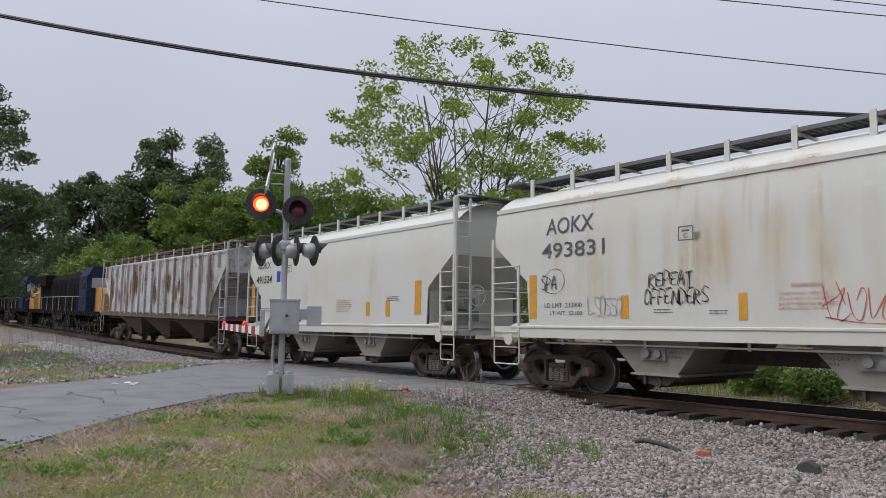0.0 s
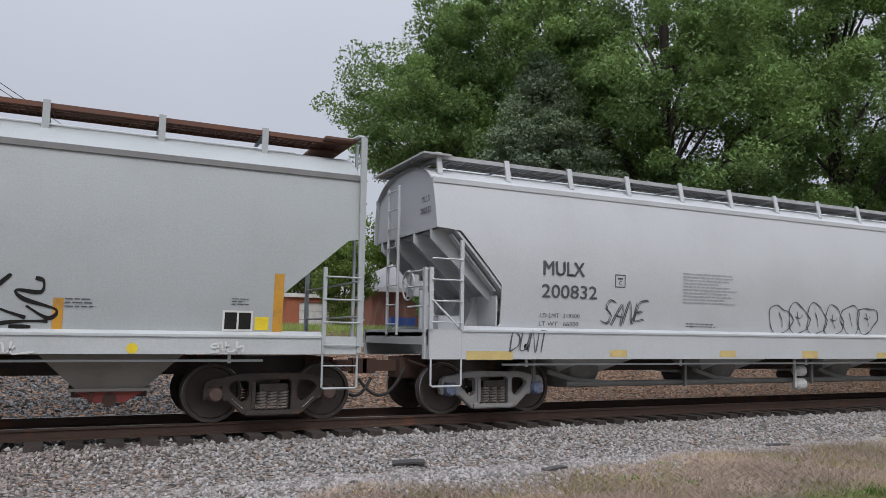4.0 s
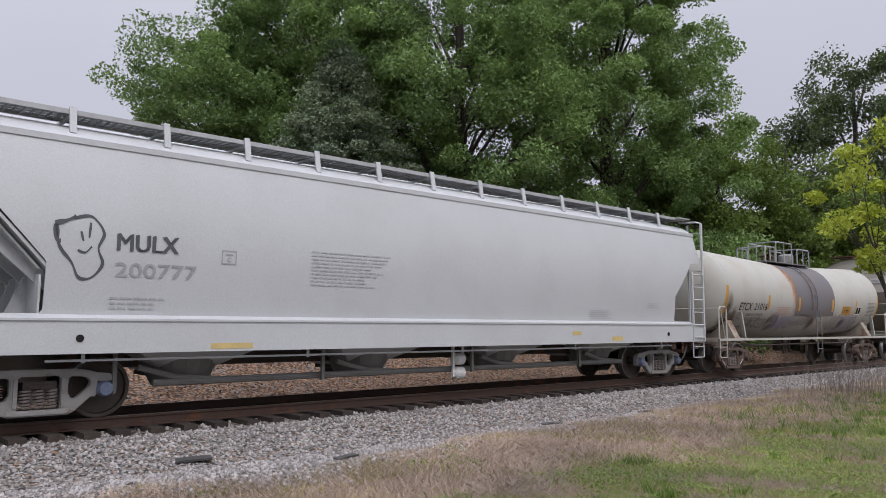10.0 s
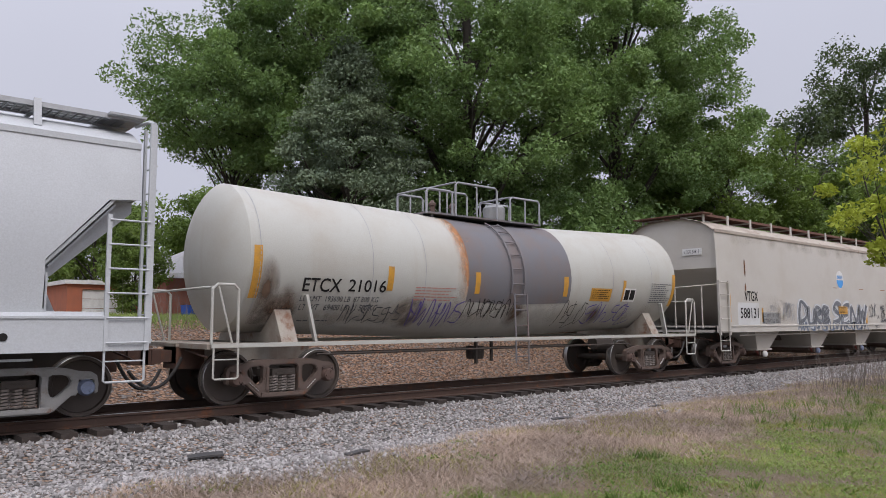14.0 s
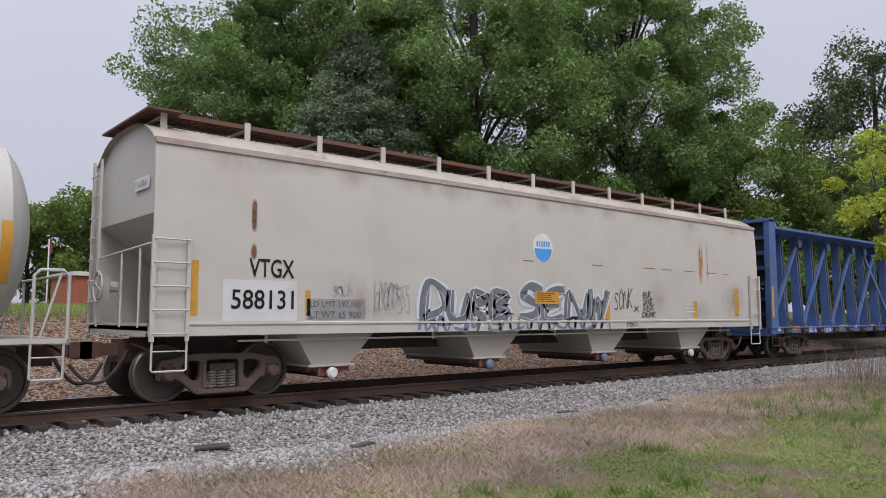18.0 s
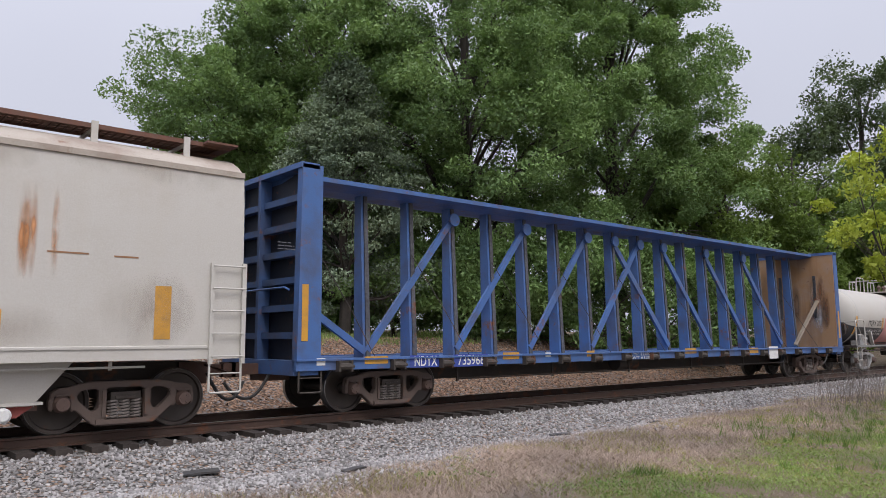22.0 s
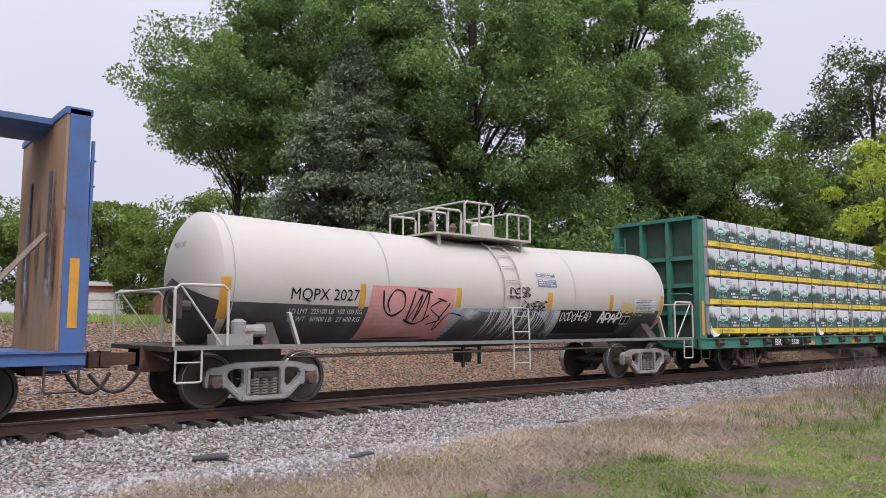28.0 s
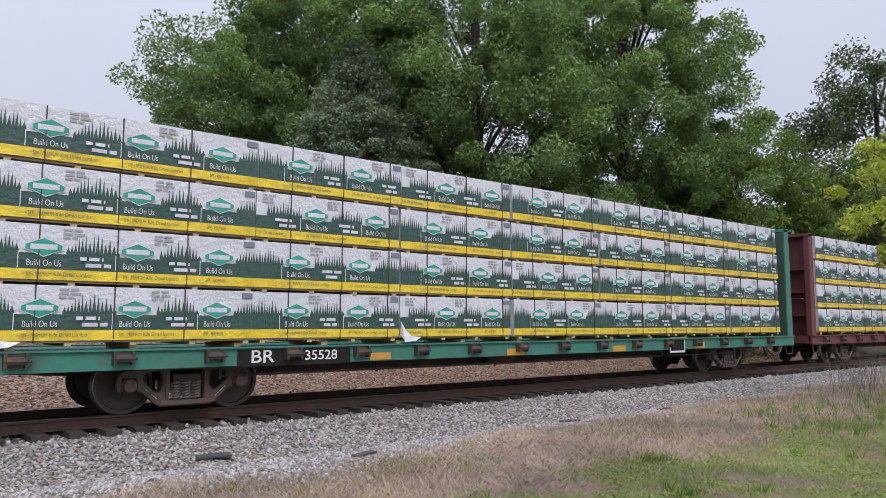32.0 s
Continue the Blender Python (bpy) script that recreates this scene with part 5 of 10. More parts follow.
# ---- trees ----
LEAF_OAK = leaf_material("oak_leaves", (0.15, 0.25, 0.097), 0.6, 0.32)
LEAF_DARK = leaf_material("dark_leaves", (0.075, 0.115, 0.055), 0.4, 0.25)
LEAF_SPRUCE = leaf_material("spruce_needles", (0.15, 0.21, 0.145), 0.5, 0.15)
LEAF_LIGHT = leaf_material("young_leaves", (0.2, 0.28, 0.075))
LEAF_MID = leaf_material("mid_green_leaves", (0.13, 0.205, 0.055), 0.45)
LEAF_YELLOW = leaf_material("yellow_green_leaves", (0.3, 0.38, 0.06))
BARK = material("bark", (0.05, 0.042, 0.036), 0.95, scale=4, grain=20, bump=0.6)


def tree(label, x, y, height, radius, leaf_mat, leaves, leaf_size, seed, crown_base=0.25, clumps=60, gap=0.5, trunk_r=None, shape="round", stems=1, base=None, limb=0.05, clump_size=0.16, name="tree", flat=0.45, limbs=90, twigs=2):
    rng = np.random.default_rng(seed)
    rnd = random.Random(seed)
    z0 = (zg(x, y) if base is None else base) - 0.1
    ob = new(name)
    ob.matrix_basis = pose(x, y, z0)
    tagged(ob, label, name)
    zc, hz = height * (1 + crown_base) / 2, height * (1 - crown_base) / 2
    cs = []
    while len(cs) < clumps:
        p = rng.normal(size=3)
        p /= np.linalg.norm(p)
        rr = rng.uniform(0.25, 1.0) ** 0.5 if shape != "shell" else rng.uniform(0.3, 1.0) ** 0.6
        p *= rr
        if shape == "cone":
            f = (p[2] + 1) / 2
            p[:2] *= (1 - f) ** 0.8 * 1.35 + 0.05
        elif shape == "shell":
            # heavy limbs swell the crown here and draw it in there
            p[:2] *= 1 + 0.3 * max(0.0, -p[2])
            p *= 0.86 + 0.3 * noise.noise(Vector(p) * 2.3 + Vector((seed, 0, 0)))
        elif shape == "layered":
            p[2] = p[2] * 0.9 + 0.12 * math.sin(5 * math.atan2(p[1], p[0]))
        c = np.array([p[0] * radius, p[1] * radius, zc + p[2] * hz])
        n = noise.noise(Vector((c[0] * 0.23 + seed, c[1] * 0.23, c[2] * 0.23)))
        if n > -gap * 0.5 or rng.random() < 0.25:
            cs.append(c)
    cs = np.array(cs)
    k = Kit()
    tr = trunk_r or height * 0.022
    feet = []
    for s in range(stems):
        a = rnd.uniform(0, 6.28)
        lean = 0.0 if stems == 1 else radius * 0.45
        fx, fy = (0.0, 0.0) if stems == 1 else (0.35 * math.cos(a), 0.35 * math.sin(a))
        top = (fx + lean * math.cos(a), fy + lean * math.sin(a), height * 0.86)
        pts = [(fx + (top[0] - fx) * q ** 1.2 + rnd.uniform(-0.1, 0.1), fy + (top[1] - fy) * q ** 1.2 + rnd.uniform(-0.1, 0.1), top[2] * q) for q in (0, 0.2, 0.4, 0.6, 0.8, 1.0)]
        k.tube(pts, tr, 9, tr * 0.2)
        feet.append(pts)
    part("trunk", k, BARK, ob, smooth=True)
    k = Kit()
    for c in cs[: min(len(cs), limbs)]:
        pts = feet[rnd.randrange(len(feet))]
        h = max(0.15, min(0.9, (c[2] - np.hypot(c[0], c[1]) * 0.7) / height))
        i = h * 5
        a, b = pts[min(5, int(i))], pts[min(5, int(i) + 1)]
        f = i - int(i)
        s = [a[j] + (b[j] - a[j]) * f for j in range(3)]
        m = [(s[j] + c[j]) / 2 + rnd.uniform(-0.3, 0.3) for j in range(3)]
        m[2] += 0.06 * height * (1 if shape != "cone" else -0.5)
        k.tube([s, m, tuple(c)], tr * 0.28, 5, tr * 0.05)
        for _ in range(twigs):
            e = [c[j] + rnd.uniform(-1, 1) * radius * clump_size for j in range(3)]
            k.tube([m, e], tr * 0.1, 4, tr * 0.03)
    part("branchwork", k, BARK, ob, smooth=True)
    idx = rng.integers(0, len(cs), leaves)
    size = radius * clump_size * rng.uniform(0.6, 1.4, len(cs))
    off = rng.normal(size=(leaves, 3))
    off /= np.linalg.norm(off, axis=1)[:, None]
    off *= rng.random((leaves, 1)) ** 0.45 * size[idx][:, None] * 1.7
    off[:, 2] *= flat + 0.25
    cen = cs[idx] + off
    if shape == "layered":
        loose = rng.random(leaves) < 0.2
        cen[loose] += rng.normal(size=(int(loose.sum()), 3)) * np.array([0.6, 0.6, 0.5]) * radius * 0.07
    if shape == "shell":
        # sprays droop away from the middle of their clump
        cen[:, 2] -= (off[:, 0] ** 2 + off[:, 1] ** 2) * 0.22
    nrm = rng.normal(size=(leaves, 3)) + np.array([0, -0.1, 0.45])
    if shape == "cone":
        nrm = rng.normal(size=(leaves, 3)) + np.array([0, 0, 0.6])
    nrm /= np.linalg.norm(nrm, axis=1)[:, None]
    t = np.cross(nrm, rng.normal(size=(leaves, 3)))
    t /= np.linalg.norm(t, axis=1)[:, None]
    b = np.cross(nrm, t)
    L = leaf_size * rng.uniform(0.6, 1.3, (leaves, 1))
    tris = np.stack([cen - t * L - b * L * 0.45, cen - t * L * 0.3 + b * L * 0.75, cen + t * L * 1.1 - b * L * 0.1], 1)
    part("crown", tris_mesh("crown", tris, leaf_mat), leaf_mat, ob)
    return ob


def at(az, d):
    return d * math.sin(radians(az)), d * math.cos(radians(az))


OAK = dict(shape="shell", limbs=42, twigs=1, flat=0.4, gap=0.55)
tree("large dark green oak behind the track", *at(31.3, 37), 22.5, 7.4, LEAF_OAK, 160000, 0.088, 11, 0.06, 350, clump_size=0.07, trunk_r=0.36, **OAK)
tree("large dark green oak behind the track", *at(42.5, 35), 24, 8.6, LEAF_OAK, 200000, 0.088, 12, 0.06, 430, clump_size=0.067, trunk_r=0.4, **OAK)
tree("large dark green oak behind the track", *at(53.9, 40), 25.5, 7.8, LEAF_OAK, 170000, 0.092, 13, 0.06, 350, clump_size=0.072, trunk_r=0.38, **OAK)
tree("blue-green spruce in front of the oaks", *at(33.2, 31), 12.2, 3.9, LEAF_SPRUCE, 60000, 0.075, 14, 0.06, 230, shape="cone", name="conifer", flat=0.22, limbs=60, twigs=0, clump_size=0.11)
tree("dark green understorey tree beside the oaks", *at(24.8, 37.5), 15.5, 6.4, LEAF_OAK, 54000, 0.088, 15, 0.42, 210, shape="shell", limbs=70, twigs=1, flat=0.3, gap=0.9, clump_size=0.09, trunk_r=0.14)
for i, (az, d, h, r) in enumerate([(61.8, 46, 13.2, 5.2), (66.3, 48, 13.8, 5.4), (71.5, 50, 12.6, 5.5), (57.2, 48, 12.5, 5.2), (78, 60, 13, 7), (84, 80, 14, 8)]):
    tree("bright green broadleaf tree at the wood's edge", *at(az, d), h, r, LEAF_MID, 36000 if i < 3 else 16000, 0.115 if i < 3 else 0.16, 30 + i, 0.03, 130, clump_size=0.11, flat=0.35, limbs=20, twigs=0, shape="shell")
tree("tall dark tree behind the wood's edge", *at(70.6, 75), 25.6, 9.0, LEAF_DARK, 48000, 0.17, 40, 0.12, 170, clump_size=0.11, limbs=20, twigs=0, shape="shell")
for i, (az, d, h, r) in enumerate([(37, 34, 5, 3), (41, 33, 5, 3.2), (45, 33, 5, 3), (49, 34, 6, 3.4), (53, 35, 6, 3.2), (57, 36, 6, 3.4), (61, 38, 6.5, 3.6), (33, 33, 4, 2.4), (29.5, 33, 4, 2.2), (26.5, 33.5, 4.2, 2.0)]):
    tree("dark green shrub under the oaks", *at(az, d), h, r, LEAF_OAK, 12000, 0.1, 50 + i, 0.0, 60, clump_size=0.16, name="shrub", limbs=16, twigs=0, flat=0.35)
for i, (az, d, h, r) in enumerate([(11, 80, 11, 6), (15.5, 75, 11, 6), (19.5, 80, 12, 6), (6, 85, 10, 6), (24, 78, 13, 6), (-17.5, 62, 12.5, 5), (2, 90, 8, 5)]):
    tree("green broadleaf tree beyond the houses", *at(az, d), h, r, LEAF_MID, 16000, 0.2, 60 + i, 0.08, 80, clump_size=0.14, limbs=16, twigs=0)
for i, (az, d, h, r) in enumerate([(-30, 60, 7.5, 4.2), (-34.5, 57, 7, 4), (-39, 62, 8, 4.4), (-44, 66, 8.5, 4.6), (-26, 72, 9, 5)]):
    tree("green broadleaf tree beyond the crossing road", *at(az, d), h, r, LEAF_MID, 12000, 0.16, 140 + i, 0.02, 70, clump_size=0.15, limbs=16, twigs=0, flat=0.4)
tree("rounded green bush beside the brick house", *at(18.2, 38.5), 4.4, 1.35, LEAF_MID, 14000, 0.07, 70, 0.0, 70, clump_size=0.2, name="bush", limbs=16, twigs=0)
tree("tall young-leaved tree with many thin stems", *at(-50.3, 46), 19.8, 8.7, LEAF_LIGHT, 20000, 0.135, 81, 0.22, 170, stems=7, trunk_r=0.13, clump_size=0.062, gap=0.5, limbs=90, twigs=1, flat=0.4)
for i, (az, d, h, r, m, n) in enumerate([(-72.4, 92, 25, 8.4, LEAF_DARK, 50000), (-64.8, 76, 22, 4.6, LEAF_MID, 18000), (-69, 62, 13.5, 5.5, LEAF_MID, 28000), (-63, 58, 14, 6, LEAF_MID, 28000), (-58, 56, 12.5, 5.5, LEAF_MID, 22000),
                                         (-77.0, 92, 19, 7.6, LEAF_DARK, 30000), (-81, 110, 13, 8, LEAF_DARK, 16000), (-75.5, 72, 9.5, 5, LEAF_MID, 16000), (-85, 110, 11, 9, LEAF_DARK, 12000), (-54, 60, 10, 5, LEAF_MID, 14000), (-88, 95, 10, 8, LEAF_DARK, 10000)]):
    tree("green broadleaf tree along the line" if m is LEAF_MID else "dark green broadleaf tree along the line", *at(az, d), h, r, m, n, 0.16 if d < 80 else 0.21, 90 + i, 0.04, 130, clump_size=0.12, limbs=24, twigs=0, flat=0.4, shape="shell")
tree("leafy dark tree overhanging the verge", *at(-85.6, 32), 10.0, 4.0, LEAF_DARK, 26000, 0.085, 105, 0.1, 90, clump_size=0.12, limbs=50, twigs=1, flat=0.25)
tree("slender sapling with yellow-green leaves", *at(73.8, 20.5), 6.8, 2.3, LEAF_YELLOW, 4600, 0.07, 112, 0.42, 42, trunk_r=0.05, clump_size=0.1, gap=0.9, name="sapling", flat=0.35, stems=3)
for i, (x, y, h, r) in enumerate([(-8.6, 18.0, 1.2, 0.9), (-6.6, 19.0, 1.0, 1.0), (-4.6, 18.2, 1.3, 0.8), (-10.4, 18.6, 1.0, 0.8), (-3.2, 20.5, 1.5, 1.2), (-11.6, 20.0, 1.4, 1.0)]):
    tree("low green bush in the rough grass behind the track", x, y, h, r, LEAF_MID, 3500, 0.06, 120 + i, 0.0, 22, clump_size=0.28, name="bush", limbs=12, twigs=0)


# ---- marks, ladders and fittings of the cars ----
BLUE_DARK = material("dark_blue_panel", (0.03, 0.06, 0.3), 0.5)
PALE_BLUE = material("pale_blue_spray", (0.47, 0.52, 0.57), 0.6)
SPRAY_GRAY = material("dark_gray_spray", (0.11, 0.12, 0.14), 0.6, dirt=(0.25, 0.26, 0.27), dirt_amount=0.6, scale=5)
WHITE_MIST = soft_material("whitish_spray_mist", (0.6, 0.63, 0.68), 0.5, 0.6, 2.0, (1, 1, 1), 2.0)
PINK_FLAT = material("flat_pink_spray", (0.47, 0.2, 0.185), 0.6, dirt=(0.62, 0.42, 0.4), dirt_amount=0.5, scale=1.6, streak=0.3, streak_color=(0.3, 0.14, 0.13))
BLUE_WASH = material("gray_blue_spray", (0.2, 0.225, 0.265), 0.6, dirt=(0.42, 0.44, 0.48), dirt_amount=0.7, scale=1.3, streak=0.6, streak_color=(0.1, 0.11, 0.13))
REPAINT = material("whitish_repaint_coat", (0.57, 0.575, 0.57), 0.6, dirt=(0.46, 0.45, 0.42), dirt_amount=0.9, scale=2.2)
SLATE = material("slate_blue_panel", (0.05, 0.085, 0.15), 0.5)
PRINT_FAINT = material("faint_print", (0.41, 0.42, 0.44), 0.6)
BLUE_GRAY = material("blue_gray_spray", (0.16, 0.2, 0.27), 0.6)
RED_FADED = material("faded_red_lettering", (0.5, 0.2, 0.16), 0.6)
FADED_WHITE = material("faded_white_spray", (0.6, 0.61, 0.62), 0.6, dirt=(0.45, 0.44, 0.42), dirt_amount=0.8, scale=3)
GRAY_PLACARD = material("gray_painted_panel", (0.3, 0.31, 0.31), 0.6)
YELLOW_FADED = material("faded_yellow_mark", (0.6, 0.46, 0.18), 0.6)
RUST_STAIN = soft_material("rust_stain", (0.52, 0.24, 0.1), 0.85, grain=4.0)
RUST_DARK = soft_material("dark_rust_run", (0.2, 0.09, 0.045), 1.3, grain=4.0)
RUST_LINE = material("rust_line", (0.3, 0.15, 0.07), 0.85, scale=6)
BROWN_STAIN = soft_material("brown_spill_stain", (0.17, 0.11, 0.075), 0.9, grain=2.5)
OCHRE_STAIN = soft_material("ochre_water_stain", (0.72, 0.55, 0.3), 0.17, grain=2.0, stretch=(2, 2, 0.15))
GRIME = soft_material("road_grime", (0.36, 0.29, 0.22), 0.2, grain=2.0, stretch=(1.5, 1.5, 0.4))


def box_mark(car, x, z, w, h, mat, surf):
    """A thin square outline with a bar inside."""
    t, vs, fs = 0.02, [], []
    for a, b, c, d in ((x, x + w, z, z + t), (x, x + w, z + h - t, z + h), (x, x + t, z, z + h), (x + w - t, x + w, z, z + h), (x + w * 0.25, x + w * 0.75, z + h * 0.62, z + h * 0.74)):
        n = len(vs)
        vs += [(a, c), (b, c), (b, d), (a, d)]
        fs.append((n, n + 1, n + 2, n + 3))
    part("stencil_frame", skin_mesh("stencil_frame", vs, fs, surf, mat), mat, car)
    lettering(car, "C", x + w * 0.36, z + h * 0.18, w * 0.28, h * 0.32, mat, surf)


def round_mark(car, x, z, r, mat, surf):
    vs = [(x + r * math.cos(a * 0.2618), z + r * math.sin(a * 0.2618)) for a in range(24)]
    part("round_decal", skin_mesh("round_decal", vs, [tuple(range(24))], surf, mat, 0.005), mat, car)


def half_disc(car, x, z, r, mat, surf):
    vs = [(x + r * math.cos(math.pi + a * math.pi / 12), z - 0.02 + r * math.sin(math.pi + a * math.pi / 12)) for a in range(13)]
    part("round_decal", skin_mesh("round_decal", vs, [tuple(range(13))], surf, mat, 0.009), mat, car, "blue lower half of a round decal")
    vs, fs = [], []
    for i in range(6):
        a, n = x - r * 0.78 + i * r * 0.27, len(vs)
        vs += [(a, z + r * 0.1), (a + r * 0.16, z + r * 0.1), (a + r * 0.22, z + r * 0.52), (a + r * 0.06, z + r * 0.52)]
        fs.append((n, n + 1, n + 2, n + 3))
    part("decal_bars", skin_mesh("decal_bars", vs, fs, surf, mat, 0.012), mat, car)


def face_tag(car, x, z, w, h, mat, surf):
    vs, fs = [], []
    P = lambda a, b: (x + a * w, z + b * h)
    stroke(vs, fs, [P(0.35, 0.95), P(0.7, 1.0), P(0.95, 0.75), P(0.85, 0.5), P(0.95, 0.25), P(0.75, 0.03), P(0.5, 0.02), P(0.35, 0.25), P(0.1, 0.5), P(0.02, 0.8)], 0.05)
    stroke(vs, fs, [P(0.0, 0.85), P(0.2, 0.9), P(0.4, 0.98)], 0.08)
    stroke(vs, fs, [P(0.02, 0.84), P(0.05, 0.6), P(0.12, 0.58)], 0.08)
    stroke(vs, fs, [P(0.5, 0.75), P(0.55, 0.6)], 0.035)
    stroke(vs, fs, [P(0.68, 0.9), P(0.66, 0.65)], 0.035)
    stroke(vs, fs, [P(0.45, 0.45), P(0.6, 0.42), P(0.72, 0.52)], 0.035)
    part("graffiti", skin_mesh("graffiti", vs, fs, surf, mat, 0.008), mat, car, "spray-painted smiling shape")


def tag_strokes(car, text, mat, surf, thick):
    """Brush strokes through x,z points; strokes are parted by semicolons."""
    vs, fs = [], []
    for run in text.split(";"):
        stroke(vs, fs, [tuple(float(c) for c in p.split(",")) for p in run.split()], thick)
    part("graffiti", skin_mesh("graffiti", vs, fs, surf, mat, 0.009), mat, car, "black spray-painted tag")


def bubble_tag(car, x, z, w, h, letters, mat, surf, seed):
    """A row of overlapping rounded letters drawn in a thin line."""
    r = random.Random(seed)
    vs, fs = [], []
    pitch = w / letters
    for i in range(letters):
        cx, cz, a = x + (i + 0.5) * pitch, z + h / 2 + r.uniform(-0.04, 0.04), r.uniform(0, 6.28)
        ring = []
        for j in range(11):
            q = 2 * math.pi * j / 10
            k = 1 + 0.16 * math.sin(3 * q + a) + 0.1 * math.sin(2 * q + 2 * a)
            ring.append((cx + 0.6 * pitch * k * math.cos(q), cz + 0.48 * h * k * math.sin(q)))
        stroke(vs, fs, ring, 0.03)
        stroke(vs, fs, [(cx - 0.05, cz + 0.24 * h), (cx + r.uniform(-0.08, 0.08), cz), (cx + 0.12 * pitch, cz - 0.22 * h)], 0.026)
        if i % 2:
            stroke(vs, fs, [(cx - 0.2 * pitch, cz + 0.05), (cx + 0.05, cz + 0.02), (cx + 0.2 * pitch, cz + 0.1)], 0.024)
    part("graffiti", skin_mesh("graffiti", vs, fs, surf, mat, 0.0135), mat, car, "outlined bubble-letter graffiti")


def patch_mesh(name, x, z, w, h, mat, surf, eps, nx=8, nz=12):
    vs = [(x + w * i / nx, z + h * j / nz) for j in range(nz + 1) for i in range(nx + 1)]
    return skin_mesh(name, vs, [(j * (nx + 1) + i, j * (nx + 1) + i + 1, (j + 1) * (nx + 1) + i + 1, (j + 1) * (nx + 1) + i) for j in range(nz) for i in range(nx)], surf, mat, eps)


def spray_cloud(car, x, z, w, h, mat, surf, seed):
    part("graffiti", patch_mesh("graffiti", x - w * 0.12, z - h * 0.15, w * 1.24, h * 1.3, mat, surf, 0.0075 + 0.0005 * seed), mat, car, "misty patch of spray paint")


def stain(car, x, z, w, h, mat, surf, seed, name="stain"):
    """A soft blotch or run."""
    part(name, patch_mesh(name, x, z, w, h, mat, surf, 0.004 + 0.0003 * (seed % 8)), mat, car)


def corner_ladders(car, half, s, mat, inner, side_top, tall_top, sill_z, y=-1.62, end=True, low=0.55):
    """The ladders at one corner of a car: a short one on the side and a tall one on the end; s is the way out."""
    x1 = s * (half - 0.02)
    x0 = s * (half - inner)
    k = Kit()
    k.box(x0 - 0.03, x0 + 0.03, y - 0.02, y + 0.03, sill_z, side_top)
    k.box(x1 - 0.035, x1 + 0.035, y - 0.02, y + 0.03, sill_z, tall_top)
    n = int((side_top - sill_z) / 0.36)
    for i in range(n + 1):
        z = sill_z + 0.12 + i * 0.36
        if z < side_top:
            k.tube([(x0, y - 0.03, z), (x1, y - 0.03, z)], 0.015, 6)
    part("ladder", k, mat, car, "steel corner ladder")
    if end:
        k = end_ladder_kit(s * (half + 0.03), s, y + 0.03, y + 0.48, sill_z + 0.1, tall_top)
        k.tube([(s * half, y, tall_top), (s * (half - 0.03), y + 0.15, tall_top + 0.06), (s * (half - 0.05), -0.9, tall_top + 0.1)], 0.03, 6)
        part("ladder", k, mat, car, "steel end ladder")
    stirrup(car, s * (half - inner / 2 - 0.02), inner * 0.95, y + 0.02, low, sill_z + 0.05, mat)


for c, h, mt in ((car_a, half_a, P_AOKX), (car_b, half_b, P_AOKX)):
    corner_ladders(c, h, 1, mt, 0.55, 2.75, 4.55, 1.14)
    corner_ladders(c, h, -1, mt, 0.85, 2.72, 3.35, 1.14, end=False)
    for x in (h - 0.6, -h + 0.55):
        k = Kit()
        k.turned([(0.13, -0.02), (0.13, 0.02)], (x, -1.63, 1.1), "y", 16)
        part("pull_eye", k, mt, c)
    brake_wheel(c, h - 0.55, 1, -0.55, 2.15, mt)
    k = Kit()
    k.turned([(0.2, -0.4), (0.2, 0.35)], (h - 0.75, -0.8, 1.95), "x", 16)
    k.box(h - 1.0, h - 0.5, -1.2, -0.4, 1.5, 1.75)
    part("brake_cylinder", k, P_DIRTY, c)
    # lock plates on the hopper bays
    for xb in (-1.95, 1.95):
        k = Kit()
        k.box(xb - 0.28, xb + 0.28, -1.4, -1.3, 0.78, 1.02)
        for dx in (-0.12, 0.12):
            k.turned([(0.08, -0.05), (0.08, 0.04)], (xb + dx, -1.41, 0.9), "y", 10)
        part("gate_lock", k, P_DIRTY, c)
for c, h, mt in ((car_a, half_a, P_AOKX), (car_b, half_b, P_AOKX), (car_n, half_n, P_NCIX)):
    for e in (-1, 1):
        k = Kit()
        k.box(e * (h - 0.03) - 0.035, e * (h - 0.03) + 0.035, 1.47, 1.55, 1.14, 4.5)
        part("corner_post", k, mt, c)
        k = Kit()
        for z in (1.68, 2.25):
            k.tube([(e * (h - 0.02), -1.6, z), (e * (h - 0.02), 1.5, z)], 0.018, 6)
        part("end_handrail", k, mt, c)
corner_ladders(ribbed, rib_half, 1, P_RIB, 0.6, 3.0, 4.6, 1.5)
corner_ladders(ribbed, rib_half, -1, P_RIB, 0.6, 3.0, 4.6, 1.5)
corner_ladders(car_n, half_n, -1, P_NCIX, 0.6, 2.45, 4.62, 1.1)
corner_ladders(car_n, half_n, 1, P_NCIX, 0.6, 2.45, 4.62, 1.1)
brake_wheel(car_n, -half_n + 0.5, -1, -0.3, 2.1, P_NCIX)
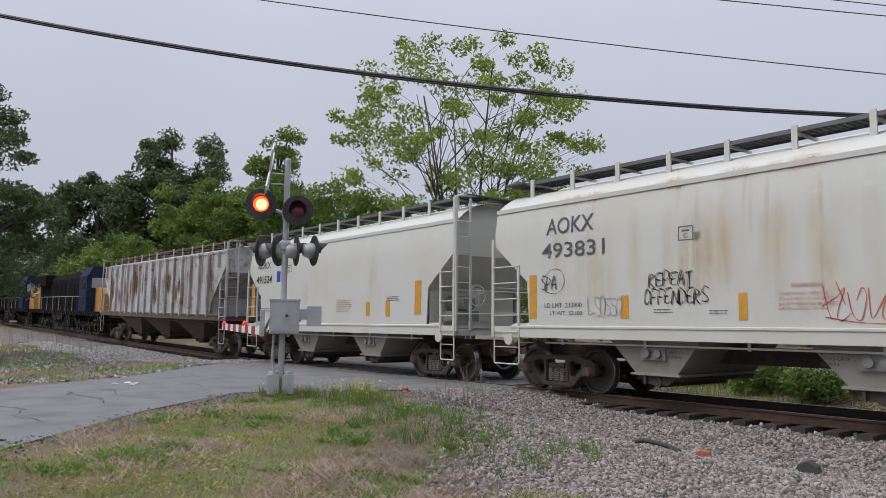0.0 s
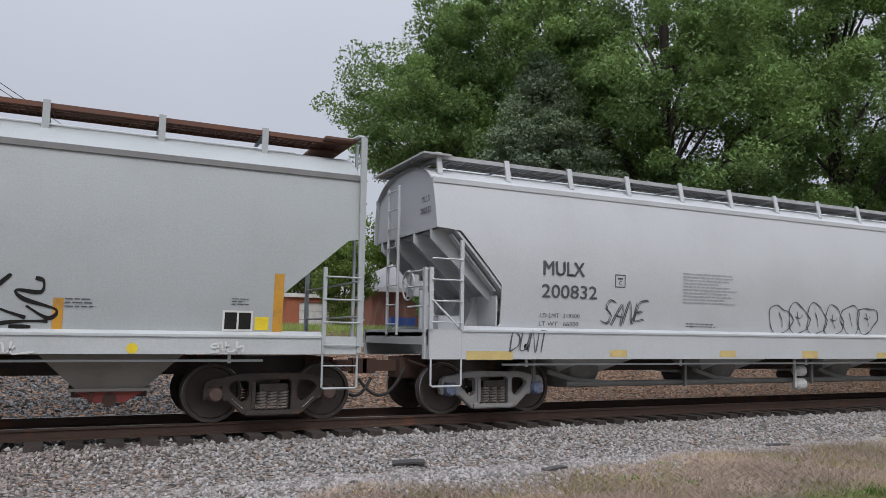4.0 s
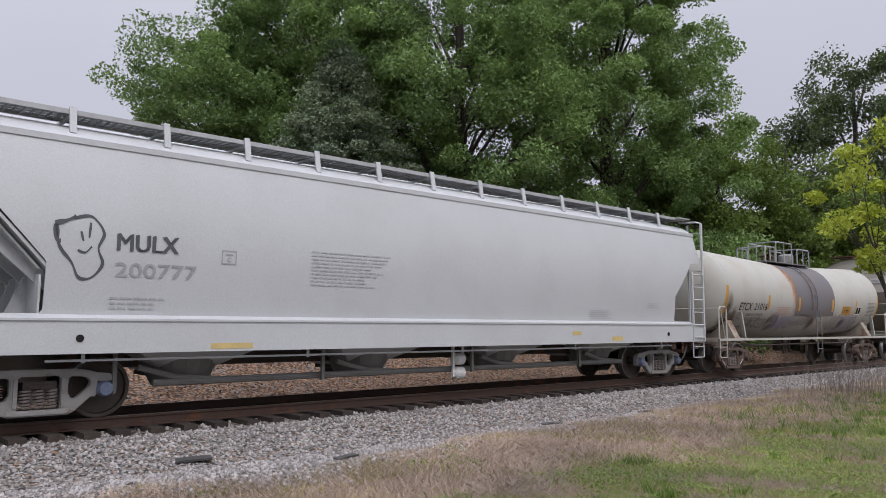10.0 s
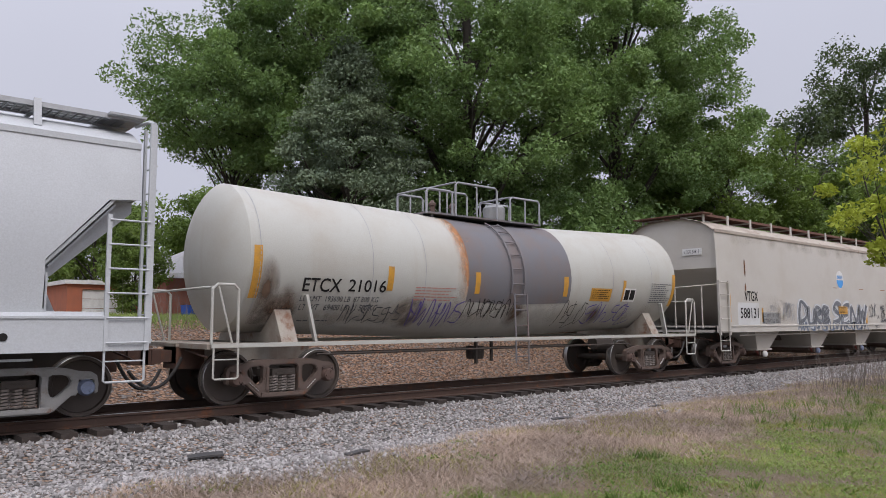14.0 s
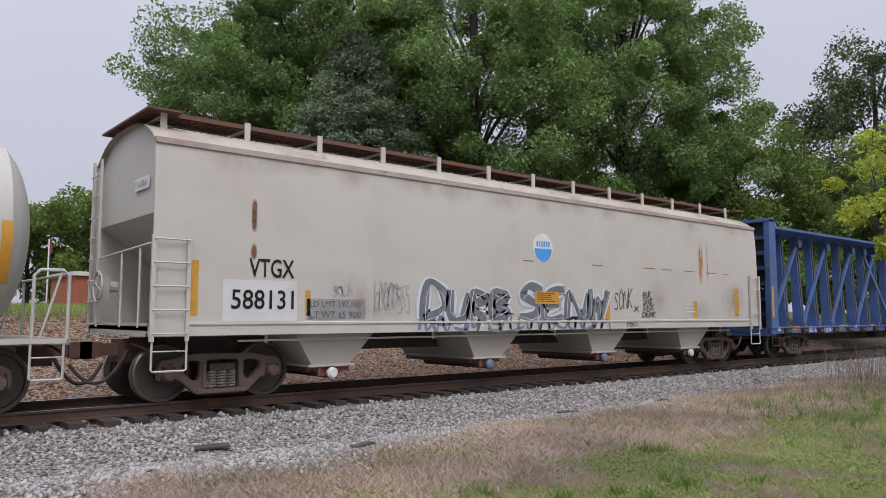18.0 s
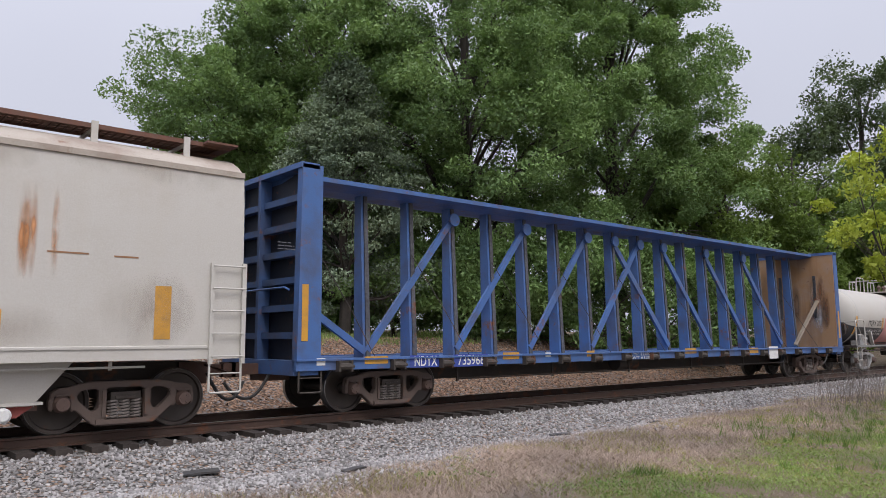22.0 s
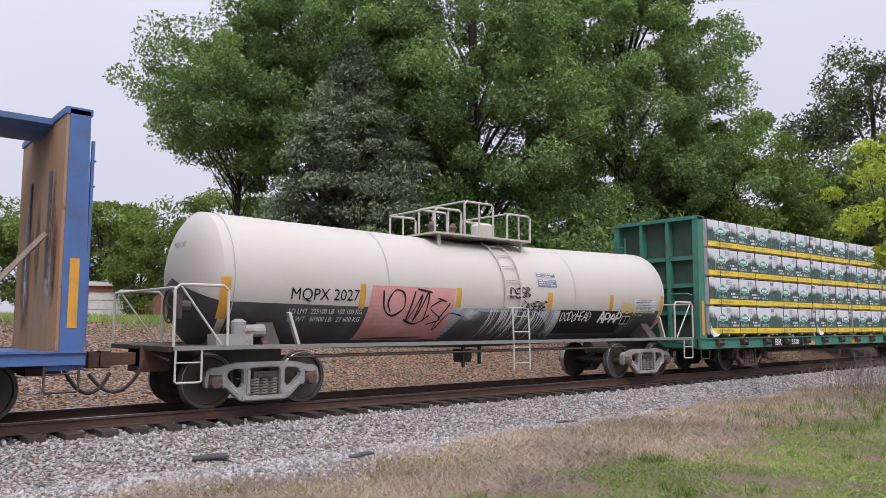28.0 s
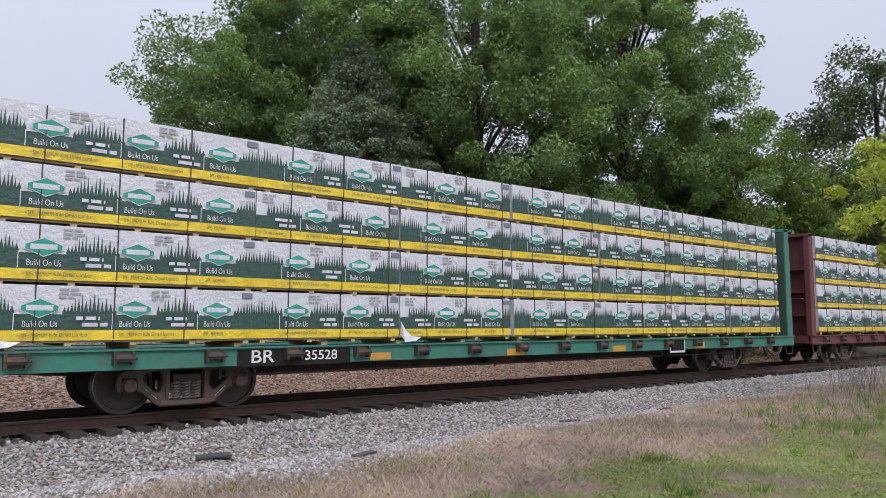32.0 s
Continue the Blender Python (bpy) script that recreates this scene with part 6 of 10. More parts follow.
for c, h in ((car_m, half_m), (car_k, half_k)):
    corner_ladders(c, h, -1, P_MULX, 0.6, 3.05, 2.55, 1.5, end=False)
    k = Kit()
    for z in (1.9, 2.25, 2.52):
        k.tube([(-h + 0.05, -1.62, z), (-h - 0.02, -0.7, z)], 0.018, 6)
    k.box(-h - 0.03, -h + 0.03, -1.45, -1.37, 1.0, 2.56)
    k.tube([(-h - 0.02, -0.2, 1.4), (-h - 0.02, -0.2, 4.2)], 0.03, 6)
    k.tube([(-h - 0.02, 0.3, 1.4), (-h - 0.02, 0.3, 4.2)], 0.03, 6)
    for i in range(8):
        k.tube([(-h - 0.04, -0.2, 1.6 + i * 0.36), (-h - 0.04, 0.3, 1.6 + i * 0.36)], 0.014, 6)
    k.tube([(-h + 0.6, -1.5, 1.55), (-h + 0.15, -1.0, 2.2)], 0.02, 6)
    part("end_handrail", k, P_MULX, c)
    corner_ladders(c, h, 1, P_MULX, 0.6, 3.0, 4.45, 1.0)
    brake_wheel(c, -h + 0.25, -1, -0.45, 2.3, P_MULX)
    k = Kit()
    k.prism([(-h + 0.15, 1.4), (-h + 0.55, 1.4), (-h + 0.3, 2.2), (-h + 0.15, 2.2)], -0.85, -0.8)
    k.box(-h + 0.4, -h + 0.9, -1.1, -0.5, 1.5, 1.75)
    part("brake_stand", k, P_MULX, c)
    # outlet pipes and pipework under the floor
    k = Kit()
    for x in (-5.6, -1.9, 1.9, 5.6):
        k.turned([(0.45, 0.42), (0.55, 0.62), (0.75, 1.0)], (x, -0.35, 0), "z", 18)
        k.tube([(x - 0.9, -0.95, 0.75), (x - 0.3, -0.95, 0.58), (x + 0.4, -0.95, 0.52)], 0.05, 7)
        k.beam((x - 1.3, -1.1, 1.0), (x - 1.3, -1.1, 0.42), 0.06, 0.06)
    k.tube([(-h + 3.2, -0.95, 0.5), (h - 3.2, -0.95, 0.5)], 0.06, 8)
    part("outlet_pipe", k, P_DIRTY, c, "outlet pipe below the hoppers")
    k = Kit()
    for z in (0.72, 0.42):
        k.turned([(0.07, -0.16), (0.13, -0.1), (0.13, 0.1), (0.07, 0.16)], (0.2, -1.1, z), "x", 14)
    k.beam((0.0, -1.15, 1.0), (0.0, -1.15, 0.35), 0.05, 0.05)
    part("valve", k, WHITE_PAINT, c)
    k = Kit()
    for x in (-h + 1.9, h - 1.9):
        k.turned([(0.055, -0.005), (0.055, 0.005)], (x, -1.62, 1.22), "y", 14)
    part("lift_hole", k, BLACK_PAINT, c)
for s in (-1, 1):
    corner_ladders(car_v, half_v, s, P_VTGX, 0.56, 2.6, 2.62, 1.0, y=-1.66, end=False)
    k = end_ladder_kit(s * (half_v + 0.03), s, 1.05, 1.5, 1.2, 4.2)
    part("ladder", k, P_VTGX, car_v)
    k = Kit()
    k.tube([(s * (half_v - 0.02), -1.6, 2.5), (s * (half_v + 0.02), 1.0, 2.4)], 0.02, 6)
    for y in (-1.1, -0.2):
        k.tube([(s * half_v, y, 1.2), (s * half_v, y, 2.45)], 0.022, 6)
    part("end_handrail", k, P_VTGX, car_v)
brake_wheel(car_v, -half_v + 0.1, -1, 0.9, 1.9, P_VTGX)
k = Kit()
k.box(-half_v + 0.085, -half_v + 0.1, -1.1, -0.45, 3.42, 3.62)
part("number_panel", k, WHITE_PAINT, car_v)
end_lettering(car_v, "VTGX 588131", -half_v + 0.083, -0.5, 3.47, 0.56, 0.1, LETTER_GRAY)
for c, h, n in ((car_m, half_m, "200832"), (car_k, half_k, "200777")):
    end_lettering(c, "MULX", -h + 0.2, -0.78, 3.78, 0.36, 0.12, LETTER_GRAY)
    end_lettering(c, n, -h + 0.2, -0.72, 3.58, 0.46, 0.11, LETTER_GRAY)
end_lettering(car_d, "735966", -half_d + 0.33, -0.62, 3.95, 0.5, 0.13, WHITE_PAINT)
end_lettering(car_d, "NDYX", -half_d + 0.33, -0.62, 4.13, 0.5, 0.12, WHITE_PAINT)
end_lettering(car_g, "BR", -half_g + 0.33, -0.75, 4.0, 0.25, 0.14, WHITE_PAINT)
for y in (-0.75, 0.55):
    k = Kit()
    k.box(half_d - 0.43, half_d - 0.4, y - 0.05, y + 0.05, 2.1, 3.7)
    part("wear_bar", k, WEAR, car_d)
for i, (x, w) in enumerate([(3.3, 0.5), (4.1, 0.5), (5.2, 0.5), (6.3, 0.55), (1.2, 0.4), (-1.2, 0.35), (7.2, 0.35)]):
    decal(car_v, x, x + w, 2.62 - 0.004 * i, 2.645 - 0.004 * i, RUST_LINE, surf_v, "rust_line")
for z in (3.05, 2.9, 2.75, 2.3):
    stain(car_v, -7.66, z, 0.12, 0.3, RUST_DARK, surf_v, int(z * 10), "rust_spot")

# rust runs at the eaves of the cream car, stains at the ends of the tank
rnd = random.Random(17)
for i, (x, w) in enumerate([(-1.9, 1.3), (-4.4, 1.8), (0.2, 1.7), (2.3, 1.6), (4.2, 1.4), (-0.6, 1.0)]):
    stain(car_b, x, 3.86, w, 0.26, RUST_STAIN, surf_b, 40 + i, "rust_run")
    for j in range(2):
        stain(car_b, x + w * rnd.uniform(0.1, 0.8), 3.0 + rnd.uniform(-0.3, 0.4), 0.12, 1.1, OCHRE_STAIN, surf_b, 60 + i * 5 + j, "rust_run")
for c, sf, n in ((car_b, surf_b, 24), (car_a, surf_a, 2)):
    for i in range(n):
        stain(c, rnd.uniform(-4.9, 4.4), 1.4 + rnd.uniform(0, 0.5), rnd.uniform(0.3, 1.1), rnd.uniform(1.4, 2.5), OCHRE_STAIN, sf, 100 + i, "water_stain")
for i in range(34):
    stain(ribbed, rnd.uniform(-8.4, 7.6), 1.7 + rnd.uniform(0, 1.0), rnd.uniform(0.2, 0.9), rnd.uniform(0.7, 2.0), RUST_DARK if i % 3 else BROWN_STAIN, rib_surf, 200 + i, "rust_run")
for i in range(14):
    stain(car_v, -8.6 + i * 1.24, 3.75 + rnd.uniform(-0.1, 0.1), rnd.uniform(0.8, 1.8), 0.5, GRIME, surf_v, 240 + i, "grime")
for i in range(12):
    stain(car_v, rnd.uniform(-8.8, 7.8), 1.2, rnd.uniform(0.5, 1.6), rnd.uniform(0.5, 1.3), GRIME, surf_v, 260 + i, "grime")
for i in range(5):
    stain(car_v, 6.2 + rnd.uniform(-0.6, 0.6), 2.2, 0.12, 1.4, RUST_STAIN, surf_v, 280 + i, "rust_run")

# ---- tank fittings ----
def tank_band(car, x0, x1, r, zc, mat, a0, a1, name, label, n=40, lift=0.006):
    """A coat of paint on part of a tank's shell, between two angles from the near side up over the top."""
    rows = []
    for x in (x0, 0.0, x1) if x0 < 0 < x1 else (x0, x1):
        rows.append([(x, -(r + lift) * math.cos(a0 + (a1 - a0) * i / n), zc + tank_bend(x, r) + (r + lift) * math.sin(a0 + (a1 - a0) * i / n)) for i in range(n + 1)])
    kk = Kit()
    kk.loft(rows)
    part(name, kk, mat, car, label, smooth=True)


def tank_platform(car, x0, x1, r, zc, mat, rail_mat, dome_mat, wide=0.85):
    z = zc + r + 0.03
    kk = Kit()
    kk.box(x0, x1, -wide, wide, z, z + 0.04)
    for x in (x0 + 0.2, x1 - 0.2):
        for y in (-wide * 0.82, wide * 0.82):
            kk.beam((x, y, z), (x, y, zc + math.sqrt(r * r - y * y)), 0.06, 0.06)
    part("platform", kk, mat, car, "steel platform over the dome")
    xm = x0 + (x1 - x0) * 0.62
    for a, b, hh in ((x0, x0 + 0.75, 0.55), (x0 + 0.85, xm - 0.1, 0.78), (xm + 0.35, x1, 0.62)):
        kk = Kit()
        for y in (-wide * 0.96, wide * 0.96):
            kk.tube([(a, y, z), (a, y, z + hh - 0.06), (a + 0.06, y, z + hh), (b - 0.06, y, z + hh), (b, y, z + hh - 0.06), (b, y, z)], 0.026, 7)
            kk.tube([((a + b) / 2, y, z), ((a + b) / 2, y, z + hh)], 0.02, 6)
        kk.tube([(a, -wide * 0.96, z + hh), (a, wide * 0.96, z + hh)], 0.022, 6)
        part("safety_rail", kk, rail_mat, car)
    kk = Kit()
    kk.turned([(0.26, z), (0.27, z + 0.36), (0.2, z + 0.42), (0.02, z + 0.44)], (xm + 0.12, -0.2, 0), "z", 20)
    part("dome", kk, dome_mat, car, "valve dome")
    for x in (x0 + 0.35, x0 + 0.95):
        kk = Kit()
        kk.turned([(0.06, z), (0.06, z + 0.2), (0.09, z + 0.22), (0.09, z + 0.26), (0.03, z + 0.34)], (x, -0.3, 0), "z", 12)
        part("valve", kk, CAP_BROWN, car)


def tank_ladder(car, x, r, zc, mat, w=0.4, z0=0.5, z1=None):
    kk = Kit()
    top = math.asin(min(1, 0.86))
    arc = [(-(r + 0.06) * math.cos(a), zc + (r + 0.06) * math.sin(a)) for a in [-0.25 + (top + 0.25 + 0.15) * i / 8 for i in range(9)]]
    path = [(-1.5, z0), (-1.5, 1.06), (-1.47, zc - 0.35)] + arc
    for dx in (-w / 2, w / 2):
        kk.tube([(x + dx, y, z) for y, z in path], 0.02, 6)
    seg = [Vector((0, y, z)) for y, z in path]
    total, want, acc = 0, 0.15, 0
    for p, q in zip(seg, seg[1:]):
        d = (q - p).length
        while want < acc + d:
            c = p + (q - p) * ((want - acc) / d)
            kk.tube([(x - w / 2, c.y, c.z), (x + w / 2, c.y, c.z)], 0.014, 6)
            want += 0.34
        acc += d
    part("ladder", kk, mat, car, "side ladder up the tank")


tank_band(car_e, -1.41, 1.94, 1.36, 2.455, P_BAND, -0.45, 3.3, "painted_band", "scorched gray band round the middle")
tank_band(car_e, -1.44, -1.4, 1.36, 2.455, RUST_LINE, -0.1, 2.6, "rust_edge", "rusty edge of the band", lift=0.005)
for z, hh in ((1.8, 1.2), (2.5, 1.1), (3.0, 0.9)):
    stain(car_e, -1.75, z, 0.7, hh, RUST_STAIN, surf_e, int(z * 10), "rust_run")
tank_platform(car_e, -1.9, 1.75, 1.36, 2.4, P_BAND, LETTER_PALE, GRAY_PLACARD, 0.55)
tank_ladder(car_e, 0.05, 1.36, 2.39, P_BAND)
for i in range(16):
    stain(car_e, -6.2 + i * 0.75, 1.25, rnd.uniform(0.6, 1.5), rnd.uniform(0.4, 0.9), BROWN_STAIN if i % 4 == 0 else GRIME, surf_e, 300 + i, "grime")
stain(car_e, -6.3, 1.3, 0.5, 1.3, BROWN_STAIN, surf_e, 5)
stain(car_e, -5.9, 1.25, 0.6, 0.9, BROWN_STAIN, surf_e, 6)
for x in (-6.25, -3.9, -2.6, 3.6, 5.3):
    tank_band(car_e, x, x + 0.012, 1.36, 2.455, LETTER_PALE, -0.9, 1.5, "weld_seam", "", lift=0.005)
for x in (-6.2, -3.0, 2.6, 6.2):
    tank_band(car_q, x, x + 0.018, 1.215, 2.17, LETTER_PALE, -0.9, 1.5, "weld_seam", "", lift=0.006)
tank_band(car_q, -half_q + 0.56, half_q - 0.56, 1.215, 2.17, P_LOWER, -1.5, -0.35, "lower_coat", "black lower half", lift=0.003)
kk = Kit()
rr = []
for i in range(11):
    cr, cx = tank_head(1.221, i / 10)
    rr.append([(cx - half_q - 0.006, -cr * math.cos(b), 2.22 + cr * math.sin(b)) for b in [-math.pi + 0.35 + (math.pi - 0.70) * j / 24 for j in range(25)]])
kk.loft(rr)
part("lower_coat", kk, P_LOWER, car_q, "black lower half of the end", smooth=True)
tank_platform(car_q, -1.5, 1.45, 1.215, 2.115, P_MQPX, P_MQPX, P_MQPX)
tank_ladder(car_q, 0.42, 1.215, 2.11, P_MQPX, w=0.5, z0=0.42)
brake_wheel(car_q, -half_q - 0.2, -1, -0.9, 1.7, TRUCK_DARK)
k = Kit()
k.box(-half_q + 0.25, -half_q + 0.9, -1.35, -1.0, 1.06, 1.25)
k.turned([(0.12, 1.2), (0.13, 1.45), (0.06, 1.5)], (-half_q + 0.7, -1.2, 0), "z", 12)
k.turned([(0.1, -0.2), (0.11, 0.2)], (-half_q + 0.95, -1.2, 1.3), "x", 12)
part("brake_valve", k, TRUCK_GRAY, car_q)

# ---- blue car: bulkhead marks ----
decal(car_d, -half_d + 0.1, -half_d + 0.23, 1.35, 2.35, YELLOW, lambda x, z: -1.472, "reflector")
decal(car_d, half_d - 0.27, half_d - 0.14, 1.35, 2.35, YELLOW, lambda x, z: -1.472, "reflector")
decal(car_g, -half_g + 0.14, -half_g + 0.27, 1.1, 2.1, YELLOW, lambda x, z: -1.472, "reflector")
lettering(car_d, "LD LMT 224800", -2.05, 0.93, 1.2, 0.07, WHITE_PAINT, surf_d)
lettering(car_d, "LT WT 61200", -2.05, 0.84, 1.2, 0.07, WHITE_PAINT, surf_d)
k = Kit()
k.beam((half_d - 1.75, -0.5, 1.1), (half_d - 0.47, -0.85, 2.75), 0.12, 0.07)
part("wooden_brace", k, material("weathered_timber", (0.3, 0.25, 0.19), 0.9, scale=6), car_d, "loose weathered timber brace")

PALE_SCRAPE = soft_material("pale_scraped_paint", (0.5, 0.52, 0.56), 0.8, grain=3.0)
rnd = random.Random(31)
for i in range(12):
    mt = (RUST_DARK, PALE_SCRAPE, RUST_STAIN, BROWN_STAIN)[i % 4]
    y = rnd.uniform(-1.3, 0.7)
    w, z, hh = rnd.uniform(0.25, 0.6), rnd.uniform(1.05, 2.6), rnd.uniform(0.9, 1.8)
    o = part("scrape", patch_mesh("scrape", 0, z, w, min(hh, 4.4 - z), mt, lambda a, b: 0.0, 0.004 + 0.0006 * i), mt, car_d)
    o.matrix_basis = pose(half_d - 0.4, y + w, 0, 0, 0, -90)
for i in range(10):
    w, z = rnd.uniform(0.2, 0.5), rnd.uniform(1.05, 2.8)
    y = rnd.uniform(-1.3, 0.9)
    o = part("grime", patch_mesh("grime", 0, z, w, 1.5, BROWN_STAIN, lambda a, b: 0.0, 0.004 + 0.0006 * i), BROWN_STAIN, car_g)
    o.matrix_basis = pose(-half_g + 0.34, y + w, 0, 0, 0, -90)

# ---- wrapped lumber ----
WRAP = material("white_lumber_wrap", (0.6, 0.61, 0.65), 0.4, dirt=(0.5, 0.5, 0.52), dirt_amount=0.4, scale=2.5, grain=12, bump=0.5, bump_dist=0.03)
WRAP_GREEN = material("dark_green_print", (0.02, 0.075, 0.06), 0.4, scale=3, grain=12, bump=0.4, bump_dist=0.03)
WRAP_TEAL = material("teal_print", (0.02, 0.34, 0.24), 0.4)
GATE_GRAY = material("faded_dark_print", (0.2, 0.18, 0.1), 0.5)
WRAP_YELLOW = material("yellow_print", (0.78, 0.58, 0.02), 0.4, grain=12, bump=0.4, bump_dist=0.03)
STRAP = material("black_strap", (0.03, 0.03, 0.035), 0.5)
LUMBER = material("sawn_lumber_ends", (0.5, 0.38, 0.22), 0.85, scale=8, grain=30)


def lumber_bundle(length, seed):
    """A bundle of boards in printed wrap, its front at y = 0."""
    rnd = random.Random(seed)
    H, D = 0.81, 1.3
    wav = lambda x, z: -0.012 + 0.012 * noise.noise(Vector((x * 2.2 + seed * 3, z * 4.0, seed))) + 0.006 * noise.noise(Vector((x * 6, z * 9, seed)))
    k = Kit()
    n = int(length / 0.12)
    rows = []
    for j in range(8):
        z = 0.03 + (H - 0.03) * j / 7
        rows.append([(length * i / n, wav(length * i / n, z), z) for i in range(n + 1)])
    k.loft(rows)
    k.add([(0, 0, 0.03), (length, 0, 0.03), (length, 0, H), (0, 0, H), (0, D, 0.03), (length, D, 0.03), (length, D, H), (0, D, H)],
          [(3, 2, 6, 7), (0, 3, 7, 4), (1, 5, 6, 2), (4, 7, 6, 5)])
    ob = new("lumber_bundle", k.mesh("lumber_bundle", True))
    ob.data.materials.append(WRAP)
    tagged(ob, "bundle of lumber in white and green printed wrap", "lumber", "bundles on the flat cars")
    sf = lambda x, z: wav(x, z)
    for x in np.arange(0.15, length, 0.9):
        q = Kit()
        q.box(x, x + 0.09, 0.0, D, -0.045, -0.001)
        part("skid", q, LUMBER, ob)
    q = Kit()
    q.box(0.0, length, 0.02, D, 0.0, 0.03)
    part("bottom_board", q, LUMBER, ob)
    unit = 1.28
    off = rnd.uniform(-1.0, -0.1)
    # yellow stripe with a line of dark words
    m = int(length / 0.1)
    vs = [(length * i / m, 0.035 + 0.145 * j) for j in (0, 1) for i in range(m + 1)]
    part("yellow_stripe", skin_mesh("yellow_stripe", vs, [(i, i + 1, m + 2 + i, m + 1 + i) for i in range(m)], sf, WRAP_YELLOW, 0.012), WRAP_YELLOW, ob)
    # dark band with a row of conifer tops of uneven height between the emblems
    vs, fs = [], []
    cx = 0.0
    tips = []
    while cx < length:
        ph = ((cx - off) / unit) % 1.0
        w = rnd.uniform(0.035, 0.07)
        tall = 0.42 if ph < 0.46 else 0.54 + 0.13 * math.sin((ph - 0.46) / 0.54 * math.pi) + rnd.uniform(-0.07, 0.07)
        tips.append((cx, min(cx + w, length), tall if ph >= 0.46 else 0.4))
        cx += w
    for a, b, top in tips:
        n = len(vs)
        flat_top = top < 0.405
        base = 0.4 if flat_top else 0.44
        mid = (a + b) / 2
        if flat_top:
            vs += [(a, 0.18), (b, 0.18), (b, 0.4), (mid, 0.405), (a, 0.4)]
            fs.append((n, n + 1, n + 2, n + 3, n + 4))
        else:
            vs += [(a, 0.18), (b, 0.18), (b, base), (mid + (b - a) * 0.22, base + (top - base) * 0.45), (mid, top), (mid - (b - a) * 0.22, base + (top - base) * 0.45), (a, base)]
            fs.append((n, n + 1, n + 2, n + 3, n + 4, n + 5, n + 6))
    part("forest_print", skin_mesh("forest_print", vs, fs, sf, WRAP_GREEN, 0.01), WRAP_GREEN, ob)
    lift = lambda u, v: sf(u, v) - 0.006
    x = off
    while x < length:
        if 0.02 < x < length:
            part("print_line", skin_mesh("print_line", [(x - 0.012, 0.19), (x, 0.19), (x, 0.42), (x - 0.012, 0.42)], [(0, 1, 2, 3)], sf, WRAP, 0.017), WRAP, ob)
        a = x + 0.06
        if a > 0 and a + 0.5 < length:
            for g, mt, e in ((0.0, WRAP, 0.0145), (0.016, WRAP_TEAL, 0.018)):
                d = [(a + g, 0.455 + g * 0.4), (a + 0.25, 0.35 + g), (a + 0.5 - g, 0.455 + g * 0.4), (a + 0.5 - g, 0.525 - g * 0.4), (a + 0.25, 0.63 - g), (a + g, 0.525 - g * 0.4)]
                part("logo", skin_mesh("logo", d, [tuple(range(6))], sf, mt, e), mt, ob, "teal diamond emblem" if g else "")
            part("logo", skin_mesh("logo", [(a + 0.08, 0.455), (a + 0.42, 0.455), (a + 0.42, 0.53), (a + 0.08, 0.53)], [(0, 1, 2, 3)], sf, WRAP, 0.022), WRAP, ob)
            lettering(ob, "Build On Us", a + 0.04, 0.225, 0.44, 0.09, WRAP, lift)
        b = x + 0.78
        if b > 0 and b + 0.45 < length:
            small_print(ob, b, 0.375, 0.44, 1, 0.09, WRAP, lambda u, v: sf(u, v) - 0.01, seed + 3, 0.55)
            small_print(ob, b + 0.08, 0.285, 0.38, 1, 0.09, WRAP, lambda u, v: sf(u, v) - 0.01, seed + 5, 0.6)
        b = x + 0.55
        if b > 0 and b + 0.4 < length:
            small_print(ob, b, 0.77, 0.3, 3, 0.056, LETTER_PALE, sf, seed + 4, 0.55)
            lettering(ob, "Kiln Dried Lumber", b - 0.1, 0.09, 0.5, 0.055, GATE_GRAY, lift)
        b = x + 0.1
        if b > 0 and b + 0.35 < length:
            lettering(ob, "SPF - PREMIUM", b, 0.09, 0.32, 0.05, GATE_GRAY, lift)
        x += unit
    for x in np.arange(0.65, length - 0.2, 1.05):
        q = Kit()
        q.box(x - 0.008, x + 0.008, -0.03, 0.0, 0.0, H)
        part("strap", q, STRAP, ob)
    q = Kit()
    q.box(length - 0.2, length - 0.02, -0.028, -0.018, 0.69, 0.78)
    part("bundle_tag", q, BLUE_GRAY, ob)
    return ob


LONG = [lumber_bundle(3.9, 1), lumber_bundle(3.82, 2)]
SHORT = [lumber_bundle(3.0, 3), lumber_bundle(3.02, 4), lumber_bundle(2.98, 5)]
used = set()


def load_bundle(pool, i, u, x, y, z):
    ob = pool[i % len(pool)]
    if ob.name in used:
        ob = copy_thing(ob, pose(0, 0, 0))
    used.add(ob.name)
    RIDERS.append((ob, u, x, y, z))


torn = []
rnd = random.Random(9)
for u0, u1, start, cols in ((130.2, 153.85, 130.72, 7), (155.2, 178.8, 155.72, 4)):
    uc, n = (u0 + u1) / 2, 0
    for row, z in enumerate((1.13, 1.98, 2.83, 3.68)):
        x = start - uc
        for c in range(cols):
            load_bundle(LONG if c == 0 else SHORT, n + row, uc, x + rnd.uniform(-0.02, 0.02), -1.47 + rnd.uniform(-0.02, 0.02), z)
            x += (3.92 if c == 0 else 3.05)
            if row == 0 and u0 < 140 and c in (0, 2):
                torn.append(RIDERS[-1][0])
            n += 1
    k = Kit()
    for i in range(14):
        x = -(u1 - u0) / 2 + 0.9 + i * 1.65
        k.box(x - 0.06, x + 0.06, -1.4, -0.2, 1.02, 1.09)
    part("bearer", k, LUMBER, car_g if u0 < 140 else car_r)
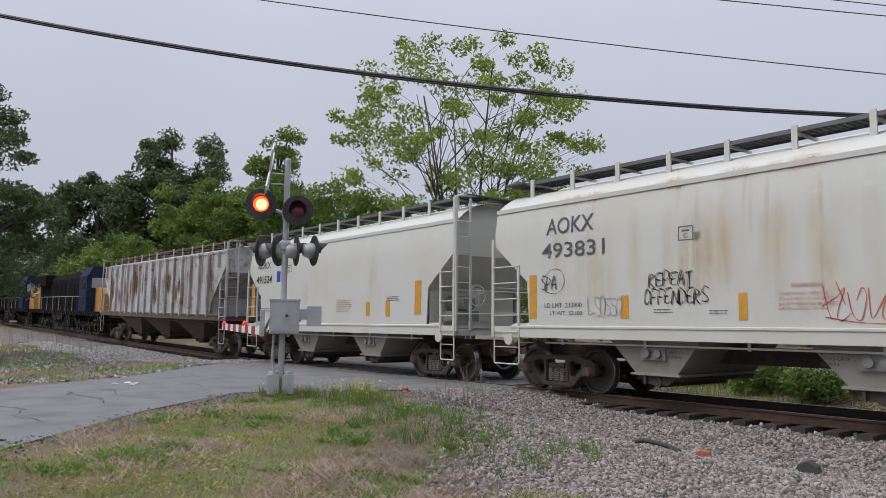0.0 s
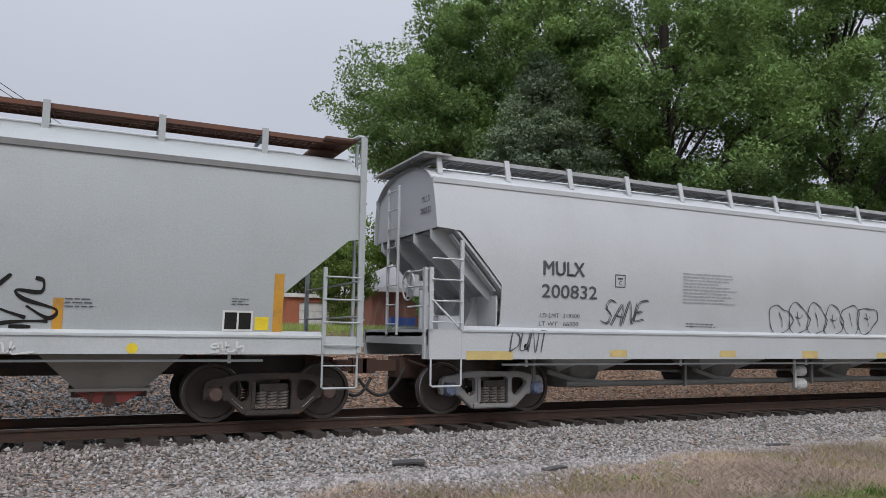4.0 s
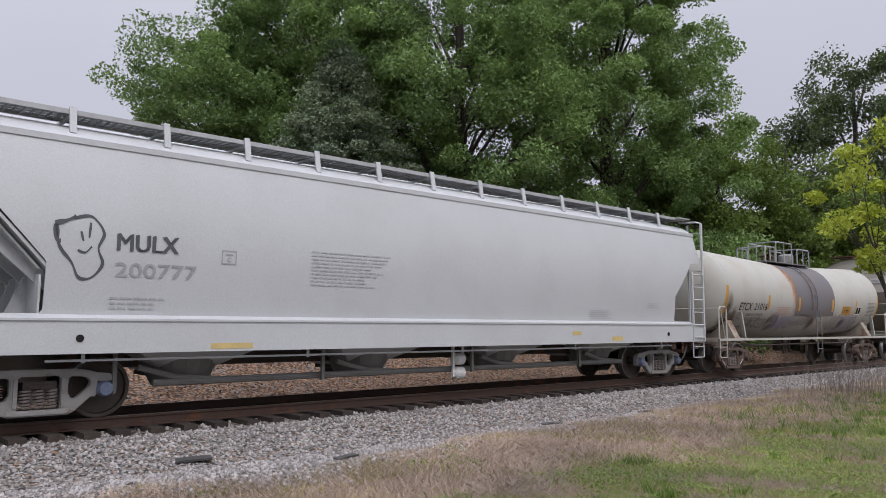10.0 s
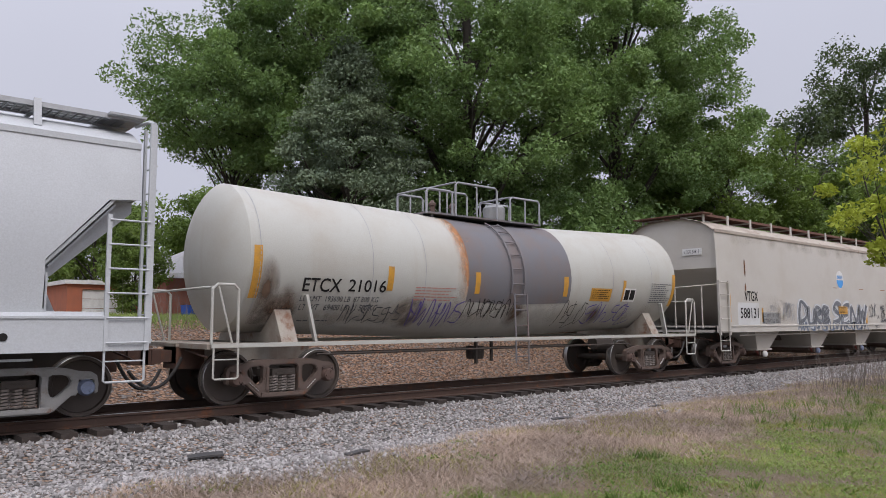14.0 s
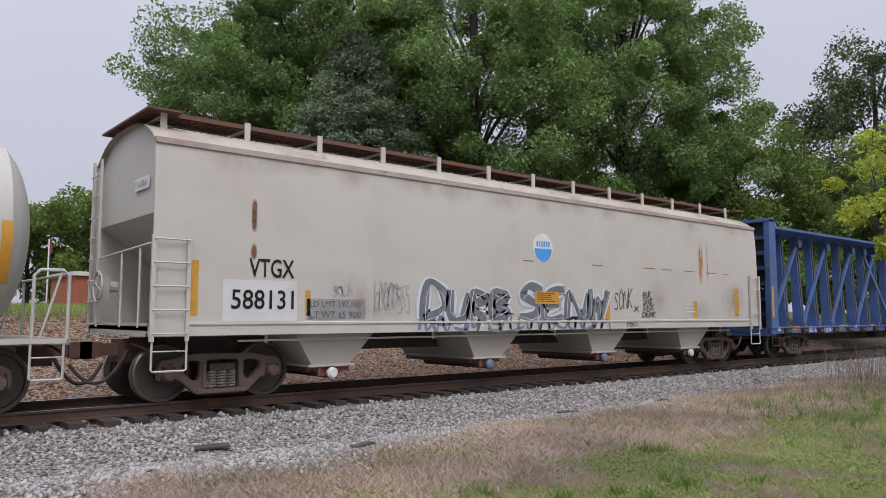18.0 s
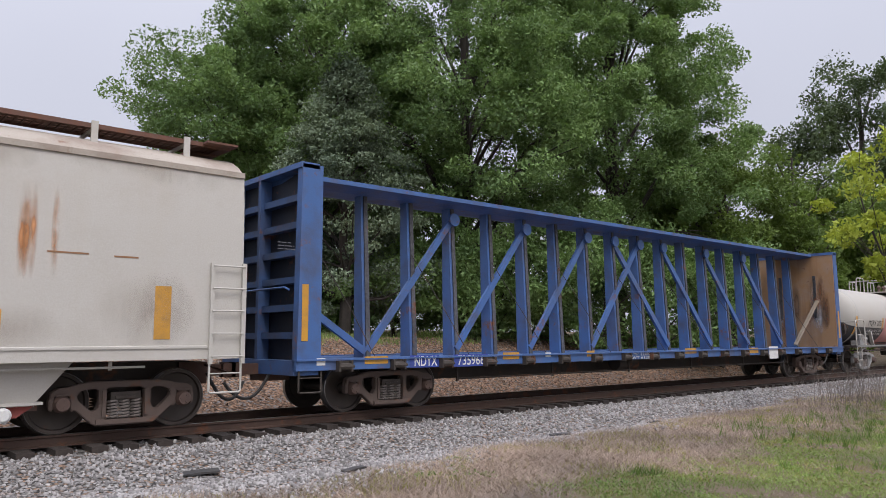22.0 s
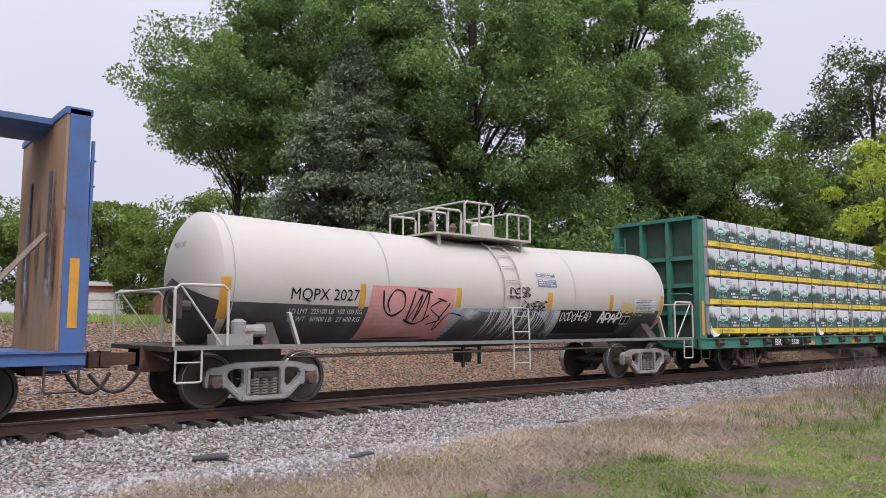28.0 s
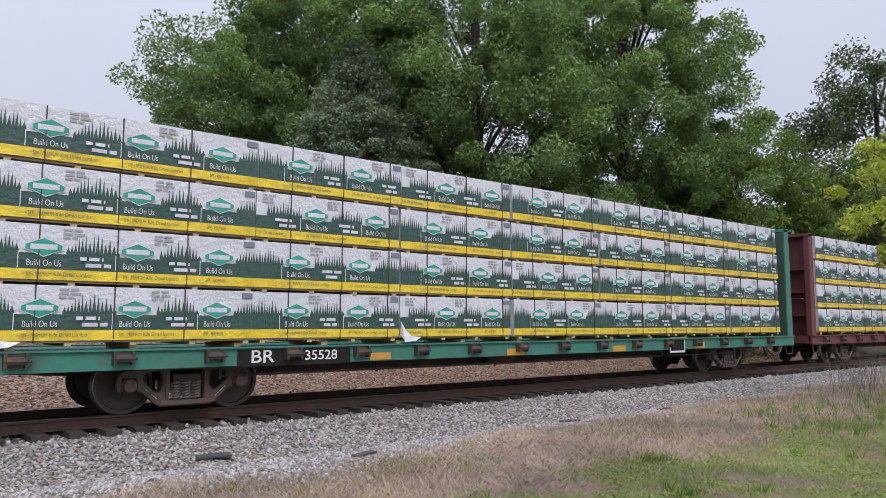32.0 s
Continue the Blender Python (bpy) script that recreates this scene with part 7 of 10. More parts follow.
for ob in torn:
    fl = Kit()
    fl.add([(0.02, -0.03, 0.05), (0.5, -0.04, 0.02), (0.34, -0.09, -0.05), (0.06, -0.1, -0.07), (0.01, -0.03, 0.32), (0.12, -0.035, 0.16)], [(0, 1, 2, 3), (0, 3, 4), (3, 5, 4), (3, 2, 5)])
    part("loose_flap", fl, WRAP, ob, "loose flap of torn wrap")
# lettering and paint marks on each car
lettering(car_b, "AOKX", -4.47, 3.31, 1.30, 0.35, LETTER_GRAY, surf_b)
lettering(car_b, "493831", -4.59, 2.81, 1.71, 0.32, LETTER_GRAY, surf_b)
box_mark(car_b, -1.21, 2.92, 0.31, 0.26, LETTER_GRAY, surf_b)
decal(car_b, -4.97, -4.75, 1.54, 2.48, YELLOW, surf_b, "reflector")
decal(car_b, -2.50, -2.32, 1.54, 1.98, YELLOW, surf_b, "reflector")
decal(car_b, -0.08, 0.08, 1.51, 1.96, YELLOW, surf_b, "reflector")
decal(car_b, 2.31, 2.45, 1.45, 1.94, YELLOW, surf_b, "reflector")
decal(car_b, 4.60, 4.74, 1.47, 2.38, YELLOW, surf_b, "reflector")
decal(car_b, 2.61, 3.14, 1.58, 1.90, WHITE_PAINT, surf_b, "decal")
for x in (2.64, 2.88):
    for z in (1.6, 1.75):
        decal(car_b, x, x + 0.225, z, z + 0.135, SLATE, surf_b, "decal", eps=0.009)
tag_strokes(car_b, "1.30,2.05 1.36,1.7 1.42,1.52;1.28,1.72 1.5,1.86 1.62,1.98 1.5,1.6 1.56,1.5 1.7,1.62;1.66,1.92 1.72,1.6 1.84,1.52 1.92,1.86 1.86,1.98 1.78,1.8;1.95,1.98 1.98,1.55 2.1,1.72 2.2,1.9 2.12,1.6 2.2,1.5", RED_PAINT, surf_b, 0.02)
tag_strokes(car_b, "2.22,1.95 2.36,2.0 2.3,1.78 2.22,1.72 2.38,1.6 2.3,1.48 2.2,1.52;2.42,1.92 2.46,1.52 2.56,1.6 2.62,1.8 2.52,1.86 2.48,1.66 2.66,1.5;1.32,1.56 1.8,1.48 2.4,1.46;1.5,2.08 1.62,1.74", RED_PAINT, surf_b, 0.018)
lettering(car_b, "WARNING", 0.81, 2.02, 0.50, 0.07, RED_FADED, surf_b)
lettering(car_b, "DO NOT APPLY VIBRATOR", 0.62, 1.90, 0.76, 0.05, RED_FADED, surf_b)
lettering(car_b, "TO ANY PART OF CAR BODY", 0.62, 1.82, 0.83, 0.05, RED_FADED, surf_b)
lettering(car_b, "EXCEPT VIBRATOR BRACKETS", 0.62, 1.74, 0.92, 0.05, RED_FADED, surf_b)
lettering(car_b, "USE ON LOADED CAR ONLY", 0.61, 1.67, 0.81, 0.05, RED_FADED, surf_b)
for i, word in enumerate(("SELF LOCK UNLOCK", "GEARS-GATE", "OPEN")):
    lettering(car_b, word, -1.65, 0.99 - 0.085 * i, 0.62 - 0.17 * i, 0.055, LETTER_GRAY, lambda x, z: -(1.3 + 0.18 * (z - 0.6)))
for i, word in enumerate(("SELF LOCK UNLOCK", "GEARS-GATE", "OPEN")):
    lettering(car_b, word, 1.10, 0.99 - 0.085 * i, 0.62 - 0.17 * i, 0.055, LETTER_GRAY, lambda x, z: -(1.3 + 0.18 * (z - 0.6)))
# tags on the cream car
hand_text(car_b, "REPEAT", -1.86, 2.12, 0.92, 0.25, BLACK_PAINT, surf_b, 0.015, 3, double=0.030, lift=0.000)
hand_text(car_b, "OFFENDERS", -1.97, 1.81, 1.35, 0.26, BLACK_PAINT, surf_b, 0.015, 5, double=0.026, lift=0.000)
hand_text(car_b, "SPAZ", -4.62, 2.16, 0.6, 0.28, LETTER_GRAY, surf_b, 0.02, 8, double=0.025)
tag_strokes(car_b, "-4.5,2.12 -4.2,2.06 -3.98,2.2 -3.96,2.42 -4.1,2.56 -4.34,2.56 -4.5,2.42", LETTER_GRAY, surf_b, 0.016)
scrawl(car_b, -3.30, 1.56, 0.83, 0.43, 4, LETTER_PALE, surf_b, 22, 0.020)
lettering(car_b, "LD LMT  233900", -4.51, 1.77, 1.03, 0.10, LETTER_GRAY, surf_b)
lettering(car_b, "LT WT  52100", -4.36, 1.62, 0.89, 0.08, LETTER_GRAY, surf_b)
for x, z, w, word in ((3.3, 1.98, 0.3, "EW 10-1"), (3.3, 1.88, 0.34, "EXW 10-8"), (3.3, 1.78, 0.44, "CU FT 3250"), (3.85, 1.98, 0.28, "H 13-0"), (3.85, 1.88, 0.42, "EXW H 8-8")):
    lettering(car_b, word, x, z, w, 0.06, LETTER_GRAY, surf_b)
small_print(car_b, 3.35, 1.66, 0.33, 2, 0.055, LETTER_GRAY, surf_b, 26)
small_print(car_b, 4.42, 1.31, 0.42, 2, 0.042, LETTER_GRAY, surf_b, 27)
small_print(car_b, -1.75, 1.71, 0.52, 2, 0.050, LETTER_GRAY, surf_b, 28)
small_print(car_b, -0.62, 1.68, 0.42, 2, 0.042, LETTER_GRAY, surf_b, 29)
lettering(car_b, "VENT CAR WHEN UNLOADING", -0.54, 1.27, 1.04, 0.07, LETTER_GRAY, surf_b)
lettering(car_a, "AOKX", -5.42, 3.33, 1.12, 0.24, LETTER_GRAY, surf_a)
lettering(car_a, "491524", -5.45, 2.81, 1.28, 0.26, BLACK_PAINT, surf_a)
decal(car_a, 4.47, 4.76, 1.66, 2.54, YELLOW, surf_a, "reflector")
decal(car_a, -5.82, -5.55, 1.61, 2.82, YELLOW, surf_a, "reflector")
decal(car_a, -3.27, -2.97, 1.65, 2.12, YELLOW, surf_a, "reflector")
decal(car_a, 3.10, 3.31, 1.60, 2.03, YELLOW, surf_a, "reflector")
small_print(car_a, -5.21, 1.93, 1.05, 2, 0.106, LETTER_GRAY, surf_a, 37)
small_print(car_a, 0.42, 2.10, 1.05, 4, 0.101, RED_FADED, surf_a, 38)
small_print(car_a, 3.16, 2.15, 0.81, 2, 0.077, LETTER_GRAY, surf_a, 39)
box_mark(car_a, -3.07, 3.12, 0.39, 0.25, LETTER_GRAY, surf_a)
decal(car_a, 2.09, 2.30, 1.63, 2.03, YELLOW, surf_a, "reflector")
lettering(car_n, "NCIX", -8.21, 2.43, 0.58, 0.25, BLACK_PAINT, surf_n, bold=0.022)
lettering(car_n, "1902", -8.18, 1.97, 0.62, 0.23, BLACK_PAINT, surf_n, bold=0.022)
box_mark(car_n, -6.96, 2.19, 0.27, 0.26, LETTER_GRAY, surf_n)
decal(car_n, -8.36, -8.21, 1.37, 2.35, YELLOW, surf_n, "reflector")
decal(car_n, -5.25, -5.14, 1.40, 1.86, YELLOW, surf_n, "reflector")
decal(car_n, -2.56, -2.44, 1.39, 1.83, YELLOW, surf_n, "reflector")
decal(car_n, 0.04, 0.14, 1.44, 1.78, YELLOW, surf_n, "reflector")
lettering(car_n, "LD LMT 224700 LB 101 900 KG", -8.13, 1.59, 1.48, 0.08, LETTER_GRAY, surf_n)
lettering(car_n, "LT WT   61300 LB  27 800 KG", -8.09, 1.44, 1.44, 0.08, LETTER_GRAY, surf_n)
# black tags on the pale gray car
tag_strokes(car_n, "-0.63,2.07 -0.54,1.43 -0.06,1.44 0.15,1.41; -0.14,2.11 -0.10,1.44; 0.13,2.10 0.20,1.99 0.06,1.86 -0.07,1.98; -0.07,1.72 0.07,1.83 0.22,1.73 0.23,1.61; 0.24,2.15 0.43,1.71", BLACK_PAINT, surf_n, 0.075)
tag_strokes(car_n, "0.23,1.61 0.43,1.69 0.71,1.66 0.89,1.51 1.09,1.75 1.22,1.87 1.33,1.74; 1.55,1.88 1.46,1.81 1.58,1.68 1.84,1.66 2.04,1.78 1.95,2.16; 2.08,1.78 2.07,1.58 2.33,1.70 2.65,1.75 2.82,1.67 2.74,1.58 2.09,1.58; -0.08,1.55 0.16,1.62 0.47,1.45", BLACK_PAINT, surf_n, 0.06)
tag_strokes(car_n, "3.97,1.77 4.22,1.98 4.52,1.57; 4.68,2.14 4.42,1.78 4.88,1.56; 4.97,2.10 5.07,2.06 5.04,1.91 4.75,1.93 4.85,1.81 5.24,1.68 5.15,1.56 4.88,1.72; 4.45,1.46 4.81,1.51 5.15,1.52; 4.09,1.70 4.28,1.52; 4.28,1.71 4.07,1.54; 4.69,1.44 4.95,1.44", BLACK_PAINT, surf_n, 0.06)
tag_strokes(car_n, "-4.53,1.68 -4.49,1.57 -4.15,1.55 -3.92,1.57; -4.16,2.11 -4.15,1.52; -4.16,1.99 -3.97,1.90 -3.83,1.99; -3.99,1.90 -3.85,1.83 -3.84,1.71; -3.68,1.85 -3.62,1.76; -3.19,1.51 -3.14,1.60", BLACK_PAINT, surf_n, 0.06)
tag_strokes(car_n, "-3.01,1.69 -2.96,1.83 -2.83,1.70; -2.52,1.81 -2.68,1.76 -2.63,1.63 -2.31,1.61; -2.13,1.81 -2.07,1.57 -1.92,1.61; -4.57,2.06 -4.56,1.94; -2.20,2.08 -2.18,2.02; -1.41,1.65 -1.41,1.59", BLACK_PAINT, surf_n, 0.06)
tag_strokes(car_n, "-7.38,2.02 -7.31,1.93 -7.22,1.96 -7.22,2.09; -7.17,1.82 -7.03,1.91 -6.87,1.89 -6.85,1.82 -7.05,1.78", BLACK_PAINT, surf_n, 0.035)
tag_strokes(car_n, "-0.2,1.33 0.2,1.16 0.6,1.3;0.7,1.33 1.0,1.14 1.4,1.2 1.6,1.33;2.0,1.3 2.4,1.14 2.85,1.32", BLACK_PAINT, lambda x, z: -1.632, 0.028)
scrawl(car_n, -6.21, 1.64, 0.66, 0.25, 4, LETTER_PALE, surf_n, 58, 0.030)
small_print(car_n, 3.24, 2.19, 0.78, 5, 0.096, LETTER_GRAY, surf_n, 59)
small_print(car_n, 5.34, 1.84, 0.42, 3, 0.051, LETTER_GRAY, surf_n, 60)
decal(car_n, 7.46, 7.91, 1.42, 1.73, WHITE_PAINT, surf_n, "decal")
decal(car_n, 7.49, 7.67, 1.45, 1.70, BLACK_PAINT, surf_n, "decal")
decal(car_n, 7.70, 7.88, 1.45, 1.70, BLACK_PAINT, surf_n, "decal")
decal(car_n, 7.94, 8.15, 1.44, 1.64, YELLOW_BRIGHT, surf_n, "decal")
decal(car_n, 8.21, 8.36, 1.42, 2.31, YELLOW, surf_n, "reflector")
decal(car_n, 5.20, 5.33, 1.40, 1.84, YELLOW, surf_n, "reflector")
decal(car_n, 2.56, 2.67, 1.39, 1.83, YELLOW, surf_n, "reflector")
small_print(car_n, 7.58, 1.91, 0.27, 3, 0.040, LETTER_GRAY, surf_n, 68)
round_mark(car_n, -6.30, 1.18, 0.075, YELLOW_BRIGHT, lambda x, z: -1.615)
round_mark(car_n, -2.01, 1.15, 0.075, YELLOW_BRIGHT, lambda x, z: -1.615)
round_mark(car_n, 2.06, 1.15, 0.075, YELLOW_BRIGHT, lambda x, z: -1.615)
round_mark(car_n, 6.23, 1.16, 0.075, YELLOW_BRIGHT, lambda x, z: -1.615)
scrawl(car_n, -1.19, 1.03, 0.63, 0.22, 3, WHITE_PAINT, lambda x, z: -1.615, 74, 0.03)
scrawl(car_n, 2.30, 1.02, 0.64, 0.21, 3, WHITE_PAINT, lambda x, z: -1.615, 75, 0.03)
scrawl(car_n, 4.04, 1.05, 0.93, 0.19, 3, WHITE_PAINT, lambda x, z: -1.615, 76, 0.03)
scrawl(car_n, 7.28, 1.10, 0.50, 0.16, 3, WHITE_PAINT, lambda x, z: -1.615, 77, 0.03)
lettering(car_m, "MULX", -7.00, 2.52, 0.91, 0.26, LETTER_GRAY, surf_m)
lettering(car_m, "MULX", -6.98, 2.53, 0.91, 0.26, LETTER_GRAY, surf_m)
lettering(car_m, "200832", -7.02, 2.11, 1.24, 0.25, LETTER_GRAY, surf_m)
lettering(car_m, "LD LMT  219500", -7.04, 1.75, 0.88, 0.08, LETTER_GRAY, surf_m)
lettering(car_m, "LT WT   66500", -7.05, 1.60, 0.87, 0.08, LETTER_GRAY, surf_m)
box_mark(car_m, -5.36, 2.36, 0.25, 0.25, LETTER_GRAY, surf_m)
small_print(car_m, -3.65, 2.72, 1.52, 6, 0.103, LETTER_PALE, surf_m, 84)
# tags on the first light gray car
hand_text(car_m, "SANE", -5.69, 1.68, 1.05, 0.42, LETTER_GRAY, surf_m, 0.022, 8, slant=0.5, double=0.03)
bubble_tag(car_m, -1.15, 1.53, 3.43, 0.66, 6, LETTER_GRAY, surf_m, 87)
small_print(car_m, -3.54, 1.71, 0.93, 1, 0.088, LETTER_GRAY, surf_m, 88)
decal(car_m, -8.58, -7.66, 0.99, 1.14, YELLOW_FADED, lambda x, z: -1.615, "jacking_mark")
decal(car_m, -5.53, -5.12, 1.04, 1.17, YELLOW_FADED, lambda x, z: -1.615, "jacking_mark")
decal(car_m, -2.74, -2.30, 1.04, 1.17, YELLOW_FADED, lambda x, z: -1.615, "jacking_mark")
decal(car_m, -0.31, 0.18, 1.01, 1.17, YELLOW_FADED, lambda x, z: -1.615, "jacking_mark")
decal(car_m, 2.18, 2.59, 1.01, 1.14, YELLOW_FADED, lambda x, z: -1.615, "jacking_mark")
decal(car_m, 5.03, 5.43, 0.98, 1.14, YELLOW_FADED, lambda x, z: -1.615, "jacking_mark")
decal(car_m, 7.63, 8.50, 0.98, 1.16, YELLOW_FADED, lambda x, z: -1.615, "jacking_mark")
hand_text(car_m, "DUNTZ", -7.72, 1.14, 0.95, 0.36, LETTER_GRAY, lambda x, z: -1.615, 0.03, 9, slant=0.4)
small_print(car_m, 4.08, 1.80, 1.18, 3, 0.064, LETTER_PALE, surf_m, 97)
small_print(car_m, 6.57, 2.12, 0.49, 3, 0.062, LETTER_PALE, surf_m, 98)
lettering(car_k, "MULX", -7.11, 2.51, 0.91, 0.25, LETTER_GRAY, surf_k)
lettering(car_k, "MULX", -7.09, 2.51, 0.92, 0.26, LETTER_GRAY, surf_k)
lettering(car_k, "200777", -7.12, 2.12, 1.25, 0.22, LETTER_PALE, surf_k)
box_mark(car_k, -5.46, 2.40, 0.26, 0.23, LETTER_PALE, surf_k)
small_print(car_k, -3.78, 2.73, 1.78, 6, 0.104, PRINT_FAINT, surf_k, 104)
small_print(car_k, -7.16, 1.82, 0.84, 2, 0.120, PRINT_FAINT, surf_k, 105)
small_print(car_k, 4.20, 1.82, 0.97, 3, 0.076, PRINT_FAINT, surf_k, 106)
small_print(car_k, 6.68, 2.05, 0.60, 2, 0.084, PRINT_FAINT, surf_k, 107)
face_tag(car_k, -7.96, 2.07, 0.70, 0.91, LETTER_GRAY, surf_k)
decal(car_k, -5.61, -4.88, 1.04, 1.13, YELLOW_FADED, lambda x, z: -1.615, "jacking_mark")
decal(car_k, -9.24, -8.63, 1.03, 1.12, YELLOW_FADED, lambda x, z: -1.615, "jacking_mark")
decal(car_k, 4.99, 5.44, 1.06, 1.17, YELLOW_FADED, lambda x, z: -1.615, "jacking_mark")
decal(car_k, 3.42, 3.76, 1.21, 1.30, YELLOW_FADED, lambda x, z: -1.615, "jacking_mark")
lettering(car_e, "ETCX", -5.37, 1.96, 0.80, 0.25, BLACK_PAINT, surf_e)
lettering(car_e, "21016", -4.41, 1.98, 0.86, 0.23, BLACK_PAINT, surf_e)
lettering(car_e, "LD LMT  193600 LB  87 800 KG", -5.36, 1.79, 1.70, 0.10, LETTER_GRAY, surf_e)
lettering(car_e, "LT WT   69400 LB  31 500 KG", -5.32, 1.63, 1.69, 0.11, LETTER_GRAY, surf_e)
decal(car_e, -6.37, -6.21, 1.83, 2.73, YELLOW, surf_e, "reflector")
decal(car_e, -3.53, -3.39, 2.02, 2.49, YELLOW, surf_e, "reflector")
decal(car_e, -1.22, -1.08, 2.01, 2.47, YELLOW, surf_e, "reflector", eps=0.013)
decal(car_e, 1.67, 1.83, 2.01, 2.48, YELLOW, surf_e, "reflector", eps=0.013)
decal(car_e, 4.04, 4.16, 1.93, 2.47, YELLOW, surf_e, "reflector")
decal(car_e, 6.3, 6.44, 1.83, 2.70, YELLOW, surf_e, "reflector")
decal(car_e, 2.74, 3.57, 1.92, 2.24, YELLOW, surf_e, "reflector")
small_print(car_e, 2.80, 2.20, 0.71, 3, 0.078, BLACK_PAINT, surf_e, 124)
decal(car_e, 4.11, 4.62, 1.93, 2.27, WHITE_PAINT, surf_e, "decal")
decal(car_e, 4.15, 4.34, 1.97, 2.23, BLACK_PAINT, surf_e, "decal")
decal(car_e, 4.38, 4.58, 1.98, 2.23, BLACK_PAINT, surf_e, "decal")
small_print(car_e, 5.31, 2.43, 0.97, 6, 0.088, LETTER_GRAY, surf_e, 128)
# tags on the white tank
scrawl(car_e, -2.80, 1.31, 1.37, 0.56, 4, PURPLE, surf_e, 130, 0.028)
scrawl(car_e, 2.74, 1.35, 2.05, 0.54, 4, PURPLE, surf_e, 131, 0.028)
scrawl(car_e, -1.35, 1.50, 1.35, 0.40, 5, BLACK_PAINT, surf_e, 132, 0.02)
scrawl(car_e, 1.82, 1.29, 0.92, 0.64, 3, BLACK_PAINT, surf_e, 133, 0.02)
scrawl(car_e, -4.36, 1.39, 1.38, 0.37, 5, LETTER_GRAY, surf_e, 134, 0.02)
small_print(car_e, -2.82, 2.11, 1.20, 3, 0.097, RED_FADED, surf_e, 135)
small_print(car_e, -5.22, 1.45, 0.74, 1, 0.057, LETTER_GRAY, surf_e, 136)
lettering(car_v, "VTGX", -7.68, 2.03, 0.83, 0.31, BLACK_PAINT, surf_v)
lettering(car_v, "588131", -7.98, 1.50, 1.13, 0.32, BLACK_PAINT, surf_v)
decal(car_v, -6.59, -5.37, 1.33, 1.69, GRAY_PLACARD, surf_v, "decal")
lettering(car_v, "LD LMT 197,100", -6.53, 1.53, 1.05, 0.12, LETTER_GRAY, surf_v)
lettering(car_v, "LT WT 65 900", -6.53, 1.35, 1.05, 0.12, LETTER_GRAY, surf_v)
for word, x, z, w, h, seed in (("DURB", -4.0, 1.3, 2.4, 0.62, 2), ("SENW", -1.35, 1.3, 3.1, 0.66, 6)):
    hand_text(car_v, word, x, z, w, h, PALE_BLUE, surf_v, 0.42, seed, lift=-0.007)
    hand_text(car_v, word, x, z, w, h, FADED_WHITE, surf_v, 0.36, seed, lift=-0.003)
    hand_text(car_v, word, x, z, w, h, SPRAY_GRAY, surf_v, 0.225, seed, lift=0.002)
    hand_text(car_v, word, x + 0.03, z + 0.03, w, h, FADED_WHITE, surf_v, 0.016, seed + 1, lift=0.006)
decal(car_v, -8.12, -6.78, 1.3, 1.98, REPAINT, surf_v, "repainted_patch", eps=0.004, label="whitish repainted patch")
scrawl(car_v, -4.12, 1.08, 5.94, 0.32, 12, BLUE_GRAY, surf_v, 148, 0.080)
round_mark(car_v, -0.54, 2.93, 0.33, WHITE_PAINT, surf_v)
half_disc(car_v, -0.54, 2.93, 0.29, BLUE_DECAL, surf_v)
decal(car_v, -0.84, -0.05, 1.66, 1.94, YELLOW, surf_v, "notice", eps=0.026, label="yellow notice")
small_print(car_v, -0.78, 1.91, 0.68, 3, 0.072, BLACK_PAINT, lambda x, z: surf_v(x, z) - 0.018, 5)
decal(car_v, -6.62, -6.52, 1.39, 1.83, YELLOW, surf_v, "reflector")
decal(car_v, -2.26, -2.10, 1.33, 1.80, YELLOW, surf_v, "reflector")
decal(car_v, 1.68, 1.86, 1.31, 1.81, YELLOW, surf_v, "reflector")
decal(car_v, 5.59, 5.79, 1.35, 1.80, YELLOW, surf_v, "reflector")
decal(car_v, 7.82, 8.07, 1.39, 2.20, YELLOW, surf_v, "reflector")
decal(car_v, -8.66, -8.53, 1.39, 2.26, YELLOW, surf_v, "reflector")
hand_text(car_v, "SONK", 2.02, 1.58, 0.77, 0.46, LETTER_GRAY, surf_v, 0.030, 4, double=0.000, lift=0.000)
hand_text(car_v, "X", 2.82, 1.51, 0.24, 0.16, LETTER_GRAY, surf_v, 0.030, 4, double=0.000, lift=0.000)
hand_text(car_v, "PUR", 3.23, 1.88, 0.35, 0.14, LETTER_GRAY, surf_v, 0.022, 4, double=0.012, lift=0.000)
hand_text(car_v, "SICK", 3.24, 1.71, 0.41, 0.14, LETTER_GRAY, surf_v, 0.022, 5, double=0.012, lift=0.000)
hand_text(car_v, "SICK", 3.21, 1.54, 0.50, 0.14, LETTER_GRAY, surf_v, 0.022, 6, double=0.012, lift=0.000)
hand_text(car_v, "DEMK", 3.19, 1.37, 0.60, 0.14, LETTER_GRAY, surf_v, 0.022, 7, double=0.012, lift=0.000)
hand_text(car_v, "MBS", 2.53, 1.13, 0.48, 0.15, LETTER_GRAY, lambda x, z: -1.615, 0.020, 4, double=0.000, lift=0.000)
small_print(car_v, 5.24, 1.73, 0.47, 2, 0.165, WHITE_PAINT, surf_v, 166)
small_print(car_v, 9.86, 3.05, 0.35, 2, 0.089, LETTER_GRAY, surf_v, 167)
scrawl(car_v, -5.16, 1.45, 0.80, 0.58, 5, LETTER_PALE, surf_v, 168, 0.025)
scrawl(car_v, -6.09, 1.74, 0.42, 0.20, 3, LETTER_PALE, surf_v, 169, 0.020)
lettering(car_q, "MQPX 2027", -5.11, 1.81, 1.44, 0.25, BLACK_PAINT, surf_q)
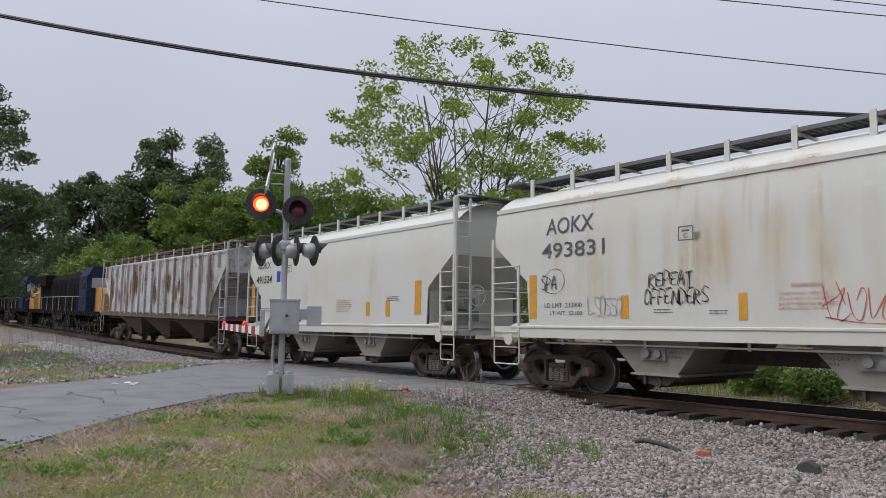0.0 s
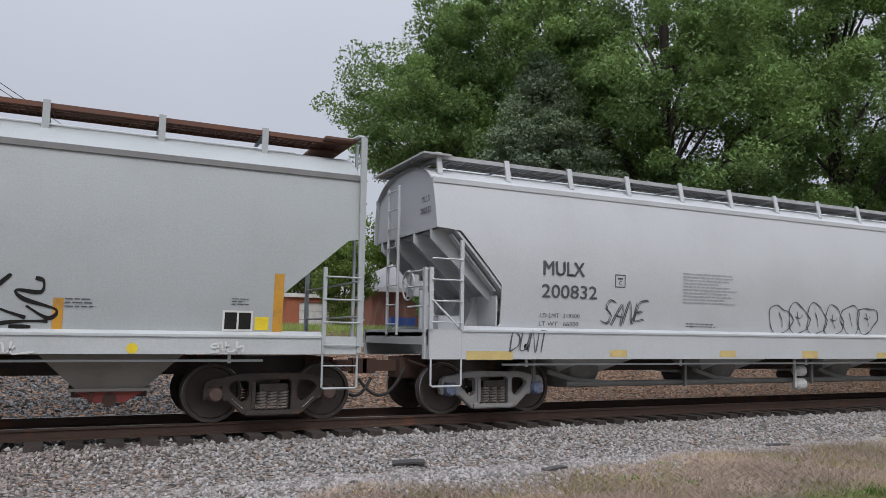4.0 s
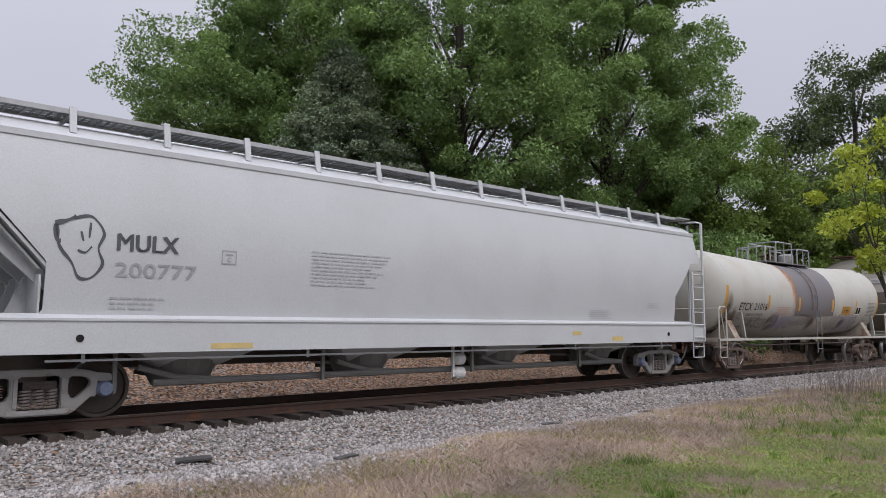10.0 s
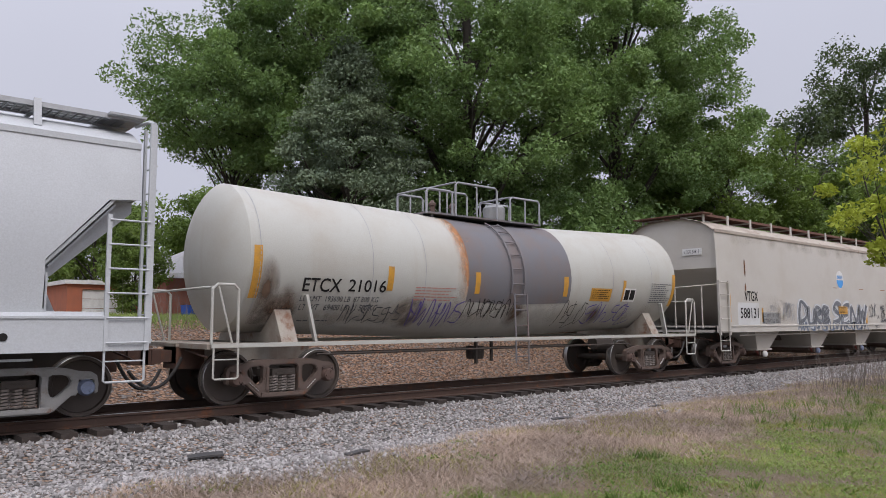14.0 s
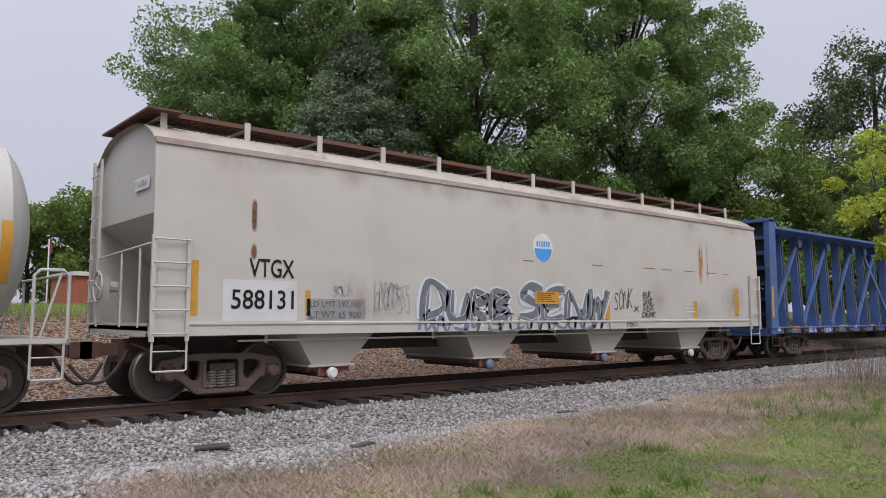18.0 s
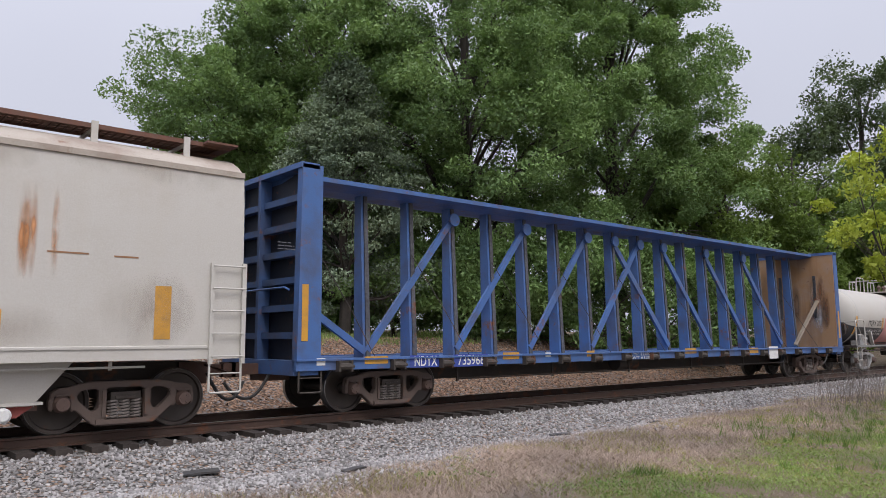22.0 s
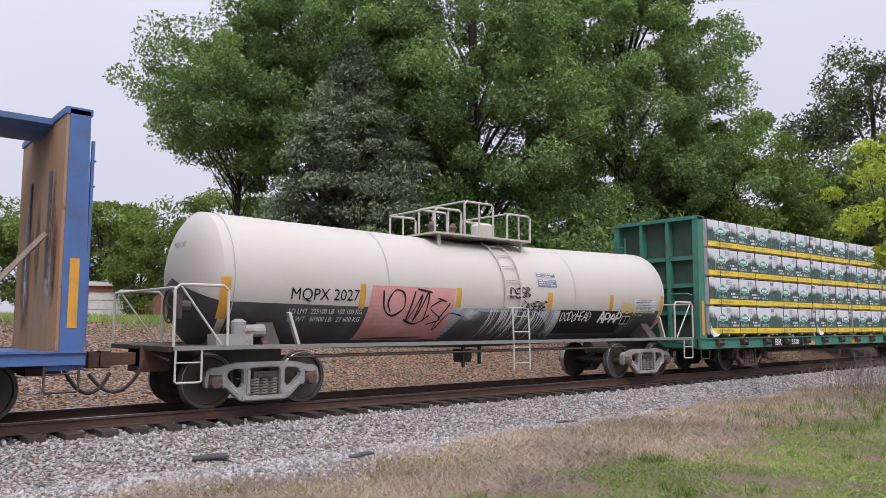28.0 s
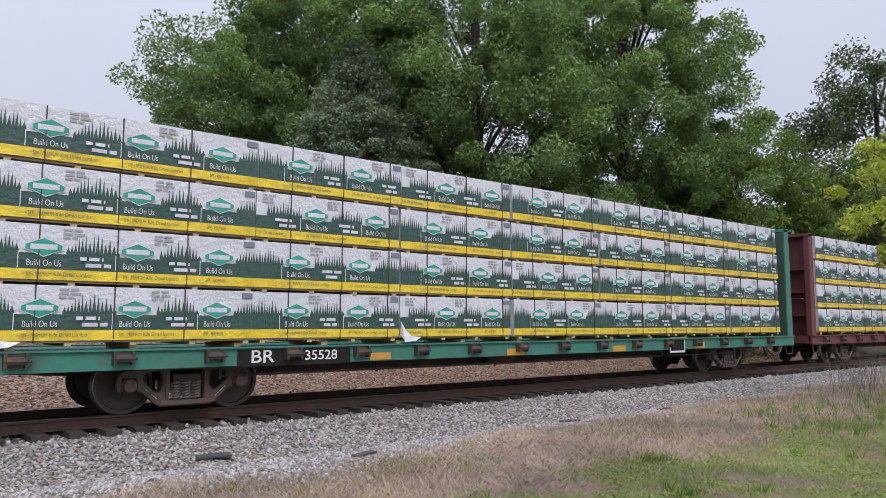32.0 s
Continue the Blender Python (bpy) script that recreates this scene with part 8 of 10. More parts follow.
lettering(car_q, "LD LMT  225100 LB  102 100 KG", -5.10, 1.60, 1.55, 0.09, WHITE_PAINT, surf_q)
lettering(car_q, "LT WT   60900 LB   27 600 KG", -5.09, 1.46, 1.53, 0.09, WHITE_PAINT, surf_q)
decal(car_q, -6.43, -6.25, 1.50, 2.20, YELLOW, surf_q, "reflector")
decal(car_q, -3.66, -3.53, 1.71, 2.18, YELLOW, surf_q, "reflector")
decal(car_q, -1.23, -1.09, 1.73, 2.18, YELLOW, surf_q, "reflector")
decal(car_q, 1.63, 1.79, 1.71, 2.16, YELLOW, surf_q, "reflector")
decal(car_q, 3.98, 4.12, 1.73, 2.17, YELLOW, surf_q, "reflector")
decal(car_q, 6.2, 6.34, 1.42, 2.19, YELLOW, surf_q, "reflector")
# pink and gray-blue graffiti on the black-and-cream tank
decal(car_q, -1.38, 2.14, 0.98, 1.76, BLUE_WASH, surf_q, "graffiti", eps=0.008, steps=14, label="gray-blue spray-painted field")
decal(car_q, -3.5, -1.38, 1.1, 2.16, PINK_FLAT, surf_q, "graffiti", lean=0.12, eps=0.010, steps=14, label="flat pink spray-painted field")
spray_cloud(car_q, -1.4, 1.5, 1.2, 0.3, WHITE_MIST, surf_q, 10)
decal(car_q, 2.14, 4.7, 1.2, 1.76, BLACK_PAINT, surf_q, "graffiti", eps=0.006, steps=12, label="black spray-painted field")
rnd = random.Random(5)
vs, fs = [], []
for i in range(60):
    x, w = -0.2 + 2.3 * rnd.random(), rnd.uniform(0.008, 0.03)
    z1, z0, n = 1.75 - 0.02 * rnd.random(), rnd.uniform(1.0, 1.4), len(vs)
    for j in range(7):
        q = j / 6
        zz = z1 + (z0 - z1) * q
        vs += [(x - 0.16 * q * q - w / 2 * (1 - 0.5 * q), zz), (x - 0.16 * q * q + w / 2 * (1 - 0.5 * q), zz)]
    fs += [(n + 2 * j, n + 2 * j + 1, n + 2 * j + 3, n + 2 * j + 2) for j in range(6)]
part("graffiti", skin_mesh("graffiti", vs, fs, surf_q, FADED_WHITE, 0.013), FADED_WHITE, car_q, "white paint drips")
tag_strokes(car_q, "-3.12,2.07 -3.07,1.74 -2.84,1.58 -2.59,1.74 -2.62,2.02 -2.84,2.08 -2.99,1.85 -2.9,1.66;-2.34,2.07 -2.46,1.47 -2.15,2.02 -2.28,1.47 -1.99,2.07 -2.03,1.47;-2.28,2.12 -1.9,2.06;-2.52,1.5 -2.2,1.42 -1.9,1.6", BLACK_PAINT, lambda x, z: surf_q(x, z) - 0.009, 0.045)
tag_strokes(car_q, "-1.65,1.9 -1.9,1.74 -1.59,1.52 -1.9,1.41;-1.4,1.85 -1.65,1.47 -1.65,1.3 -1.4,1.63 -1.02,1.59;-1.75,1.95 -1.5,1.88", BLACK_PAINT, lambda x, z: surf_q(x, z) - 0.009, 0.035)
hand_text(car_q, "DODOHEAD", 2.2, 1.5, 1.12, 0.2, WHITE_PAINT, surf_q, 0.028, 3)
hand_text(car_q, "ZAPAP", 3.42, 1.46, 1.16, 0.26, WHITE_PAINT, surf_q, 0.04, 5, double=0.03)
hand_text(car_q, "SEB", 4.5, 1.72, 0.5, 0.22, YELLOW_FADED, surf_q, 0.055, 6, double=0.03)
hand_text(car_q, "RS", 5.05, 1.66, 0.45, 0.16, YELLOW_FADED, surf_q, 0.03, 7)
for word, x, z, w, h, seed in (("DESB", 0.36, 2.03, 0.66, 0.24, 4), ("CASEBE", 0.74, 1.73, 0.85, 0.2, 5)):
    hand_text(car_q, word, x, z, w, h, BLACK_PAINT, surf_q, 0.022, seed, double=0.03)
for z, h in ((2.52, 0.1), (2.28, 0.18)):
    decal(car_q, 1.3, 1.95, z, z + h, BLUE_GRAY, surf_q, "notice", label="dark blue stencilled notice")
    small_print(car_q, 1.33, z + h - 0.015, 0.6, max(1, int(h / 0.05)), 0.05, WHITE_PAINT, lambda a, b: surf_q(a, b) - 0.006, 188)
decal(car_q, 5.05, 6.02, 1.72, 2.08, FADED_WHITE, surf_q, "data_table", label="white painted table of figures")
for i in range(6):
    decal(car_q, 5.07, 6.0, 1.735 + i * 0.064, 1.742 + i * 0.064, LETTER_GRAY, surf_q, "table_line", eps=0.009)
for x in (5.5, 5.72):
    decal(car_q, x, x + 0.008, 1.735, 2.06, LETTER_GRAY, surf_q, "table_line", eps=0.009)
small_print(car_q, 5.1, 2.05, 0.85, 5, 0.064, LETTER_GRAY, surf_q, 189)
decal(car_q, 4.62, 4.98, 1.42, 1.64, WHITE_PAINT, surf_q, "placard_frame", eps=0.015)
for x in (4.64, 4.81):
    decal(car_q, x, x + 0.15, 1.44, 1.62, BLACK_PAINT, surf_q, "placard", eps=0.015)
end_lettering(car_q, "MQPX 2027", -half_q + 0.02, -0.05, 2.72, 0.5, 0.1, LETTER_GRAY)
decal(car_d, -9.05, -8.29, 0.82, 1.06, BLUE_DARK, surf_d, "decal")
decal(car_d, -7.91, -6.93, 0.81, 1.06, BLUE_DARK, surf_d, "decal")
lettering(car_d, "NDYX", -8.93, 0.85, 0.58, 0.19, WHITE_PAINT, surf_d)
lettering(car_d, "735966", -7.79, 0.84, 0.75, 0.20, WHITE_PAINT, surf_d)
decal(car_d, -10.11, -9.57, 0.92, 1.06, YELLOW, surf_d, "reflector")
decal(car_d, -6.47, -5.96, 0.93, 1.08, YELLOW, surf_d, "reflector")
decal(car_d, -3.59, -3.29, 0.94, 1.08, YELLOW, surf_d, "reflector")
decal(car_d, 0.77, 1.35, 0.94, 1.09, YELLOW, surf_d, "reflector")
decal(car_d, 4.42, 4.99, 0.90, 1.06, YELLOW, surf_d, "reflector")
decal(car_d, -11.14, -10.96, 0.92, 1.05, WHITE_PAINT, surf_d, "decal")
decal(car_d, -5.09, -4.90, 0.96, 1.06, WHITE_PAINT, surf_d, "decal")
decal(car_d, 5.72, 6.33, 0.70, 1.09, WHITE_PAINT, surf_d, "decal")
decal(car_g, -7.66, -5.48, 0.70, 0.98, BLACK_PAINT, surf_g, "decal")
lettering(car_g, "BR", -7.41, 0.76, 0.42, 0.21, WHITE_PAINT, surf_g)
lettering(car_g, "35528", -6.41, 0.78, 0.65, 0.17, WHITE_PAINT, surf_g)
decal(car_g, -5.05, -4.57, 0.74, 0.87, YELLOW, surf_g, "reflector")
decal(car_g, -1.48, -0.92, 0.73, 0.87, YELLOW, surf_g, "reflector")
decal(car_g, 2.19, 2.72, 0.73, 0.87, YELLOW, surf_g, "reflector")
decal(car_g, 5.81, 6.39, 0.74, 0.90, YELLOW, surf_g, "reflector")
decal(car_g, 4.66, 5.39, 0.64, 1.04, WHITE_PAINT, surf_g, "decal")
decal(car_g, 4.71, 5.34, 0.69, 0.99, BLACK_PAINT, surf_g, "decal")


# ---- crossing signal ----
GALV = material("galvanised_steel", (0.42, 0.43, 0.44), 0.45, 0.4, dirt=(0.2, 0.2, 0.2), dirt_amount=0.4, scale=5)
SIGNAL_BLACK = material("matt_black_signal", (0.012, 0.012, 0.013), 0.6)
RED_LIT = glow_material("lit_red_lens", (1.0, 0.05, 0.015), 5.0)
RED_CORE = glow_material("lit_lens_core", (1.0, 0.3, 0.06), 9.0)
RED_OFF = material("dark_red_lens", (0.1, 0.012, 0.012), 0.2)
RED_LAMP = glow_material("small_red_lamp", (0.6, 0.04, 0.03), 0.4)
STRIPE_RED = material("red_gate_stripe", (0.3, 0.02, 0.022), 0.5)
SIGN_BLUE = material("blue_sign", (0.02, 0.12, 0.6), 0.5)

sig = new("crossing_signal")
sig.matrix_basis = pose(-13.5, 6.55, 0.05, 0, 0, 64.1)
tagged(sig, "railroad crossing signal with one red light lit on a gray mast", "crossing signal")
k = Kit()
k.tube([(0, 0, 0), (0.012, 0, 2.2), (0.02, 0, 4.58)], 0.062, 14)
k.turned([(0.064, 4.55), (0.07, 4.58), (0.05, 4.62)], (0.02, 0, 0), "z", 14)
part("mast", k, GALV, sig, smooth=True)
k = Kit()
for x in (-0.14, 0.14):
    k.box(x - 0.11, x + 0.11, -0.16, 0.16, 0.0, 0.36)
    k.turned([(0.1, 0.36), (0.09, 0.42)], (x, 0, 0), "z", 8)
part("base_casting", k, GALV, sig)
k = Kit()
k.box(-0.24, 0.32, -0.34, -0.02, 1.16, 1.78)
k.box(-0.26, 0.34, -0.36, 0.0, 1.78, 1.81)
k.box(-0.2, 0.28, -0.352, -0.34, 1.2, 1.74)
b = part("gate_mechanism", k, GALV, sig, "gray metal gate mechanism box")
k = Kit()
k.turned([(0.03, 0), (0.03, -0.05), (0.015, -0.07)], (0.08, -0.35, 1.5), "y", 10)
part("latch", k, TRUCK_DARK, b)
k = Kit()
k.box(0.32, 0.5, -0.28, -0.2, 1.42, 1.62)
k.box(0.46, 0.74, -0.32, -0.29, 1.3, 1.68)
k.beam((0.1, -0.1, 1.1), (0.45, -0.25, 1.6), 0.05, 0.05)
part("counterweight_bracket", k, GALV, sig)
k = Kit()
k.box(-0.42, -0.34, -0.3, 0.2, 1.1, 1.6)
k.beam((-0.38, 0, 1.1), (-0.2, 0, 1.5), 0.08, 0.05)
k.tube([(-0.15, -0.05, 1.2), (-0.17, -0.05, 0.7), (-0.12, -0.05, 0.3)], 0.025, 8)
part("arm_bracket", k, GALV, sig)
k = Kit()
k.beam((-0.42, 0.2, 1.2), (-1.5, 5.2, 1.26), 0.05, 0.16)
arm = part("gate_arm", k, WHITE_PAINT, sig, "lowered red and white gate arm")
for i in range(6):
    a, c = 0.08 + i * 0.16, 0.16 + i * 0.16
    k = Kit()
    k.beam((-0.42 - 1.08 * a, 0.2 + 5 * a, 1.2 + 0.06 * a), (-0.42 - 1.08 * c, 0.2 + 5 * c, 1.2 + 0.06 * c), 0.056, 0.166)
    part("stripe", k, STRIPE_RED, arm)
for a in (0.35, 0.95):
    k = Kit()
    k.turned([(0.05, 1.28), (0.055, 1.36), (0.02, 1.4)], (-0.42 - 1.08 * a, 0.2 + 5 * a, 0), "z", 10)
    part("arm_lamp", k, RED_LAMP, arm)
k = Kit()
k.tube([(-0.42, -0.14, 3.62), (0.0, -0.1, 3.5), (0.23, -0.14, 3.52)], 0.035, 8)
k.turned([(0.085, 3.4), (0.085, 3.6)], (0.015, 0, 0), "z", 12)
part("light_arm", k, GALV, sig)
k = Kit()
k.tube([(-0.47, 0.26, 2.82), (0.0, 0.1, 2.9), (0.55, -0.1, 2.85)], 0.03, 8)
k.turned([(0.12, 2.8), (0.13, 2.92), (0.08, 2.98)], (0.012, 0, 0), "z", 12)
part("light_arm", k, GALV, sig)


def flasher(x, y, z, lit, turn, name="flashing_light"):
    """A round black background with a hood and a lens; turn about the upright."""
    f = pose(x, y, z, 0, 0, turn)
    k = Kit()
    k.turned([(0.30, -0.012), (0.305, 0.0), (0.30, 0.012)], (0, 0, 0), "y", 32)
    o = part(name, k, SIGNAL_BLACK, sig, "round black signal background", at=f)
    k = Kit()
    k.turned([(0.15, 0.01), (0.16, 0.1), (0.12, 0.2), (0.06, 0.24)], (0, 0, 0), "y", 20)
    part("housing", k, GALV, o, smooth=True)
    k = Kit()
    k.turned([(0.148, -0.012), (0.148, -0.03), (0.1, -0.05), (0.02, -0.06)], (0, 0, 0), "y", 24)
    part("lens", k, RED_LIT if lit else RED_OFF, o, "lit red lens" if lit else "dark red lens", smooth=True)
    if lit:
        k = Kit()
        k.turned([(0.105, -0.052), (0.09, -0.062), (0.02, -0.068)], (0.015, 0, -0.015), "y", 20)
        part("lens_core", k, RED_CORE, o)
    k = Kit()
    rows = []
    for y0, dz in ((-0.012, 0), (-0.28, 0.0)):
        rows.append([(0.165 * math.cos(a), y0 * (0.35 + 0.65 * max(0, math.sin(a))) if y0 < -0.1 else y0, 0.165 * math.sin(a)) for a in [-0.35 + (math.pi + 0.7) * i / 20 for i in range(21)]])
    k.loft(rows)
    part("hood", k, SIGNAL_BLACK, o)


flasher(-0.47, -0.17, 3.66, True, -4)
flasher(0.24, -0.17, 3.56, False, -4)
for x, y, t in ((-0.46, 0.28, 250), (-0.12, 0.15, 245), (0.23, 0.0, 100), (0.57, -0.1, 105)):
    flasher(x, y, 2.78, False, t)
k = Kit()
for a in (-1, 1):
    k.beam((-0.33 - 0.06, -0.42 * a, 3.95 - 0.05), (-0.33 + 0.06, 0.42 * a, 4.75), 0.03, 0.2, (0, 1, 0))
part("crossbuck", k, WHITE_PAINT, sig, "white crossbuck seen nearly edge-on")
k = Kit()
k.tube([(0.0, 0, 4.3), (-0.3, 0, 4.32)], 0.015, 6)
k.tube([(0.0, 0, 4.1), (-0.3, 0, 4.1)], 0.015, 6)
part("crossbuck_bracket", k, GALV, sig)
k = Kit()
k.box(-0.13, -0.06, -0.09, -0.08, 2.15, 2.36)
part("notice", k, SIGN_BLUE, sig, "small blue notice")

# ---- utility pole and wires ----
POLE_WOOD = material("gray_pole_wood", (0.2, 0.18, 0.16), 0.9, scale=3, grain=18, bump=0.5)
TRAFO = material("transformer_gray", (0.35, 0.37, 0.39), 0.5, 0.2)
WIRE = material("wire_aluminium", (0.1, 0.1, 0.11), 0.6)
CABLE = material("black_cable", (0.012, 0.012, 0.013), 0.6)
PX, PY = -6.9, 32.3
pole = new("utility_pole")
pole.matrix_basis = pose(PX, PY, -0.3, 0, 0, 12)
tagged(pole, "gray wooden utility pole with crossarm and two transformers", "utility pole")
k = Kit()
k.tube([(0, 0, 0), (0, 0, 6), (0, 0, 12.95)], 0.16, 12, 0.1)
part("shaft", k, POLE_WOOD, pole, smooth=True)
k = Kit()
k.box(-1.05, 1.05, -0.16, -0.06, 12.33, 12.45)
k.box(-1.0, 1.0, 0.06, 0.16, 12.33, 12.45)
k.beam((-0.7, -0.12, 12.3), (0, -0.12, 11.7), 0.04, 0.03)
k.beam((0.7, -0.12, 12.3), (0, -0.12, 11.7), 0.04, 0.03)
part("crossarm", k, POLE_WOOD, pole)
for x, z in ((-1.0, 12.45), (-0.55, 12.45), (0.55, 12.45), (1.0, 12.45), (0.0, 12.95)):
    k = Kit()
    k.turned([(0.03, 0), (0.055, 0.05), (0.03, 0.09), (0.055, 0.13), (0.03, 0.18)], (x, -0.1 if x else 0, z), "z", 10)
    part("insulator", k, TRAFO, pole)
for x in (-0.48, 0.48):
    k = Kit()
    k.turned([(0.2, 10.5), (0.24, 10.55), (0.24, 11.2), (0.2, 11.28), (0.05, 11.33)], (x, 0, 0), "z", 18)
    k.turned([(0.05, 11.3), (0.05, 11.6)], (x + 0.08, 0, 0), "z", 8)
    k.box(min(0, x), max(0, x), -0.05, 0.05, 10.8, 10.9)
    part("transformer", k, TRAFO, pole, smooth=True)
pole2 = new("utility_pole")
pole2.matrix_basis = pose(-32.0, 2.0, -0.4)
tagged(pole2, "gray wooden utility pole beside the road", "utility pole")
k = Kit()
k.tube([(0, 0, 0), (0, 0, 8), (0, 0, 17.2)], 0.18, 12, 0.11)
part("shaft", k, POLE_WOOD, pole2, smooth=True)


def wire(label, z0, bow, z1, r, mat, off0=(0, 0), off1=(0, 0), k1=1.0):
    """From the pole behind the train to the pole by the road; bow: metres below the straight line at mid-span."""
    pts = []
    for i in range(33):
        k = i / 32 * k1
        z = z0 + (z1 - z0) * k - 4 * bow * k * (1 - k)
        pts.append((PX + off0[0] + (-32.0 + off1[0] - PX - off0[0]) * k, PY + off0[1] + (2.0 + off1[1] - PY - off0[1]) * k, z))
    kk = Kit()
    kk.tube(pts, r, 6)
    tagged(part("overhead_wire", kk, mat, smooth=True), label, "wire", "overhead wires")


wire("thin overhead power wire on the pole", 9.7, 0.35, 14.9, 0.02, WIRE)
wire("thin overhead power wire on the pole", 12.2, 0.15, 16.4, 0.02, WIRE, (-0.95, -0.2))
wire("thin overhead power wire on the pole", 12.35, 0.05, 16.9, 0.018, WIRE, (-0.5, -0.1))
wire("thin overhead power wire on the pole", 12.75, 0.1, 16.95, 0.018, WIRE)
wire("thick black bundled overhead cable", 8.62, 0.95, 12.92, 0.075, CABLE)
wire("thick black bundled overhead cable", 8.55, 0.96, 12.85, 0.035, CABLE, (0.05, 0), (0.05, 0))
for dx, z in ((0.95, 12.35), (0.5, 12.35)):
    kk = Kit()
    kk.tube([(PX + dx, PY, z), (PX + dx + 5.5, PY + 10, z - 1.1), (PX + dx + 13, PY + 26, z - 1.2)], 0.018, 5)
    tagged(part("overhead_wire", kk, WIRE), "thin overhead power wire leaving the pole", "wire", "overhead wires")

# ---- buildings beyond the track ----
BRICK = material("red_brick_wall", (0.3, 0.11, 0.07), 0.9, dirt=(0.2, 0.12, 0.09), dirt_amount=0.6, scale=2, grain=30)
SHINGLE = material("gray_shingles", (0.3, 0.3, 0.3), 0.9, scale=1.2, grain=20, bump=0.5)
TRIM_WHITE = material("white_trim", (0.75, 0.75, 0.73), 0.5)
TERRACOTTA = material("orange_brick_wall", (0.4, 0.13, 0.07), 0.9, scale=2, grain=30)
STUCCO = material("tan_stucco", (0.52, 0.45, 0.33), 0.85, scale=1.0)
DARK_GLASS = material("dark_window_glass", (0.015, 0.018, 0.02), 0.1)

house = new("house")
house.matrix_basis = pose(16.6, 45, 1.7)
tagged(house, "red brick house with white eaves and a gray hip roof", "house")
k = Kit()
for a, b in ((0, 6.4), (7.4, 12.5)):
    k.box(a, b, 0, 0.25, -0.3, 2.5)
k.box(6.4, 7.4, 0, 0.25, 1.55, 2.5)
k.box(6.4, 7.4, 0, 0.25, -0.3, 0.25)
k.box(0, 0.25, 0.25, 8, -0.3, 2.5)
k.box(12.25, 12.5, 0.25, 8, -0.3, 2.5)
k.box(0, 12.5, 7.75, 8, -0.3, 2.5)
part("wall", k, BRICK, house)
k = Kit()
k.add([(-0.5, -0.5, 2.75), (13, -0.5, 2.75), (13, 8.5, 2.75), (-0.5, 8.5, 2.75), (3.6, 4, 5.0), (9, 4, 5.0)], [(0, 1, 5, 4), (1, 2, 5), (2, 3, 4, 5), (3, 0, 4), (3, 2, 1, 0)])
part("roof", k, SHINGLE, house)
k = Kit()
k.box(-0.5, 13, -0.5, -0.4, 2.45, 2.75)
k.box(-0.5, -0.4, -0.4, 8.5, 2.45, 2.75)
k.box(-0.4, 13, -0.4, 0.0, 2.45, 2.5)
k.box(1.6, 1.7, -0.06, 0, -0.2, 2.5)
part("fascia", k, TRIM_WHITE, house)
w = Kit()
w.box(6.4, 7.4, 0.1, 0.14, 0.25, 1.55)
win = part("window", w, DARK_GLASS, house)
w = Kit()
w.box(6.36, 6.44, 0.02, 0.1, 0.25, 1.55)
w.box(7.36, 7.44, 0.02, 0.1, 0.25, 1.55)
w.box(6.36, 7.44, -0.05, 0.1, 0.18, 0.25)
part("window_frame", w, TRIM_WHITE, win)

shed = new("garage")
shed.matrix_basis = pose(9.75, 39.5, 1.35)
tagged(shed, "small orange brick garage with a white roller door", "garage")
k = Kit()
k.box(0, 0.7, 0, 0.2, -0.3, 2.0)
k.box(2.75, 3.6, 0, 0.2, -0.3, 2.0)
k.box(0.7, 2.75, 0, 0.2, 1.75, 2.0)
k.box(0, 0.2, 0.2, 5, -0.3, 2.0)
k.box(3.4, 3.6, 0.2, 5, -0.3, 2.0)
k.box(0, 3.6, 4.8, 5, -0.3, 2.0)
part("wall", k, TERRACOTTA, shed)
k = Kit()
k.box(-0.15, 3.75, -0.15, 5.15, 2.0, 2.2)
part("roof", k, TRIM_WHITE, shed)
for i in range(4):
    k = Kit()
    k.box(0.7, 2.75, 0.08, 0.12, -0.1 + i * 0.465, 0.345 + i * 0.465)
    part("door_panel", k, TRIM_WHITE, shed)
k = Kit()
k.tube([(9.3, 43, 1.3), (9.3, 43, 5.4)], 0.04, 8)
fp = part("flagpole", k, TRIM_WHITE)
tagged(fp, "thin white flagpole beside the garage", "flagpole")
k = Kit()
k.box(9.34, 9.42, 42.9, 43.1, 4.6, 5.3)
part("flag", k, STRIPE_RED, fp)
bin_ = Kit()
bin_.prism([(17.2, 1.7), (18.7, 1.7), (18.8, 2.5), (17.1, 2.5)], 43, 44)
tagged(part("dumpster", bin_, SIGN_BLUE), "dark blue refuse container beside the brick house", "container")

office = new("commercial_building")
office.matrix_basis = pose(-34, 67, -0.4)
tagged(office, "long low tan building with narrow dark windows", "building")
k = Kit()
wx = [3.0 + 2.9 * i for i in range(8)]
prev = 0.0
for x in wx:
    k.box(prev, x, 0, 0.3, 0, 4.1)
    k.box(x, x + 0.55, 0, 0.3, 0, 0.5)
    k.box(x, x + 0.55, 0, 0.3, 2.7, 4.1)
    prev = x + 0.55
k.box(prev, 27, 0, 0.3, 0, 4.1)
k.box(0, 0.3, 0.3, 12, 0, 4.1)
k.box(26.7, 27, 0.3, 12, 0, 4.1)
k.box(0, 27, 11.7, 12, 0, 4.1)
part("wall", k, STUCCO, office)
k = Kit()
k.box(-0.2, 27.2, -0.2, 12.2, 4.1, 4.35)
part("roof", k, TRIM_WHITE, office)
for x in wx:
    k = Kit()
    k.box(x, x + 0.55, 0.12, 0.16, 0.5, 2.7)
    part("window", k, DARK_GLASS, office)
